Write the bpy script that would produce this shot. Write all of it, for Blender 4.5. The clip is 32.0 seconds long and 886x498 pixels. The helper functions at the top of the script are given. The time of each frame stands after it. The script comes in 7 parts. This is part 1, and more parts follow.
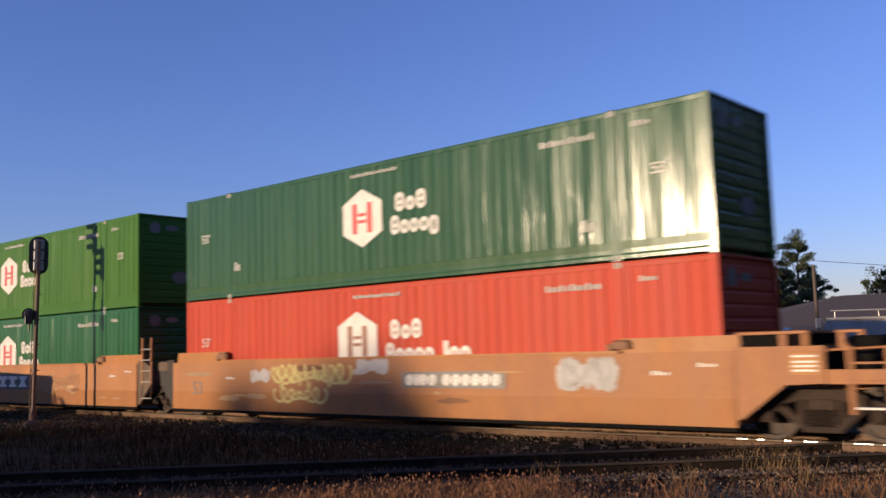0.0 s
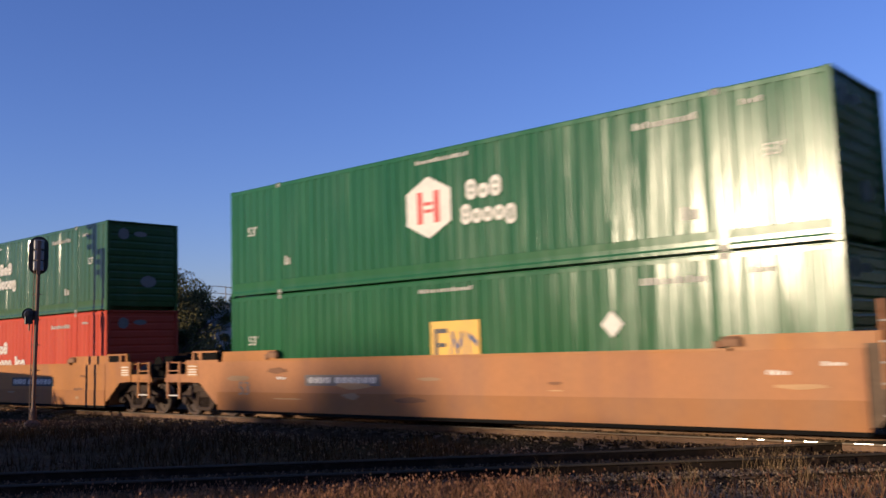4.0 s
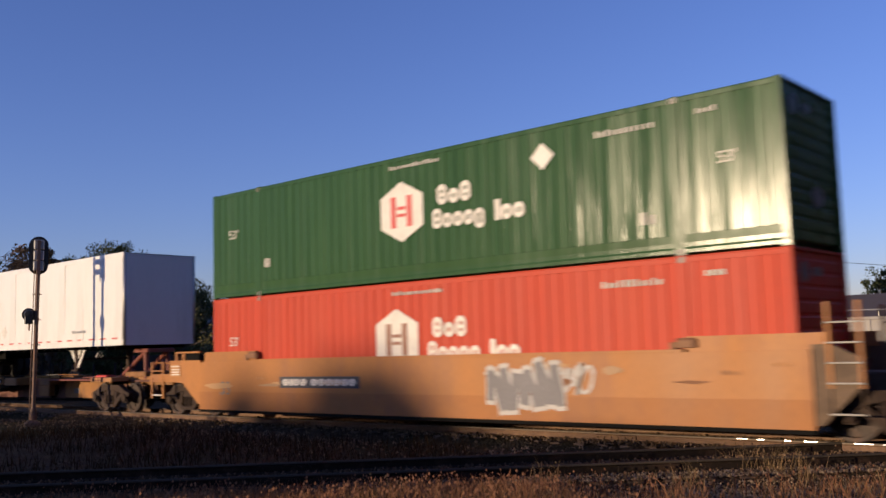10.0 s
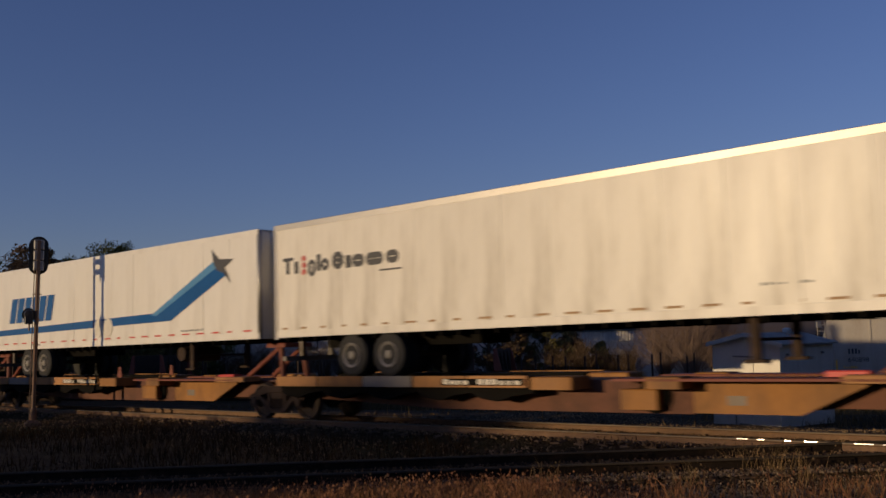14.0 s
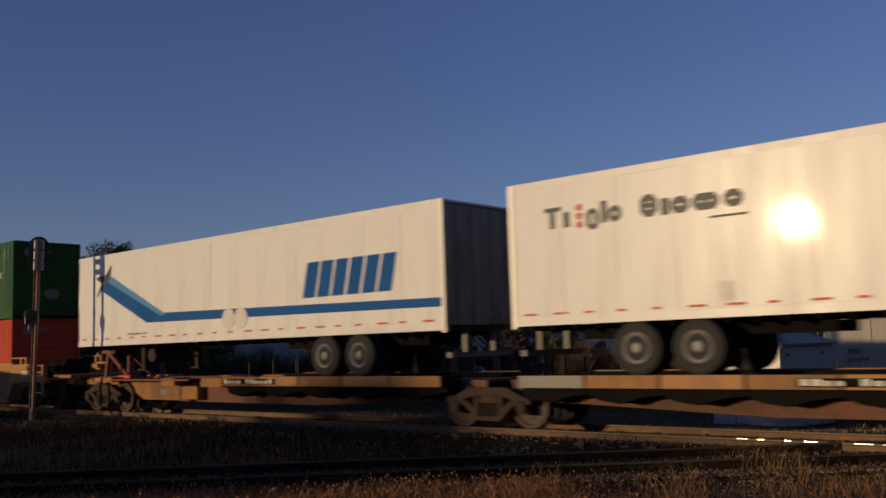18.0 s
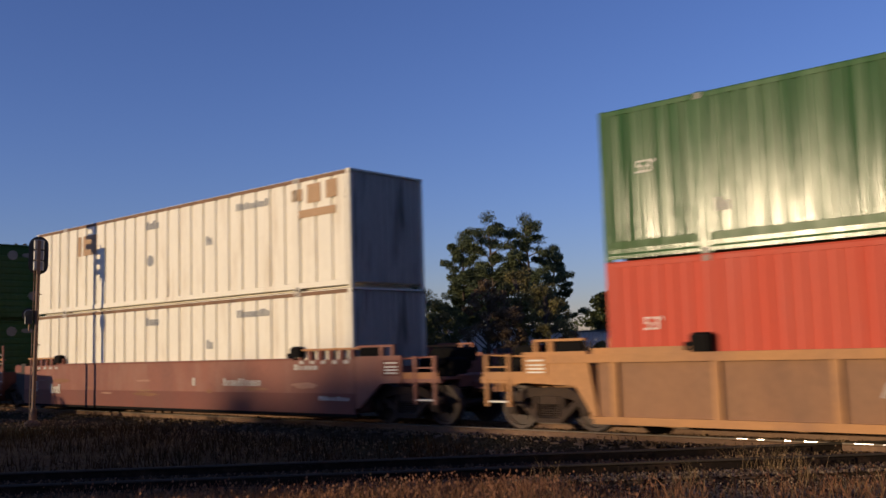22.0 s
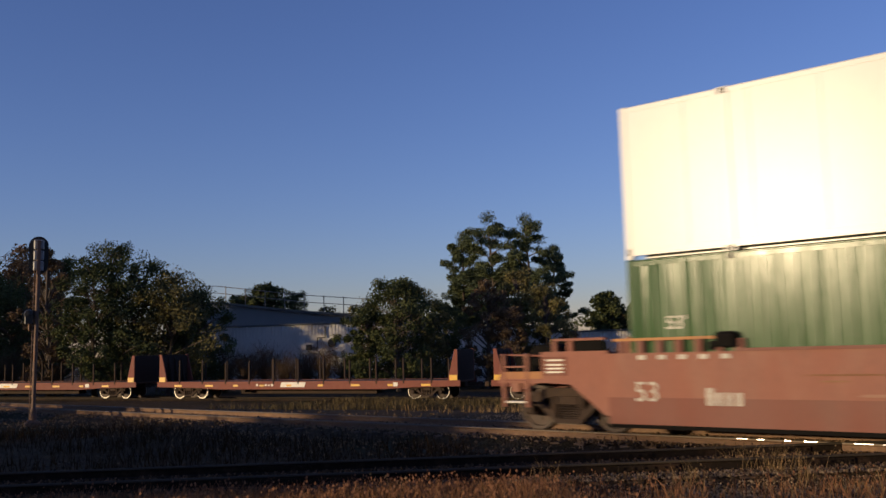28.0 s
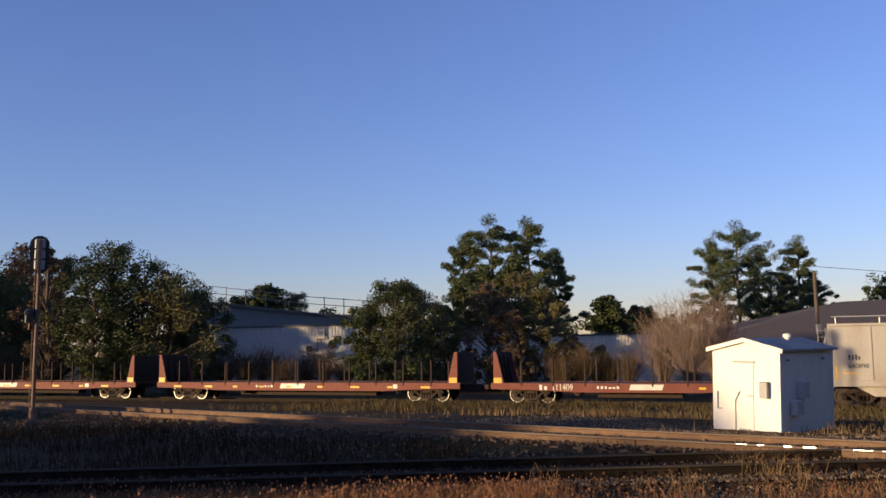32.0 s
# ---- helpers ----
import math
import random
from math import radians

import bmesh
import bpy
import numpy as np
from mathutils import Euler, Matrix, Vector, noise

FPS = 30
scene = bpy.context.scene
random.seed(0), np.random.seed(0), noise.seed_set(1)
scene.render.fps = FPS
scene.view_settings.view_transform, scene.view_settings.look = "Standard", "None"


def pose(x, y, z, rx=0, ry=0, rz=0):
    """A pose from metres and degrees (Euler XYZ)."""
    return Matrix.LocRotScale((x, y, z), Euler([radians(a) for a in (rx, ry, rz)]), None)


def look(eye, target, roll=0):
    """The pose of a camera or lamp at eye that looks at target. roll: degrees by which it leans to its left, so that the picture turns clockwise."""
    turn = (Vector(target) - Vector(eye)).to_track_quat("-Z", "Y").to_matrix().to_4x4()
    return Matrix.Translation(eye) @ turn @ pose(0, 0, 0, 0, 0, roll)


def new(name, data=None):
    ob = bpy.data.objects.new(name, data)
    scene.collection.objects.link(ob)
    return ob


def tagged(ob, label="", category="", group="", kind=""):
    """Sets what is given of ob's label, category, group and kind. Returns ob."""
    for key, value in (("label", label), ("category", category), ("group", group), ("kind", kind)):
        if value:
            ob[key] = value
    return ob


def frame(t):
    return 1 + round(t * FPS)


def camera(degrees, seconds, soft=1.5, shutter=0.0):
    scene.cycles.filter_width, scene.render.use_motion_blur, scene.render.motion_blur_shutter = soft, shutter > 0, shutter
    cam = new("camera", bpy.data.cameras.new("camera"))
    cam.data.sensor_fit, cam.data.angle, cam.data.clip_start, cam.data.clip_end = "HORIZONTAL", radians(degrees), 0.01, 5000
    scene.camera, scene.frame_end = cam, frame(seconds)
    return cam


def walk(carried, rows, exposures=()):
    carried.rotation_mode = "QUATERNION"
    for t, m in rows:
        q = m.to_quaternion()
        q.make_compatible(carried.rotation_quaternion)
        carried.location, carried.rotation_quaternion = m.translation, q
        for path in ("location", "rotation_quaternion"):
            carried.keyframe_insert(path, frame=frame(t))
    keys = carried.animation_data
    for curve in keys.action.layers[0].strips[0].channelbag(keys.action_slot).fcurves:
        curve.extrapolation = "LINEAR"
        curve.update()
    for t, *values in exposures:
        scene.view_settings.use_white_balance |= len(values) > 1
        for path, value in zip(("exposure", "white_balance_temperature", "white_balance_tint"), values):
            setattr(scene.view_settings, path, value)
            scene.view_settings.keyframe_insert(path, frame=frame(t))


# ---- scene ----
# The camera stands on a tripod and is knocked slightly askew near the end.
cam = camera(50.71, 32.0, soft=1.55, shutter=0.45)
EYE_Z = 1.75
EXPOSURES = [(0.0, 0.05, 6150, 16), (1.0, -0.35, 6300, 16), (2.0, 0, 5900, 13), (3.0, 0, 5900, 13), (6.0, 0, 5900, 18), (7.0, -0.7, 6000, 19),
             (8.0, -0.25, 6000, 17), (9.0, -0.9, 6050, 17), (10.0, -0.1, 6200, 17), (11.0, -0.3, 6200, 15), (12.0, -0.7, 6350, 15), (13.0, -1, 7000, 12),
             (18.0, -1.05, 7000, 11), (19.0, -1, 7000, 12), (20.0, -0.7, 6700, 12), (21.0, 0, 6400, 12), (22.0, -0.4, 6250, 13), (23.0, -1, 7050, 9),
             (24.0, -1, 7150, 7), (25.0, 0.15, 6300, 10), (26.0, 0, 6400, 10), (27.4, -0.4, 6600, 10), (28.5, -0.15, 6600, 10), (29.0, 0.3, 6600, 10), (30.5, 0.4, 6800, 10), (32.0, 0.25, 6900, 10)]
walk(cam, [(0.0, pose(0, 0, EYE_Z, 95.95, 1.781, 0)), (30.13, pose(0, 0, EYE_Z, 95.95, 1.781, 0)),
           (30.5, pose(0, 0, EYE_Z, 95.984, 1.497, 0)), (30.97, pose(0, 0, EYE_Z, 96.114, 1.287, 0)),
           (31.5, pose(0, 0, EYE_Z, 96.124, 1.257, 0.03)), (32.0, pose(0, 0, EYE_Z, 96.106, 1.281, 0))],
     EXPOSURES)

# ---- light: a clear evening, the sun low behind the camera's left shoulder ----
SUN = Vector((-0.8776, -0.4656, 0.111)).normalized()
world = bpy.data.worlds.new("evening_sky")
scene.world = world
world.use_nodes = True
wt = world.node_tree
sky = wt.nodes.new("ShaderNodeTexSky")
sky.sky_type = "NISHITA"
sky.sun_disc = False
sky.sun_elevation = math.asin(SUN.z)
sky.sun_rotation = math.atan2(SUN.x, SUN.y) % (2 * math.pi)
sky.air_density, sky.dust_density, sky.ozone_density = 1.0, 0.12, 3.0
tint = wt.nodes.new("ShaderNodeVectorMath")
tint.operation = "MULTIPLY"
tint.inputs[1].default_value = (1.22, 1.06, 1.55)
wt.links.new(sky.outputs[0], tint.inputs[0])
wt.links.new(tint.outputs[0], wt.nodes["Background"].inputs[0])
wt.nodes["Background"].inputs[1].default_value = 0.15
sun = new("sun", bpy.data.lights.new("sun", "SUN"))
sun.data.energy, sun.data.angle, sun.data.color = 5.0, radians(0.6), (1.0, 0.77, 0.47)
sun.matrix_world = look(SUN * 50, (0, 0, 0))


# ---- materials ----
def material(name, color, rough=0.6, metal=0.0, var=0.18, scale=2.0, dirt=None, dirt_amount=0.35, dirt_scale=0.6,
             bump=0.0, bump_scale=30.0, stretch=(1, 1, 1), coat=0.0, spec=0.4, coat_rough=0.05):
    """A surface with a base colour that varies at two scales, stains of a second colour and a fine relief."""
    m = bpy.data.materials.new(name)
    m.use_nodes = True
    nt, b = m.node_tree, m.node_tree.nodes["Principled BSDF"]
    L = nt.links.new
    b.inputs["Roughness"].default_value, b.inputs["Metallic"].default_value = rough, metal
    b.inputs["Coat Weight"].default_value, b.inputs["Specular IOR Level"].default_value = coat, spec
    b.inputs["Coat Roughness"].default_value = coat_rough
    co = nt.nodes.new("ShaderNodeTexCoord")
    mp = nt.nodes.new("ShaderNodeMapping")
    mp.inputs["Scale"].default_value = stretch
    L(co.outputs["Object"], mp.inputs[0])
    fine = nt.nodes.new("ShaderNodeTexNoise")
    fine.inputs["Scale"].default_value, fine.inputs["Detail"].default_value = scale * 9, 5
    big = nt.nodes.new("ShaderNodeTexNoise")
    big.inputs["Scale"].default_value, big.inputs["Detail"].default_value = scale * 0.6, 4
    L(mp.outputs[0], fine.inputs[0]), L(mp.outputs[0], big.inputs[0])
    info = nt.nodes.new("ShaderNodeObjectInfo")
    add = nt.nodes.new("ShaderNodeMath")
    add.operation = "ADD"
    L(fine.outputs[0], add.inputs[0]), L(big.outputs[0], add.inputs[1])
    add2 = nt.nodes.new("ShaderNodeMath")
    add2.operation = "MULTIPLY_ADD"
    L(info.outputs["Random"], add2.inputs[0])
    add2.inputs[1].default_value = 0.25
    L(add.outputs[0], add2.inputs[2])
    ramp = nt.nodes.new("ShaderNodeMapRange")
    ramp.inputs["From Min"].default_value, ramp.inputs["From Max"].default_value = 0.65, 1.6
    ramp.inputs["To Min"].default_value, ramp.inputs["To Max"].default_value = 1 - var, 1 + var
    L(add2.outputs[0], ramp.inputs[0])
    mul = nt.nodes.new("ShaderNodeVectorMath")
    mul.operation = "SCALE"
    mul.inputs[0].default_value = color[:3]
    L(ramp.outputs[0], mul.inputs["Scale"])
    out = mul.outputs[0]
    if dirt:
        st = nt.nodes.new("ShaderNodeTexNoise")
        st.inputs["Scale"].default_value, st.inputs["Detail"].default_value, st.inputs["Roughness"].default_value = dirt_scale, 8, 0.62
        L(mp.outputs[0], st.inputs[0])
        cut = nt.nodes.new("ShaderNodeMapRange")
        cut.inputs["From Min"].default_value, cut.inputs["From Max"].default_value = 0.5, 0.72
        cut.inputs["To Max"].default_value = dirt_amount
        L(st.outputs[0], cut.inputs[0])
        mix = nt.nodes.new("ShaderNodeMix")
        mix.data_type = "RGBA"
        L(cut.outputs[0], mix.inputs["Factor"]), L(out, mix.inputs["A"])
        mix.inputs["B"].default_value = (*dirt, 1)
        out = mix.outputs["Result"]
    L(out, b.inputs["Base Color"])
    if bump:
        bn = nt.nodes.new("ShaderNodeTexNoise")
        bn.inputs["Scale"].default_value, bn.inputs["Detail"].default_value = bump_scale, 6
        L(mp.outputs[0], bn.inputs[0])
        bp = nt.nodes.new("ShaderNodeBump")
        bp.inputs["Strength"].default_value, bp.inputs["Distance"].default_value = bump, 0.02
        L(bn.outputs[0], bp.inputs["Height"]), L(bp.outputs[0], b.inputs["Normal"]), L(bp.outputs[0], b.inputs["Coat Normal"])
        rr = nt.nodes.new("ShaderNodeMapRange")
        rr.inputs["To Min"].default_value, rr.inputs["To Max"].default_value = max(0.05, rough - 0.12), min(1, rough + 0.12)
        L(big.outputs[0], rr.inputs[0]), L(rr.outputs[0], b.inputs["Roughness"])
    return m


def leaf_material(name, a, b_, rough=0.7):
    """Foliage whose leaves differ one from another."""
    m = bpy.data.materials.new(name)
    m.use_nodes = True
    nt, b = m.node_tree, m.node_tree.nodes["Principled BSDF"]
    g = nt.nodes.new("ShaderNodeNewGeometry")
    mix = nt.nodes.new("ShaderNodeMix")
    mix.data_type = "RGBA"
    mix.inputs["A"].default_value, mix.inputs["B"].default_value = (*a, 1), (*b_, 1)
    nt.links.new(g.outputs["Random Per Island"], mix.inputs["Factor"])
    nt.links.new(mix.outputs["Result"], b.inputs["Base Color"])
    b.inputs["Roughness"].default_value, b.inputs["Specular IOR Level"].default_value = rough, 0.12
    return m


GREEN = material("green_container_paint", (0.034, 0.084, 0.028), 0.2, var=0.22, dirt=(0.08, 0.12, 0.075), dirt_amount=0.3, stretch=(3.5, 1, 0.25), bump=0.3, bump_scale=3, spec=0.14)
GLOSSGREEN = material("glossy_green_container_paint", (0.032, 0.088, 0.027), 0.19, var=0.22, dirt=(0.08, 0.12, 0.075), dirt_amount=0.3, stretch=(3.5, 1, 0.25), bump=0.33, bump_scale=3, spec=0.4)
DARKGREEN = material("dark_green_container_paint", (0.02, 0.106, 0.036), 0.21, var=0.2, dirt=(0.08, 0.12, 0.08), dirt_amount=0.25, stretch=(2.5, 1, 0.3), bump=0.25, bump_scale=3, spec=0.27)
OLIVE = material("faded_green_container_paint", (0.057, 0.148, 0.023), 0.4, var=0.15, dirt=(0.095, 0.155, 0.045), dirt_amount=0.25, stretch=(2.5, 1, 0.35), bump=0.1, bump_scale=3, spec=0.12)
STREAKGREEN = material("streaked_green_container_paint", (0.034, 0.09, 0.024), 0.17, var=0.22, dirt=(0.11, 0.13, 0.06), dirt_amount=0.35, dirt_scale=0.9, stretch=(5, 1, 0.15), bump=0.3, bump_scale=3, spec=0.14)
RED = material("faded_red_container_paint", (0.46, 0.052, 0.02), 0.55, spec=0.25, var=0.15, dirt=(0.44, 0.11, 0.055), dirt_amount=0.3, stretch=(2.5, 1, 0.35), bump=0.1, bump_scale=3)
WHITE = material("cream_container_paint", (0.77, 0.715, 0.585), 0.23, var=0.12, dirt=(0.36, 0.25, 0.13), dirt_amount=0.45, dirt_scale=1.2, stretch=(2.5, 1, 0.35), bump=0.16, bump_scale=3, spec=0.09)
# Streaky grime on white whose base is also lowered for the ends' shade.
GRIMESHADE = material("grimy_shaded_end_paint", (0.42, 0.39, 0.33), 0.6, var=0.25, dirt=(0.05, 0.045, 0.035), dirt_amount=0.95, dirt_scale=1.1, stretch=(1, 2.6, 0.35))
CLEANWHITE = material("white_panel", (0.68, 0.66, 0.62), 0.3, var=0.05, dirt=(0.5, 0.46, 0.4), dirt_amount=0.22, stretch=(1.5, 1, 0.35))
TRAILERWHITE = material("white_trailer_panel", (0.78, 0.75, 0.69), 0.34, var=0.06, dirt=(0.5, 0.46, 0.4), dirt_amount=0.4, dirt_scale=0.9, stretch=(2.2, 1, 0.3), bump=0.09, bump_scale=1.1, spec=0.25, coat=0.22, coat_rough=0.05)
OLDTRAILER = material("aged_cream_trailer_panel", (0.77, 0.73, 0.65), 0.36, var=0.08, dirt=(0.28, 0.23, 0.17), dirt_amount=0.5, dirt_scale=0.9, stretch=(2.2, 1, 0.3), bump=0.06, bump_scale=1.1, spec=0.25)
# Darker than the side panels, with streaks darker still.
REARDOOR = material("dark_rear_door_paint", (0.3, 0.28, 0.26), 0.55, var=0.2, dirt=(0.08, 0.065, 0.05), dirt_amount=0.9, dirt_scale=1.2, stretch=(1, 2.2, 0.5))
ALU = material("bare_aluminium", (0.42, 0.4, 0.37), 0.42, 0.6, var=0.12, dirt=(0.25, 0.22, 0.18), dirt_amount=0.4)
YELLOW = material("yellow_car_paint", (0.38, 0.15, 0.031), 0.55, var=0.2, dirt=(0.24, 0.1, 0.05), dirt_amount=0.6, dirt_scale=0.9, stretch=(1.2, 1, 0.4), bump=0.15, bump_scale=12)
TAN = material("faded_yellow_car_paint", (0.38, 0.16, 0.055), 0.65, var=0.22, dirt=(0.26, 0.11, 0.06), dirt_amount=0.6, dirt_scale=0.9, stretch=(1.2, 1, 0.4), bump=0.15, bump_scale=12)
OLDYELLOW = material("dusty_yellow_car_paint", (0.42, 0.2, 0.07), 0.7, var=0.22, dirt=(0.2, 0.1, 0.06), dirt_amount=0.65, dirt_scale=1.1, stretch=(1, 1, 0.7), bump=0.2, bump_scale=12)
BROWN = material("red_brown_car_paint", (0.165, 0.046, 0.027), 0.6, var=0.2, dirt=(0.12, 0.05, 0.032), dirt_amount=0.45, dirt_scale=0.9, stretch=(1.2, 1, 0.4), bump=0.15, bump_scale=12)
SPINEYELLOW = material("sooty_yellow_spine_paint", (0.3, 0.13, 0.032), 0.65, var=0.25, dirt=(0.06, 0.032, 0.018), dirt_amount=0.75, dirt_scale=0.8, stretch=(1.2, 1, 0.5), bump=0.2, bump_scale=12)
SPINEBROWN = material("sooty_brown_spine_paint", (0.14, 0.058, 0.036), 0.8, var=0.3, dirt=(0.05, 0.026, 0.018), dirt_amount=0.8, dirt_scale=0.9, bump=0.2, bump_scale=12)
DUSTBROWN = material("dusty_red_brown_sheet", (0.235, 0.085, 0.053), 0.65, var=0.22, dirt=(0.3, 0.17, 0.115), dirt_amount=0.55, dirt_scale=0.8, stretch=(1.2, 1, 0.4), bump=0.15, bump_scale=12)
FLATRED = material("oxide_red_flatcar_paint", (0.18, 0.046, 0.028), 0.7, var=0.28, dirt=(0.2, 0.09, 0.055), dirt_amount=0.5, dirt_scale=1.2, bump=0.2, bump_scale=14)
HOPPER = material("grey_hopper_paint", (0.42, 0.38, 0.33), 0.65, var=0.12, dirt=(0.24, 0.17, 0.12), dirt_amount=0.55, stretch=(1.4, 1, 0.5), bump=0.15, bump_scale=10)
GREYSTEEL = material("grey_steel", (0.2, 0.18, 0.16), 0.6, 0.3, var=0.2, dirt=(0.16, 0.09, 0.05), dirt_amount=0.5, bump=0.2)
IRON = material("grimy_truck_iron", (0.04, 0.024, 0.016), 0.85, 0.1, var=0.35, dirt=(0.1, 0.056, 0.034), dirt_amount=0.5, dirt_scale=3, bump=0.3, bump_scale=40)
WHEEL = material("wheel_steel", (0.055, 0.038, 0.029), 0.6, 0.3, var=0.25, dirt=(0.12, 0.06, 0.04), dirt_amount=0.5, dirt_scale=4)
TREAD = material("polished_wheel_rim", (0.42, 0.38, 0.33), 0.45, 0.6, var=0.1)
HITCH = material("red_hitch_paint", (0.2, 0.055, 0.035), 0.65, var=0.2, dirt=(0.1, 0.06, 0.05), dirt_amount=0.5)
TYRE = material("tyre_rubber", (0.025, 0.024, 0.023), 0.8, var=0.25, bump=0.2, bump_scale=60)
BLACK = material("black_paint", (0.02, 0.02, 0.02), 0.5, var=0.2, dirt=(0.07, 0.055, 0.045), dirt_amount=0.5)
MARKWHITE = material("white_marking", (0.7, 0.65, 0.56), 0.5, var=0.1, dirt=(0.4, 0.38, 0.34), dirt_amount=0.4, dirt_scale=3)
STENCILGREY = material("worn_stencil_paint", (0.5, 0.47, 0.4), 0.55, var=0.2, dirt=(0.25, 0.25, 0.22), dirt_amount=0.5, dirt_scale=3)
MARKRED = material("red_marking", (0.55, 0.07, 0.06), 0.5, var=0.1)
MARKDARK = material("charcoal_marking", (0.05, 0.05, 0.055), 0.5, var=0.15)
MARKGREY = material("grey_marking", (0.23, 0.23, 0.23), 0.5, var=0.15)
MARKYELLOW = material("yellow_marking", (0.75, 0.42, 0.05), 0.45, var=0.1, dirt=(0.4, 0.25, 0.08), dirt_amount=0.3, dirt_scale=2)
MARKBLUE = material("blue_marking", (0.015, 0.095, 0.28), 0.16, var=0.12, spec=0.15)
PALEBLUE = material("pale_blue_marking", (0.1, 0.27, 0.48), 0.2, var=0.12, spec=0.15)
HUBSTEEL = material("pale_hub_steel", (0.27, 0.25, 0.22), 0.55, 0.2, var=0.15, dirt=(0.1, 0.08, 0.06), dirt_amount=0.5, dirt_scale=4)
# Black grimy parts; on the bottom chords the black stands for underside shade.
PITCH = material("black_grime_and_shade", (0.008, 0.007, 0.006), 0.9, var=0.3, spec=0.1)
SPRAYYELLOW = material("yellow_spray_paint", (0.58, 0.47, 0.17), 0.6, var=0.25)
SPRAYWHITE = material("white_spray_paint", (0.46, 0.43, 0.39), 0.6, var=0.25)
SPRAYGREY = material("grey_spray_paint", (0.17, 0.16, 0.16), 0.6, var=0.25)
PALESCUFF = material("pale_rubbed_paint", (0.46, 0.27, 0.12), 0.7, var=0.2)
DARKSCUFF = material("dark_rubbed_paint", (0.2, 0.09, 0.04), 0.75, var=0.25)
BROWNSCUFF = material("dusty_pink_rub", (0.32, 0.17, 0.115), 0.75, var=0.2)
PATCH = material("tan_patch", (0.36, 0.22, 0.11), 0.6, var=0.2)
RAIL = material("rusty_rail", (0.15, 0.082, 0.046), 0.7, 0.2, var=0.25, dirt=(0.28, 0.16, 0.08), dirt_amount=0.6, dirt_scale=3, bump=0.2, bump_scale=50)
DULLHEAD = material("dull_rail_head", (0.13, 0.1, 0.075), 0.6, 0.4, var=0.25, dirt=(0.08, 0.05, 0.03), dirt_amount=0.5, dirt_scale=3)
# A darker copy of RAIL; its colour stands for rails lying in shade.
DARKRAIL = material("shade_dark_rail", (0.02, 0.014, 0.01), 0.85, 0.0, spec=0.1, var=0.3, dirt=(0.09, 0.05, 0.03), dirt_amount=0.5, dirt_scale=3, bump=0.2, bump_scale=50)
NEARHEAD = material("worn_dark_rail_head", (0.06, 0.048, 0.036), 0.75, 0.0, spec=0.15, var=0.2, dirt=(0.04, 0.03, 0.02), dirt_amount=0.6, dirt_scale=2)
RAILTOP = material("rail_glint_steel", (0.75, 0.7, 0.62), 0.07, 1.0, var=0.1)
TIE = material("weathered_tie", (0.095, 0.062, 0.042), 0.9, var=0.3, dirt=(0.17, 0.11, 0.07), dirt_amount=0.5, dirt_scale=2, stretch=(1, 0.2, 1), bump=0.4, bump_scale=30)
# Grey sheets, lowered in colour to stand for tree shade on the gable.
PALEROOF = material("shade_grey_gable_sheets", (0.15, 0.16, 0.165), 0.6, var=0.1, dirt=(0.2, 0.2, 0.19), dirt_amount=0.4, dirt_scale=0.2)
# Coloured near-black so rear plates blend into the dark gap between units.
GAPGREY = material("dark_gap_end_steel", (0.05, 0.042, 0.034), 0.8, 0.1, var=0.35, dirt=(0.04, 0.03, 0.022), dirt_amount=0.8, dirt_scale=1.5, bump=0.2)
ENDTAN = material("grimy_tan_end_steel", (0.14, 0.092, 0.056), 0.8, 0.1, var=0.3, dirt=(0.05, 0.034, 0.022), dirt_amount=0.7, dirt_scale=1.5, bump=0.2)
# YELLOW made darker: shade of an inward-sloping sill put into the paint.
SILLYELLOW = material("shaded_yellow_sill_paint", (0.33, 0.125, 0.027), 0.6, var=0.22, dirt=(0.19, 0.08, 0.04), dirt_amount=0.65, dirt_scale=0.9, stretch=(1.2, 1, 0.4), bump=0.15, bump_scale=12)
CASTING = material("dull_casting_paint", (0.42, 0.39, 0.34), 0.6, var=0.2, dirt=(0.2, 0.14, 0.09), dirt_amount=0.5, dirt_scale=3)
DIRTSHEET = material("grimy_brown_side_sheet", (0.26, 0.13, 0.062), 0.75, var=0.25, dirt=(0.15, 0.075, 0.042), dirt_amount=0.7, dirt_scale=0.9, stretch=(1.2, 1, 0.5), bump=0.2, bump_scale=12)
RUSTEDGE = material("rusty_rail_edge", (0.2, 0.11, 0.06), 0.8, var=0.3, dirt=(0.07, 0.045, 0.03), dirt_amount=0.7, dirt_scale=1.5, bump=0.2)
BULKHEAD = material("dark_bulkhead_timber", (0.035, 0.022, 0.016), 0.9, var=0.3, stretch=(1, 0.2, 1), bump=0.2)
STONE = material("ballast_stone", (0.25, 0.2, 0.16), 0.9, var=0.35, bump=0.3, bump_scale=60)
MAST = material("weathered_mast_steel", (0.17, 0.11, 0.08), 0.6, 0.4, var=0.3, dirt=(0.3, 0.12, 0.05), dirt_amount=0.6, dirt_scale=2)
HUTWHITE = material("white_hut_paint", (0.82, 0.77, 0.69), 0.5, var=0.06, dirt=(0.5, 0.42, 0.32), dirt_amount=0.35, dirt_scale=1.4, stretch=(1, 1, 0.4), bump=0.08, bump_scale=20)
PALEBOX = material("pale_grey_cabinet", (0.55, 0.53, 0.5), 0.5, var=0.1, dirt=(0.25, 0.2, 0.16), dirt_amount=0.4)
BOXGREY = material("grey_cabinet", (0.3, 0.29, 0.28), 0.55, 0.2, var=0.15, dirt=(0.16, 0.12, 0.09), dirt_amount=0.4)
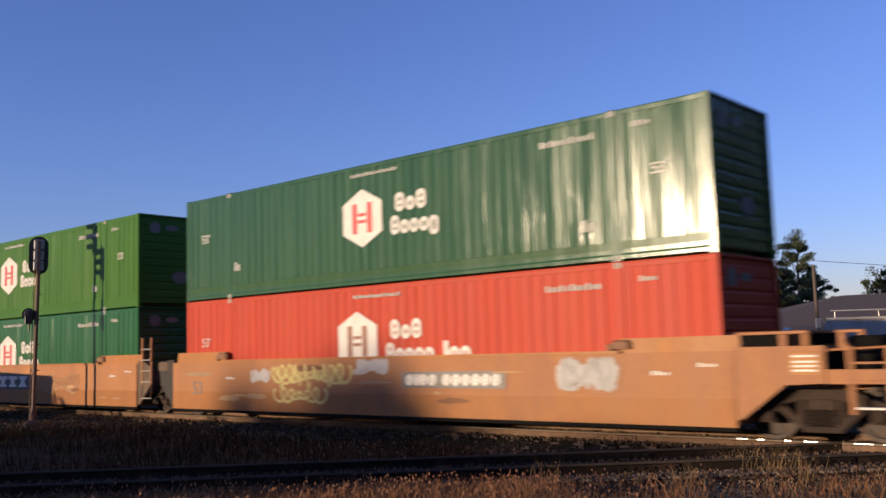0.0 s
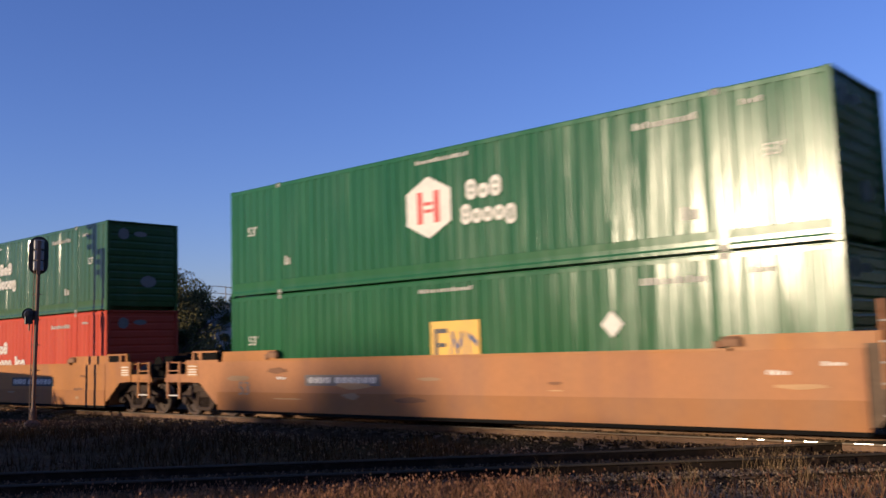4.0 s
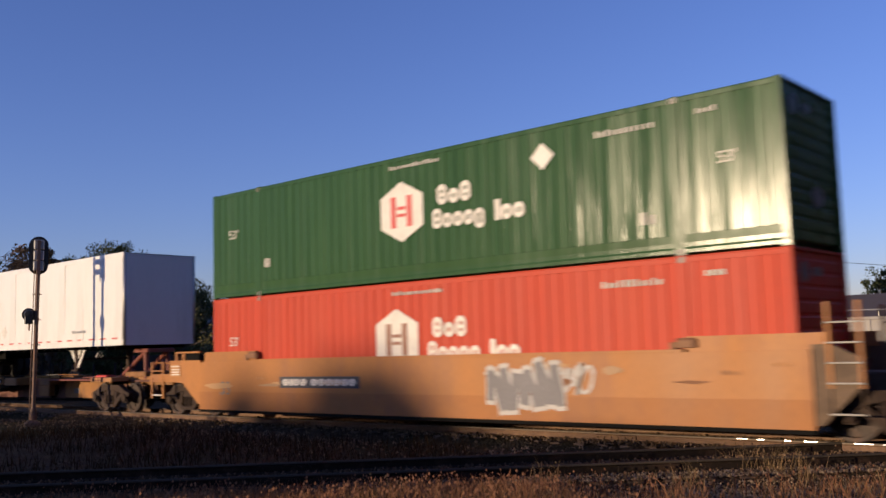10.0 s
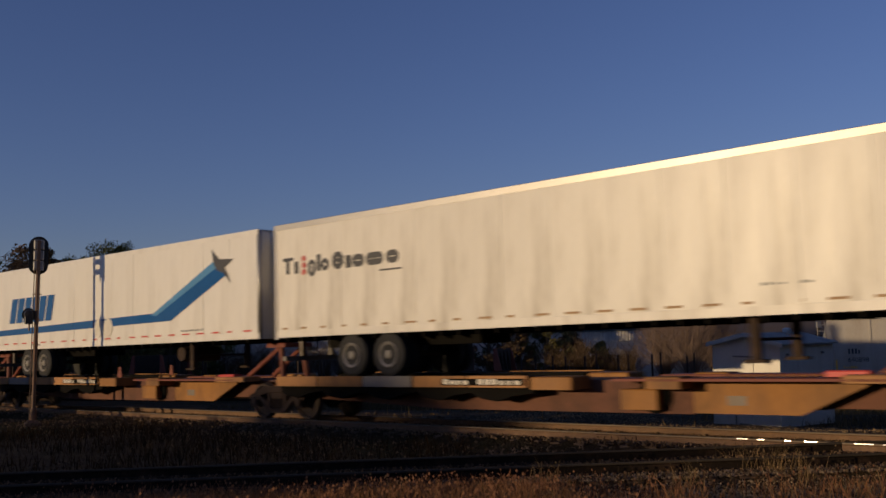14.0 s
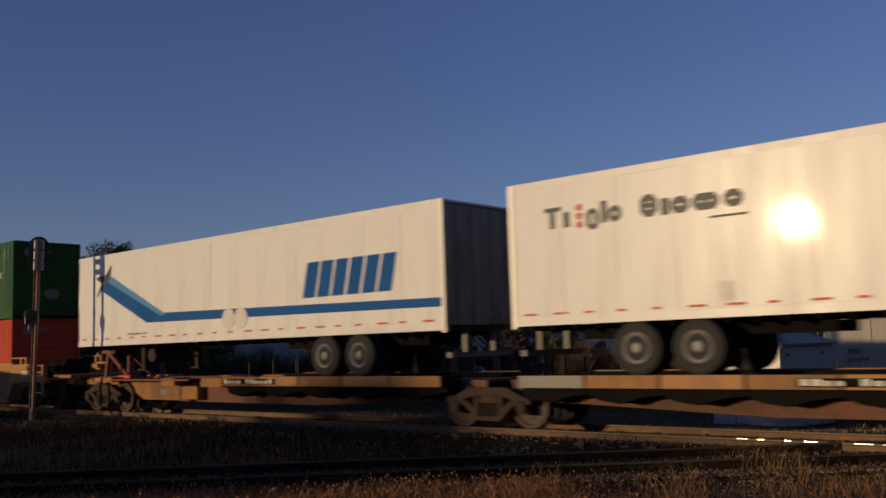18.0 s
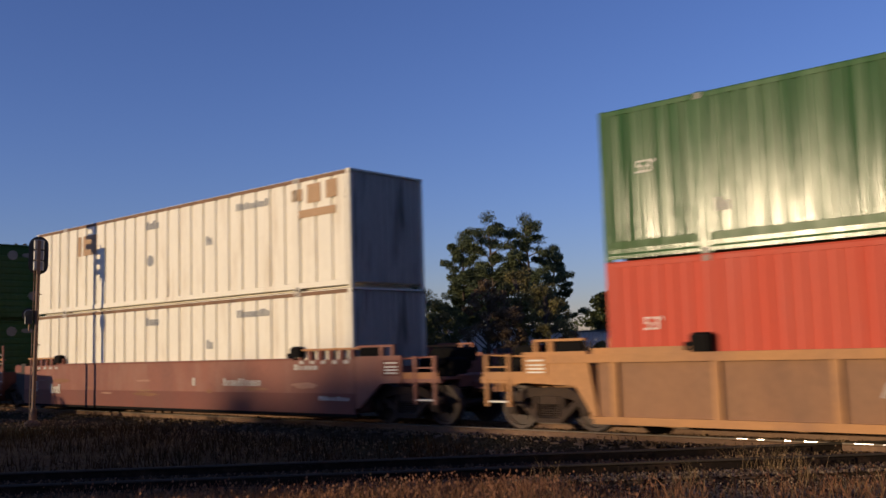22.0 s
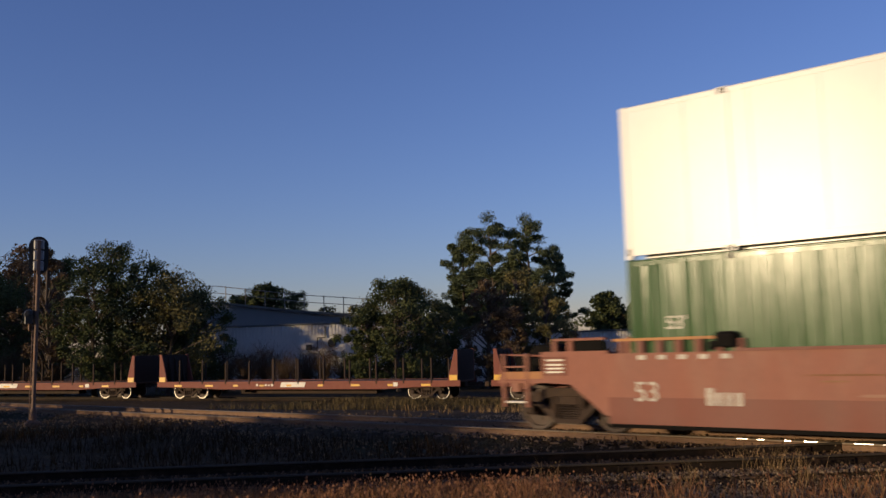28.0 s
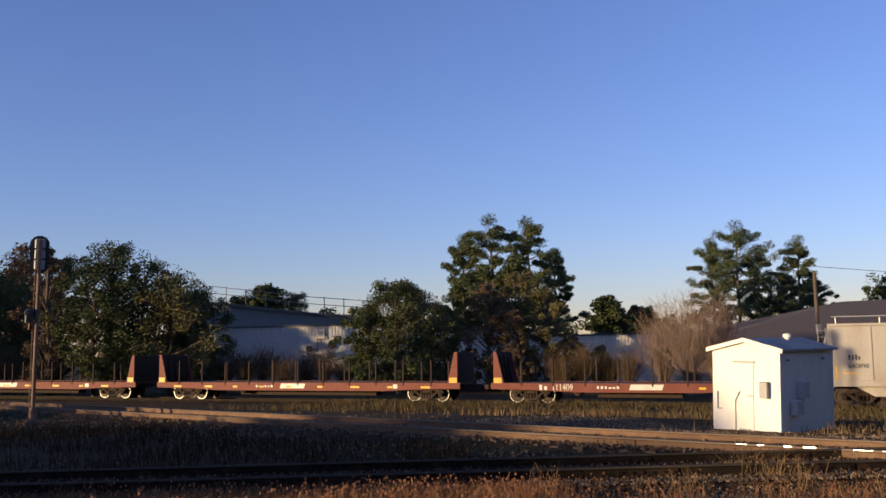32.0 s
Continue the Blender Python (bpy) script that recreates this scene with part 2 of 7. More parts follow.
WALLWHITE = material("white_warehouse_cladding", (0.62, 0.58, 0.52), 0.6, var=0.1, dirt=(0.36, 0.3, 0.24), dirt_amount=0.45, dirt_scale=0.25, stretch=(1, 1, 0.5), bump=0.1)
ROOFGREY = material("grey_roofing", (0.09, 0.095, 0.09), 0.7, var=0.12, dirt=(0.1, 0.1, 0.09), dirt_amount=0.4, dirt_scale=0.2, bump=0.1)
HUTROOF = material("dull_hut_roof", (0.42, 0.38, 0.34), 0.85, spec=0.1, var=0.15, dirt=(0.16, 0.13, 0.11), dirt_amount=0.5, dirt_scale=1.5)
ROOFDARK = material("dark_shingle_roof", (0.12, 0.085, 0.06), 0.9, var=0.2, dirt=(0.13, 0.1, 0.08), dirt_amount=0.4, dirt_scale=0.3, bump=0.2)
BARK = material("bark", (0.1, 0.075, 0.055), 0.9, var=0.3, stretch=(1, 1, 0.3), bump=0.5, bump_scale=12)
TWIG = material("bare_twigs", (0.2, 0.135, 0.1), 0.9, var=0.25)
LEAF = leaf_material("broad_leaves", (0.038, 0.05, 0.017), (0.11, 0.115, 0.042))
LEAFOLIVE = leaf_material("olive_leaves", (0.085, 0.075, 0.026), (0.22, 0.18, 0.065))
LEAFRUST = leaf_material("rusty_leaves", (0.085, 0.056, 0.03), (0.19, 0.122, 0.065))
NEEDLE = leaf_material("pine_needles", (0.05, 0.066, 0.028), (0.15, 0.165, 0.075))
DRYGRASS = leaf_material("dry_grass", (0.13, 0.088, 0.042), (0.3, 0.19, 0.09), 0.85)
REDGRASS = leaf_material("red_brown_weeds", (0.13, 0.06, 0.03), (0.31, 0.145, 0.07), 0.9)
# Blade colours kept very dark to carry the shade between the tracks.
DARKWEED = leaf_material("shade_dark_weeds", (0.016, 0.009, 0.004), (0.06, 0.034, 0.013), 0.9)
GREENGRASS = leaf_material("grass_blades", (0.05, 0.04, 0.018), (0.14, 0.1, 0.046), 0.9)


# ---- mesh tools ----
class Geo:
    """Collects vertices and faces, then becomes one mesh."""

    def __init__(self):
        self.v, self.f = [], []

    def poly(self, pts):
        n = len(self.v)
        self.v += [tuple(p) for p in pts]
        self.f.append(tuple(range(n, n + len(pts))))

    def box(self, x0, x1, y0, y1, z0, z1, c=0.0):
        """A box; c cuts its upright edges and its top edges."""
        if c <= 0:
            n = len(self.v)
            self.v += [(x, y, z) for z in (z0, z1) for y in (y0, y1) for x in (x0, x1)]
            self.f += [tuple(n + i for i in q) for q in ((0, 2, 3, 1), (4, 5, 7, 6), (0, 1, 5, 4), (2, 6, 7, 3), (0, 4, 6, 2), (1, 3, 7, 5))]
            return
        rings = []
        for z, d in ((z0, 0.0), (z1 - c, 0.0), (z1, c)):
            a, b, e, g = x0 + d, x1 - d, y0 + d, y1 - d
            rings.append([(a + c, e, z), (b - c, e, z), (b, e + c, z), (b, g - c, z), (b - c, g, z), (a + c, g, z), (a, g - c, z), (a, e + c, z)])
        self.loft(rings, True)

    def loft(self, rings, caps=False, closed=True):
        n, k = len(self.v), len(rings[0])
        for r in rings:
            self.v += [tuple(p) for p in r]
        for i in range(len(rings) - 1):
            for j in range(k if closed else k - 1):
                a, b = n + i * k + j, n + i * k + (j + 1) % k
                self.f.append((a, b, b + k, a + k))
        if caps:
            self.f.append(tuple(range(n + k - 1, n - 1, -1)))
            self.f.append(tuple(range(n + (len(rings) - 1) * k, n + len(rings) * k)))

    def prism(self, xz, y0, y1):
        """A polygon in x and z, counter-clockwise as seen from -y, drawn out from y0 to y1."""
        self.loft([[(x, y0, z) for x, z in reversed(xz)], [(x, y1, z) for x, z in reversed(xz)]], True)

    def tube(self, path, r, n=8, r2=None):
        """A round bar along a path, r to r2 thick."""
        path = [Vector(p) for p in path]
        rings = []
        for i, p in enumerate(path):
            d = (path[min(i + 1, len(path) - 1)] - path[max(i - 1, 0)]).normalized()
            a = d.orthogonal().normalized() if i == 0 else (a - d * a.dot(d)).normalized()
            b = d.cross(a)
            k = r if r2 is None else r + (r2 - r) * i / (len(path) - 1)
            rings.append([p + a * k * math.cos(2 * math.pi * j / n) + b * k * math.sin(2 * math.pi * j / n) for j in range(n)])
        self.loft(rings, True)

    def lathe(self, prof, n=24, axis="y", at=(0, 0, 0)):
        """A profile of (radius, along) turned round an axis."""
        rings = []
        for r, h in prof:
            ring = []
            for j in range(n):
                c, s = r * math.cos(2 * math.pi * j / n), r * math.sin(2 * math.pi * j / n)
                p = (c, h, s) if axis == "y" else (c, s, h)
                ring.append((p[0] + at[0], p[1] + at[1], p[2] + at[2]))
            rings.append(ring)
        self.loft(rings, True)

    def mesh(self, name, mat, smooth=False):
        me = bpy.data.meshes.new(name)
        me.from_pydata(self.v, [], self.f)
        me.materials.append(mat)
        if smooth:
            me.shade_smooth()
        me.update()
        return me


def part(name, g, mat, parent=None, label="", smooth=False):
    """Links a shape as one mesh object under its thing."""
    ob = new(name, g.mesh(name, mat, smooth))
    if parent:
        ob.parent = parent
    if label:
        tagged(ob, label)
    return ob


def share(name, me, parent, m):
    """One more piece on a mesh that is already there."""
    ob = new(name, me)
    ob.parent, ob.matrix_basis = parent, m
    return ob


def thing(name, label, category, group="", m=None):
    ob = new(name)
    ob.empty_display_size = 0.3
    if m:
        ob.matrix_basis = m
    return tagged(ob, label, category, group)


# ---- the line of the main track and the train's way along it ----
TURN = -41.302
DV = Vector((math.cos(radians(TURN)), math.sin(radians(TURN)), 0))
NV = Vector((-DV.y, DV.x, 0))
CENTRE = 16.64


def run(t):
    return 9.87229 * t + 0.0137383 * t * t - 0.000102714 * t ** 3


def on_track(s, z=0.0, off=0.0):
    p = DV * s + NV * (CENTRE + off)
    return pose(p.x, p.y, z, 0, 0, TURN)


MOVERS, WHEELS = [], []
WHEEL_R = 0.457


# ---- markings: plain shapes in the colours of the lettering ----
def blocks(g, x0, x1, z0, z1, y, n, seed=1, lean=0.0):
    """A word as a row of plain upright bars."""
    rnd = random.Random(seed)
    step = (x1 - x0) / n
    for i in range(n):
        a, h = x0 + i * step, (z1 - z0) * (1.0 if i == 0 or rnd.random() < 0.3 else 0.74)
        w = step * rnd.uniform(0.5, 0.72)
        g.prism([(a, z0), (a + w, z0), (a + w + lean * h, z0 + h), (a + lean * h, z0 + h)], y - 0.004, y + 0.004)


def ring(g, x0, x1, z0, z1, y, t):
    """A plain rounded ring round an open middle."""
    c = 0.3 * min(x1 - x0, z1 - z0)
    def outline(d):
        a, b, e, f, k = x0 + d, x1 - d, z0 + d, z1 - d, max(0.004, c - 0.6 * d)
        return [(a + k, e), (b - k, e), (b, e + k), (b, f - k), (b - k, f), (a + k, f), (a, f - k), (a, e + k)]
    o, i = outline(0), outline(t)
    g.loft([[(x, yy, z) for x, z in q] for q, yy in ((o, y - 0.004), (i, y - 0.004), (i, y + 0.004), (o, y + 0.004), (o, y - 0.004))])


def word(parent, mat, x0, x1, z0, z1, y, marks, lean=0.0, weight=0.36):
    """A painted name as separate plain marks of the letters' sizes: T tall, o low, p hanging rings, l and i bars, B blocks, - a gap."""
    wide = {"l": 0.5, "i": 0.5, "-": 0.5, "m": 1.4}
    unit = (x1 - x0) / sum(wide.get(k, 1.0) for k in marks)
    h, a = z1 - z0, x0
    for k in marks:
        step = unit * wide.get(k, 1.0)
        w = step * 0.84
        if k != "-":
            g = Geo()
            t = weight * min(unit * 0.84, 0.9 * h)
            if k in "li":
                g.box(a, a + w, y - 0.004, y + 0.004, z0, z0 + h * (1.0 if k == "l" else 0.72))
            elif k == "B":
                g.box(a, a + w, y - 0.004, y + 0.004, z0, z0 + h)
            else:
                lo, hi = {"T": (0, 1), "o": (0, 0.72), "m": (0, 0.72), "p": (-0.25, 0.72)}[k]
                ring(g, a, a + w, z0 + lo * h, z0 + hi * h, y, t)
                if k == "T":
                    g.box(a + t, a + w - t, y - 0.003, y + 0.003, z0 + 0.4 * h, z0 + 0.4 * h + 0.7 * t)
                if k == "m":
                    g.box(a + w / 2 - t / 2, a + w / 2 + t / 2, y - 0.003, y + 0.003, z0 + t, z0 + 0.72 * h - t)
            g.v = [(vx + (vz - z0) * lean, vy, vz) for vx, vy, vz in g.v]
            part("name_bar", g, mat, parent)
        a += step


def stencil(parent, mat, rows, y):
    """Small stencilled data too fine to pick apart."""
    g = Geo()
    for x0, x1, z0, z1, n, seed in rows:
        blocks(g, x0, x1, z0, z1, y, n, seed)
    tagged(part("stencil", g, mat, parent), kind="stuff")


def frame_bar(g, x0, x1, z0, z1, y, w):
    """An open rectangle of thin bars."""
    g.box(x0, x1, y - 0.004, y + 0.004, z0, z0 + w)
    g.box(x0, x1, y - 0.004, y + 0.004, z1 - w, z1)
    g.box(x0, x0 + w, y - 0.004, y + 0.004, z0 + w, z1 - w)
    g.box(x1 - w, x1, y - 0.004, y + 0.004, z0 + w, z1 - w)


def lettering(name, text, size, x, y, z, mat, parent, squeeze=1.0):
    """Words that can be read, in the built-in font, on a side that faces -y."""
    c = bpy.data.curves.new(name, "FONT")
    c.body, c.size, c.extrude = text, size, 0.003
    tmp = bpy.data.objects.new(name, c)
    me = bpy.data.meshes.new_from_object(tmp)
    bpy.data.objects.remove(tmp)
    me.materials.clear()
    me.materials.append(mat)
    me.transform(Matrix.Translation((x, y, z)) @ Matrix.Rotation(radians(90), 4, "X") @ Matrix.Diagonal((squeeze, 1, 1, 1)))
    ob = new(name, me)
    ob.parent = parent
    return ob


def scribble(g, x0, x1, z0, z1, y, loops, width, seed, passes=2):
    """Sprayed strokes that loop along a side."""
    rnd = random.Random(seed)
    for k in range(passes):
        pts, n = [], loops * 12
        ph, amp = rnd.uniform(0, 6), rnd.uniform(0.8, 1.0)
        for i in range(n + 1):
            u = i / n
            a = u * loops * 2 * math.pi + ph
            pts.append((x0 + (x1 - x0) * (0.04 + 0.92 * u) + math.cos(a) * (x1 - x0) * 0.5 / loops,
                        (z0 + z1) / 2 + math.sin(a * (1 + 0.13 * k)) * (z1 - z0) * 0.46 * amp * (0.7 + 0.3 * math.sin(u * 9 + k))))
        for (xa, za), (xb, zb) in zip(pts, pts[1:]):
            d = Vector((xb - xa, zb - za))
            if d.length < 1e-4:
                continue
            nrm = Vector((-d.y, d.x)).normalized() * width * rnd.uniform(0.4, 0.6)
            yy = y - 0.001 * k
            g.poly([(xa - nrm.x, yy, za - nrm.y), (xb - nrm.x, yy, zb - nrm.y), (xb + nrm.x, yy, zb + nrm.y), (xa + nrm.x, yy, za + nrm.y)])


def strokes(g, x0, x1, z0, z1, y, n, width, seed):
    """Fat sprayed letter-like strokes, upright and slanting, that touch one another."""
    rnd = random.Random(seed)
    step = (x1 - x0) / n
    for i in range(n):
        a = x0 + i * step
        pts = [(a + rnd.uniform(0, 0.1), z0 + rnd.uniform(0, 0.25)), (a + step * rnd.uniform(0.1, 0.4), z1 - rnd.uniform(0, 0.25)),
               (a + step * rnd.uniform(0.6, 0.9), z1 - rnd.uniform(0.2, 0.6)), (a + step * rnd.uniform(0.7, 1.1), z0 + rnd.uniform(0, 0.2))]
        for (xa, za), (xb, zb) in zip(pts, pts[1:]):
            d = Vector((xb - xa, zb - za)).normalized() * width / 2
            g.poly([(xa - d.x + d.y, y, za - d.y - d.x), (xb + d.x + d.y, y, zb + d.y - d.x), (xb + d.x - d.y, y, zb + d.y + d.x), (xa - d.x - d.y, y, za - d.y + d.x)])
            y -= 0.0002


# ---- containers ----
CL, CW, CH = 16.154, 2.591, 2.896
CACHE = {}


def corrugated(x0, x1, z0, z1, y, period, flat, slope, depth, out, wave=0.0, start=None):
    """A pressed wall: flats on the outer plane y, grooves set in by depth; out is -1 on the near side."""
    g = Geo()
    xs = []
    x = x0
    if start is not None:
        xs.append((x0, 0))
        x = start
    while x < x1 - 1e-3:
        for dx, d in ((0, 0), *(((flat - 0.13, 0), (flat - 0.08, 0.004), (flat - 0.035, 0.013)) if depth > 0.07 else ()), (flat, 0.025 if depth > 0.07 else 0), (flat + slope, depth), (period - slope, depth)):
            if x + dx < x1:
                xs.append((x + dx, d))
        x += period
    xs.append((x1, 0))
    rnd = random.Random(int(period * 1000))
    low = [(a, y - out * (d + rnd.uniform(0, wave)), z0) for a, d in xs]
    top = [(a, y - out * (d + rnd.uniform(0, wave)), z1) for a, d in xs]
    if out > 0:
        low, top = low[::-1], top[::-1]
    g.loft([low, top], False, False)
    return g


def side_mesh(style, mat, out):
    key = (style, mat.name, out)
    if key not in CACHE:
        y = out * CW / 2
        if style == "ribbed":
            g = corrugated(-CL + 0.14, -0.14, 0.16, CH - 0.1, y, 0.2885, 0.13, 0.03, 0.019, out, 0.006)
        elif style == "wide":
            g = corrugated(-CL + 0.16, -0.16, 0.14, CH - 0.1, y, 0.602, 0.475, 0.02, 0.045, out, 0.003, -15.606)
        else:
            g = corrugated(-CL + 0.1, -0.1, 0.2, CH - 0.08, y, 1.2195, 1.2, 0.008, 0.006, out)
        CACHE[key] = g.mesh("side_panel", mat)
    return CACHE[key]


def container(s, z, mat, label, style="ribbed", logo="hex", seed=1, post=None, emblem_x=-8.85, drop=0.0):
    """A 53-foot container: pressed sides, rails, posts, corner castings, end walls, roof and markings. x runs to its front end."""
    c = thing("container", label, "container", "containers on the train", on_track(s, z))
    MOVERS.append((c, s, z))
    w, rnd = CW / 2, random.Random(seed)
    share("side_panel", side_mesh(style, mat, -1), c, Matrix())
    share("side_panel", side_mesh(style, mat, 1), c, Matrix())
    key = ("frame", style, mat.name)
    if key not in CACHE:
        g = Geo()
        g.box(-CL, 0, -w + 0.05, w - 0.05, CH - 0.05, CH, 0.01)
        roof = g.mesh("roof", mat)
        g = Geo()
        prof = [(-0.06, 0.14)]
        for k in range(10):
            zz = 0.3 + k * 0.245
            prof += [(-0.06, zz), (-0.042, zz + 0.03), (-0.042, zz + 0.18), (-0.06, zz + 0.21)]
        prof += [(-0.06, CH - 0.06), (-0.09, CH - 0.06), (-0.09, 0.14)]
        g.prism(prof, -w + 0.1, w - 0.1)
        if style == "wide":
            g = Geo()
            prof = [(-0.09, w - 0.1), (-0.09, -w + 0.1), (-0.06, -w + 0.1)]
            for k in range(11):
                yy = -w + 0.14 + k * 0.215
                prof += [(-0.06, yy), (-0.035, yy + 0.015), (-0.035, yy + 0.115), (-0.06, yy + 0.13)]
            prof.append((-0.06, w - 0.1))
            g.loft([[(x, yy, zz) for x, yy in prof] for zz in (0.14, CH - 0.06)], True)
        end = g.mesh("end_wall", GRIMESHADE if style == "wide" else mat)
        g = Geo()
        g.box(-CL + 0.02, -CL + 0.07, -w + 0.1, -0.01, 0.14, CH - 0.06)
        g.box(-CL + 0.02, -CL + 0.07, 0.01, w - 0.1, 0.14, CH - 0.06)
        for yy in (-0.85, -0.35, 0.35, 0.85):
            g.tube([(-CL, yy, 0.1), (-CL, yy, CH - 0.1)], 0.02, 6)
        doors = g.mesh("end_door", mat)
        g = Geo()
        g.box(-CL + 0.1, -0.1, -w + 0.06, w - 0.06, 0.12, 0.16)
        g.box(-CL + 0.3, -0.3, -w + 0.2, w - 0.2, 0.02, 0.121)
        floor = g.mesh("floor", mat)
        rails = []
        for sgn in (-1, 1):
            g = Geo()
            a, b = sorted((sgn * (w + 0.006), sgn * (w - 0.1)))
            g.box(-CL, 0, a, b, CH - 0.12, CH - 0.025, 0.012)
            rails.append(g.mesh("top_rail", RUSTEDGE if style == "wide" else mat))
            g = Geo()
            if style == "ribbed":
                yo, yi = sgn * (w + 0.012), sgn * (w - 0.04)
                prof = [(yi, 0.035), (yo, 0.035), (yo, 0.1), (sgn * (w + 0.002), 0.14), (sgn * (w + 0.002), 0.22), (sgn * (w + 0.008), 0.36), (yi, 0.38)]
            else:
                prof = [(sgn * (w - 0.05), 0.07), (sgn * (w + 0.01), 0.07), (sgn * (w + 0.01), 0.2), (sgn * (w - 0.05), 0.22)]
            g.loft([[(xx, yy, zz) for yy, zz in prof] for xx in (-CL + 0.02, -0.02)], True)
            rails.append(g.mesh("bottom_rail", mat))
        g = Geo()
        g.box(-0.07, 0.07, -0.06, 0.06, 0.0, CH, 0.015)
        corner = g.mesh("corner_post", mat)
        g = Geo()
        g.box(-0.11, 0.11, -0.035, 0.035, 0.0, CH, 0.015)
        inner = g.mesh("lifting_post", mat)
        CACHE[key] = roof, end, doors, floor, rails, corner, inner
    roof, end, doors, floor, rails, corner, inner = CACHE[key]
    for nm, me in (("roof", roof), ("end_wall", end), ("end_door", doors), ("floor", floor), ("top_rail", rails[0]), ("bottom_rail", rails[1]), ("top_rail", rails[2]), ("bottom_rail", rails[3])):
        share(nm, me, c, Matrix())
    if "casting" not in CACHE:
        for nm, mt in (("casting", CASTING), ("casting_dark", GREYSTEEL)):
            g = Geo()
            g.box(-0.085, 0.085, -0.045, 0.045, 0.0, 0.12, 0.012)
            CACHE[nm] = g.mesh("corner_casting", mt)
    light = CACHE["casting"] if style == "ribbed" else CACHE["casting_dark"]
    for sgn in (-1, 1):
        for x in (-CL + 0.07, -0.07):
            share("corner_post", corner, c, Matrix.Translation((x, sgn * (w - 0.05), 0)))
        for x in (-2.0, -14.1):
            share("lifting_post", inner, c, Matrix.Translation((x, sgn * (w - 0.02), 0)))
            share("corner_casting", light, c, Matrix.Translation((x, sgn * (w - 0.03), CH - 0.13)))
            share("corner_casting", light, c, Matrix.Translation((x, sgn * (w - 0.03), -0.005)))
    y = -w - 0.012
    if style == "ribbed":
        stencil(c, STENCILGREY, ((-9.2, -7.65, 2.6, 2.69, 16, seed), (-3.65, -2.35, 2.41, 2.54, 11, seed + 1), (-1.55, -1.15, 2.5, 2.6, 4, seed + 3),
                               (-13.85, -13.6, 0.72, 0.95, 2, seed + 4), (-2.75, -2.4, 0.62, 0.85, 2, seed + 5)), y)
        lettering("length_mark", "53'", 0.34, -15.4, y, 1.6, MARKWHITE, c)
        lettering("length_mark", "53'", 0.3, -1.2, y, 1.55 if z > 2 else 1.05, MARKWHITE, c)
        for a, b, e, f in ((-0.9, -0.5, 2.3, 2.68), (-0.35, 0.15, 2.42, 2.6), (-0.1, 0.5, 0.75, 1.15)):
            g = Geo()
            m, k = (a + b) / 2, (e + f) / 2
            g.loft([[(x, m + math.cos(q) * (b - a) / 2, k + math.sin(q) * (f - e) / 2) for q in (i * math.pi / 4 for i in range(8))] for x in (-0.042, -0.036)], True)
            part("end_emblem", g, GREYSTEEL, c, "faded emblem on the end wall")
    if logo in ("hex", "hexinc"):
        cx, cz = emblem_x, 1.6
        g = Geo()
        g.prism([(cx, cz - 0.7), (cx + 0.66, cz - 0.36), (cx + 0.66, cz + 0.36), (cx, cz + 0.7), (cx - 0.66, cz + 0.36), (cx - 0.66, cz - 0.36)], y - 0.004, y + 0.004)
        part("emblem", g, MARKWHITE, c, "white hexagonal emblem panel")
        for a, b, e, f in ((-0.33, -0.17, -0.36, 0.36), (0.17, 0.33, -0.36, 0.36), (-0.13, 0.13, -0.12, -0.045), (-0.13, 0.13, 0.045, 0.12)):
            g = Geo()
            g.box(cx + a, cx + b, y - 0.012, y - 0.004, cz + e, cz + f)
            part("emblem_bar", g, BROWNSCUFF if mat == RED else MARKRED, c, "faded brown bar on the emblem" if mat == RED else "red bar on the emblem")
        word(c, MARKWHITE, cx + 1.1, cx + 2.1, cz + 0.02, cz + 0.46, y, "ToT")
        word(c, MARKWHITE, cx + 0.95, cx + 2.45, cz - 0.5, cz - 0.06, y, "Tooop")
        if logo == "hexinc":
            word(c, MARKWHITE, cx + 2.7, cx + 3.5, cz - 0.5, cz - 0.06, y, "loo")
    elif logo == "square":
        g = Geo()
        g.box(emblem_x - 0.69, emblem_x + 0.69, y - 0.004, y + 0.004, 1.42 - drop, 2.46 - drop)
        part("emblem", g, MARKYELLOW, c, "orange-yellow square emblem panel")
        a = emblem_x - 0.58
        for x0, x1, e, f in ((0, 0.1, 1.58, 2.3), (0.115, 0.38, 1.58, 1.68), (0.115, 0.33, 1.9, 1.99), (0.115, 0.38, 2.2, 2.3)):
            g = Geo()
            g.box(a + x0, a + x1, y - 0.012, y - 0.004, e - drop, f - drop)
            part("emblem_bar", g, MARKDARK, c)
        for x0, x1, e, f in ((0.44, 0.5, 1.68, 2.18), (0.5, 0.63, 2.18, 1.78), (0.63, 0.76, 1.78, 2.18), (0.76, 0.82, 2.18, 1.68), (0.92, 0.98, 2.18, 1.62), (1.0, 1.14, 2.14, 1.95)):
            g = Geo()
            e, f = e - drop, f - drop
            g.prism([(a + x0, e - 0.06), (a + x1 + 0.06, f - 0.06), (a + x1 + 0.06, f + 0.06), (a + x0, e + 0.06)], y - 0.012, y - 0.004)
            part("emblem_bar", g, MARKBLUE, c)
    if post == "diamond":
        g = Geo()
        px = -4.9 if seed == 11 else -5.9
        g.prism([(px, 1.98), (px + 0.28, 2.26), (px, 2.54), (px - 0.28, 2.26)], y - 0.004, y + 0.004)
        part("placard", g, MARKWHITE, c, "white diamond placard")
    elif post == "low_diamond":
        g = Geo()
        x, zc = {-5.7: (-4.45, 2.3), -12.2: (-8.75, 2.0)}.get(emblem_x, (emblem_x + 3.9, 1.73))
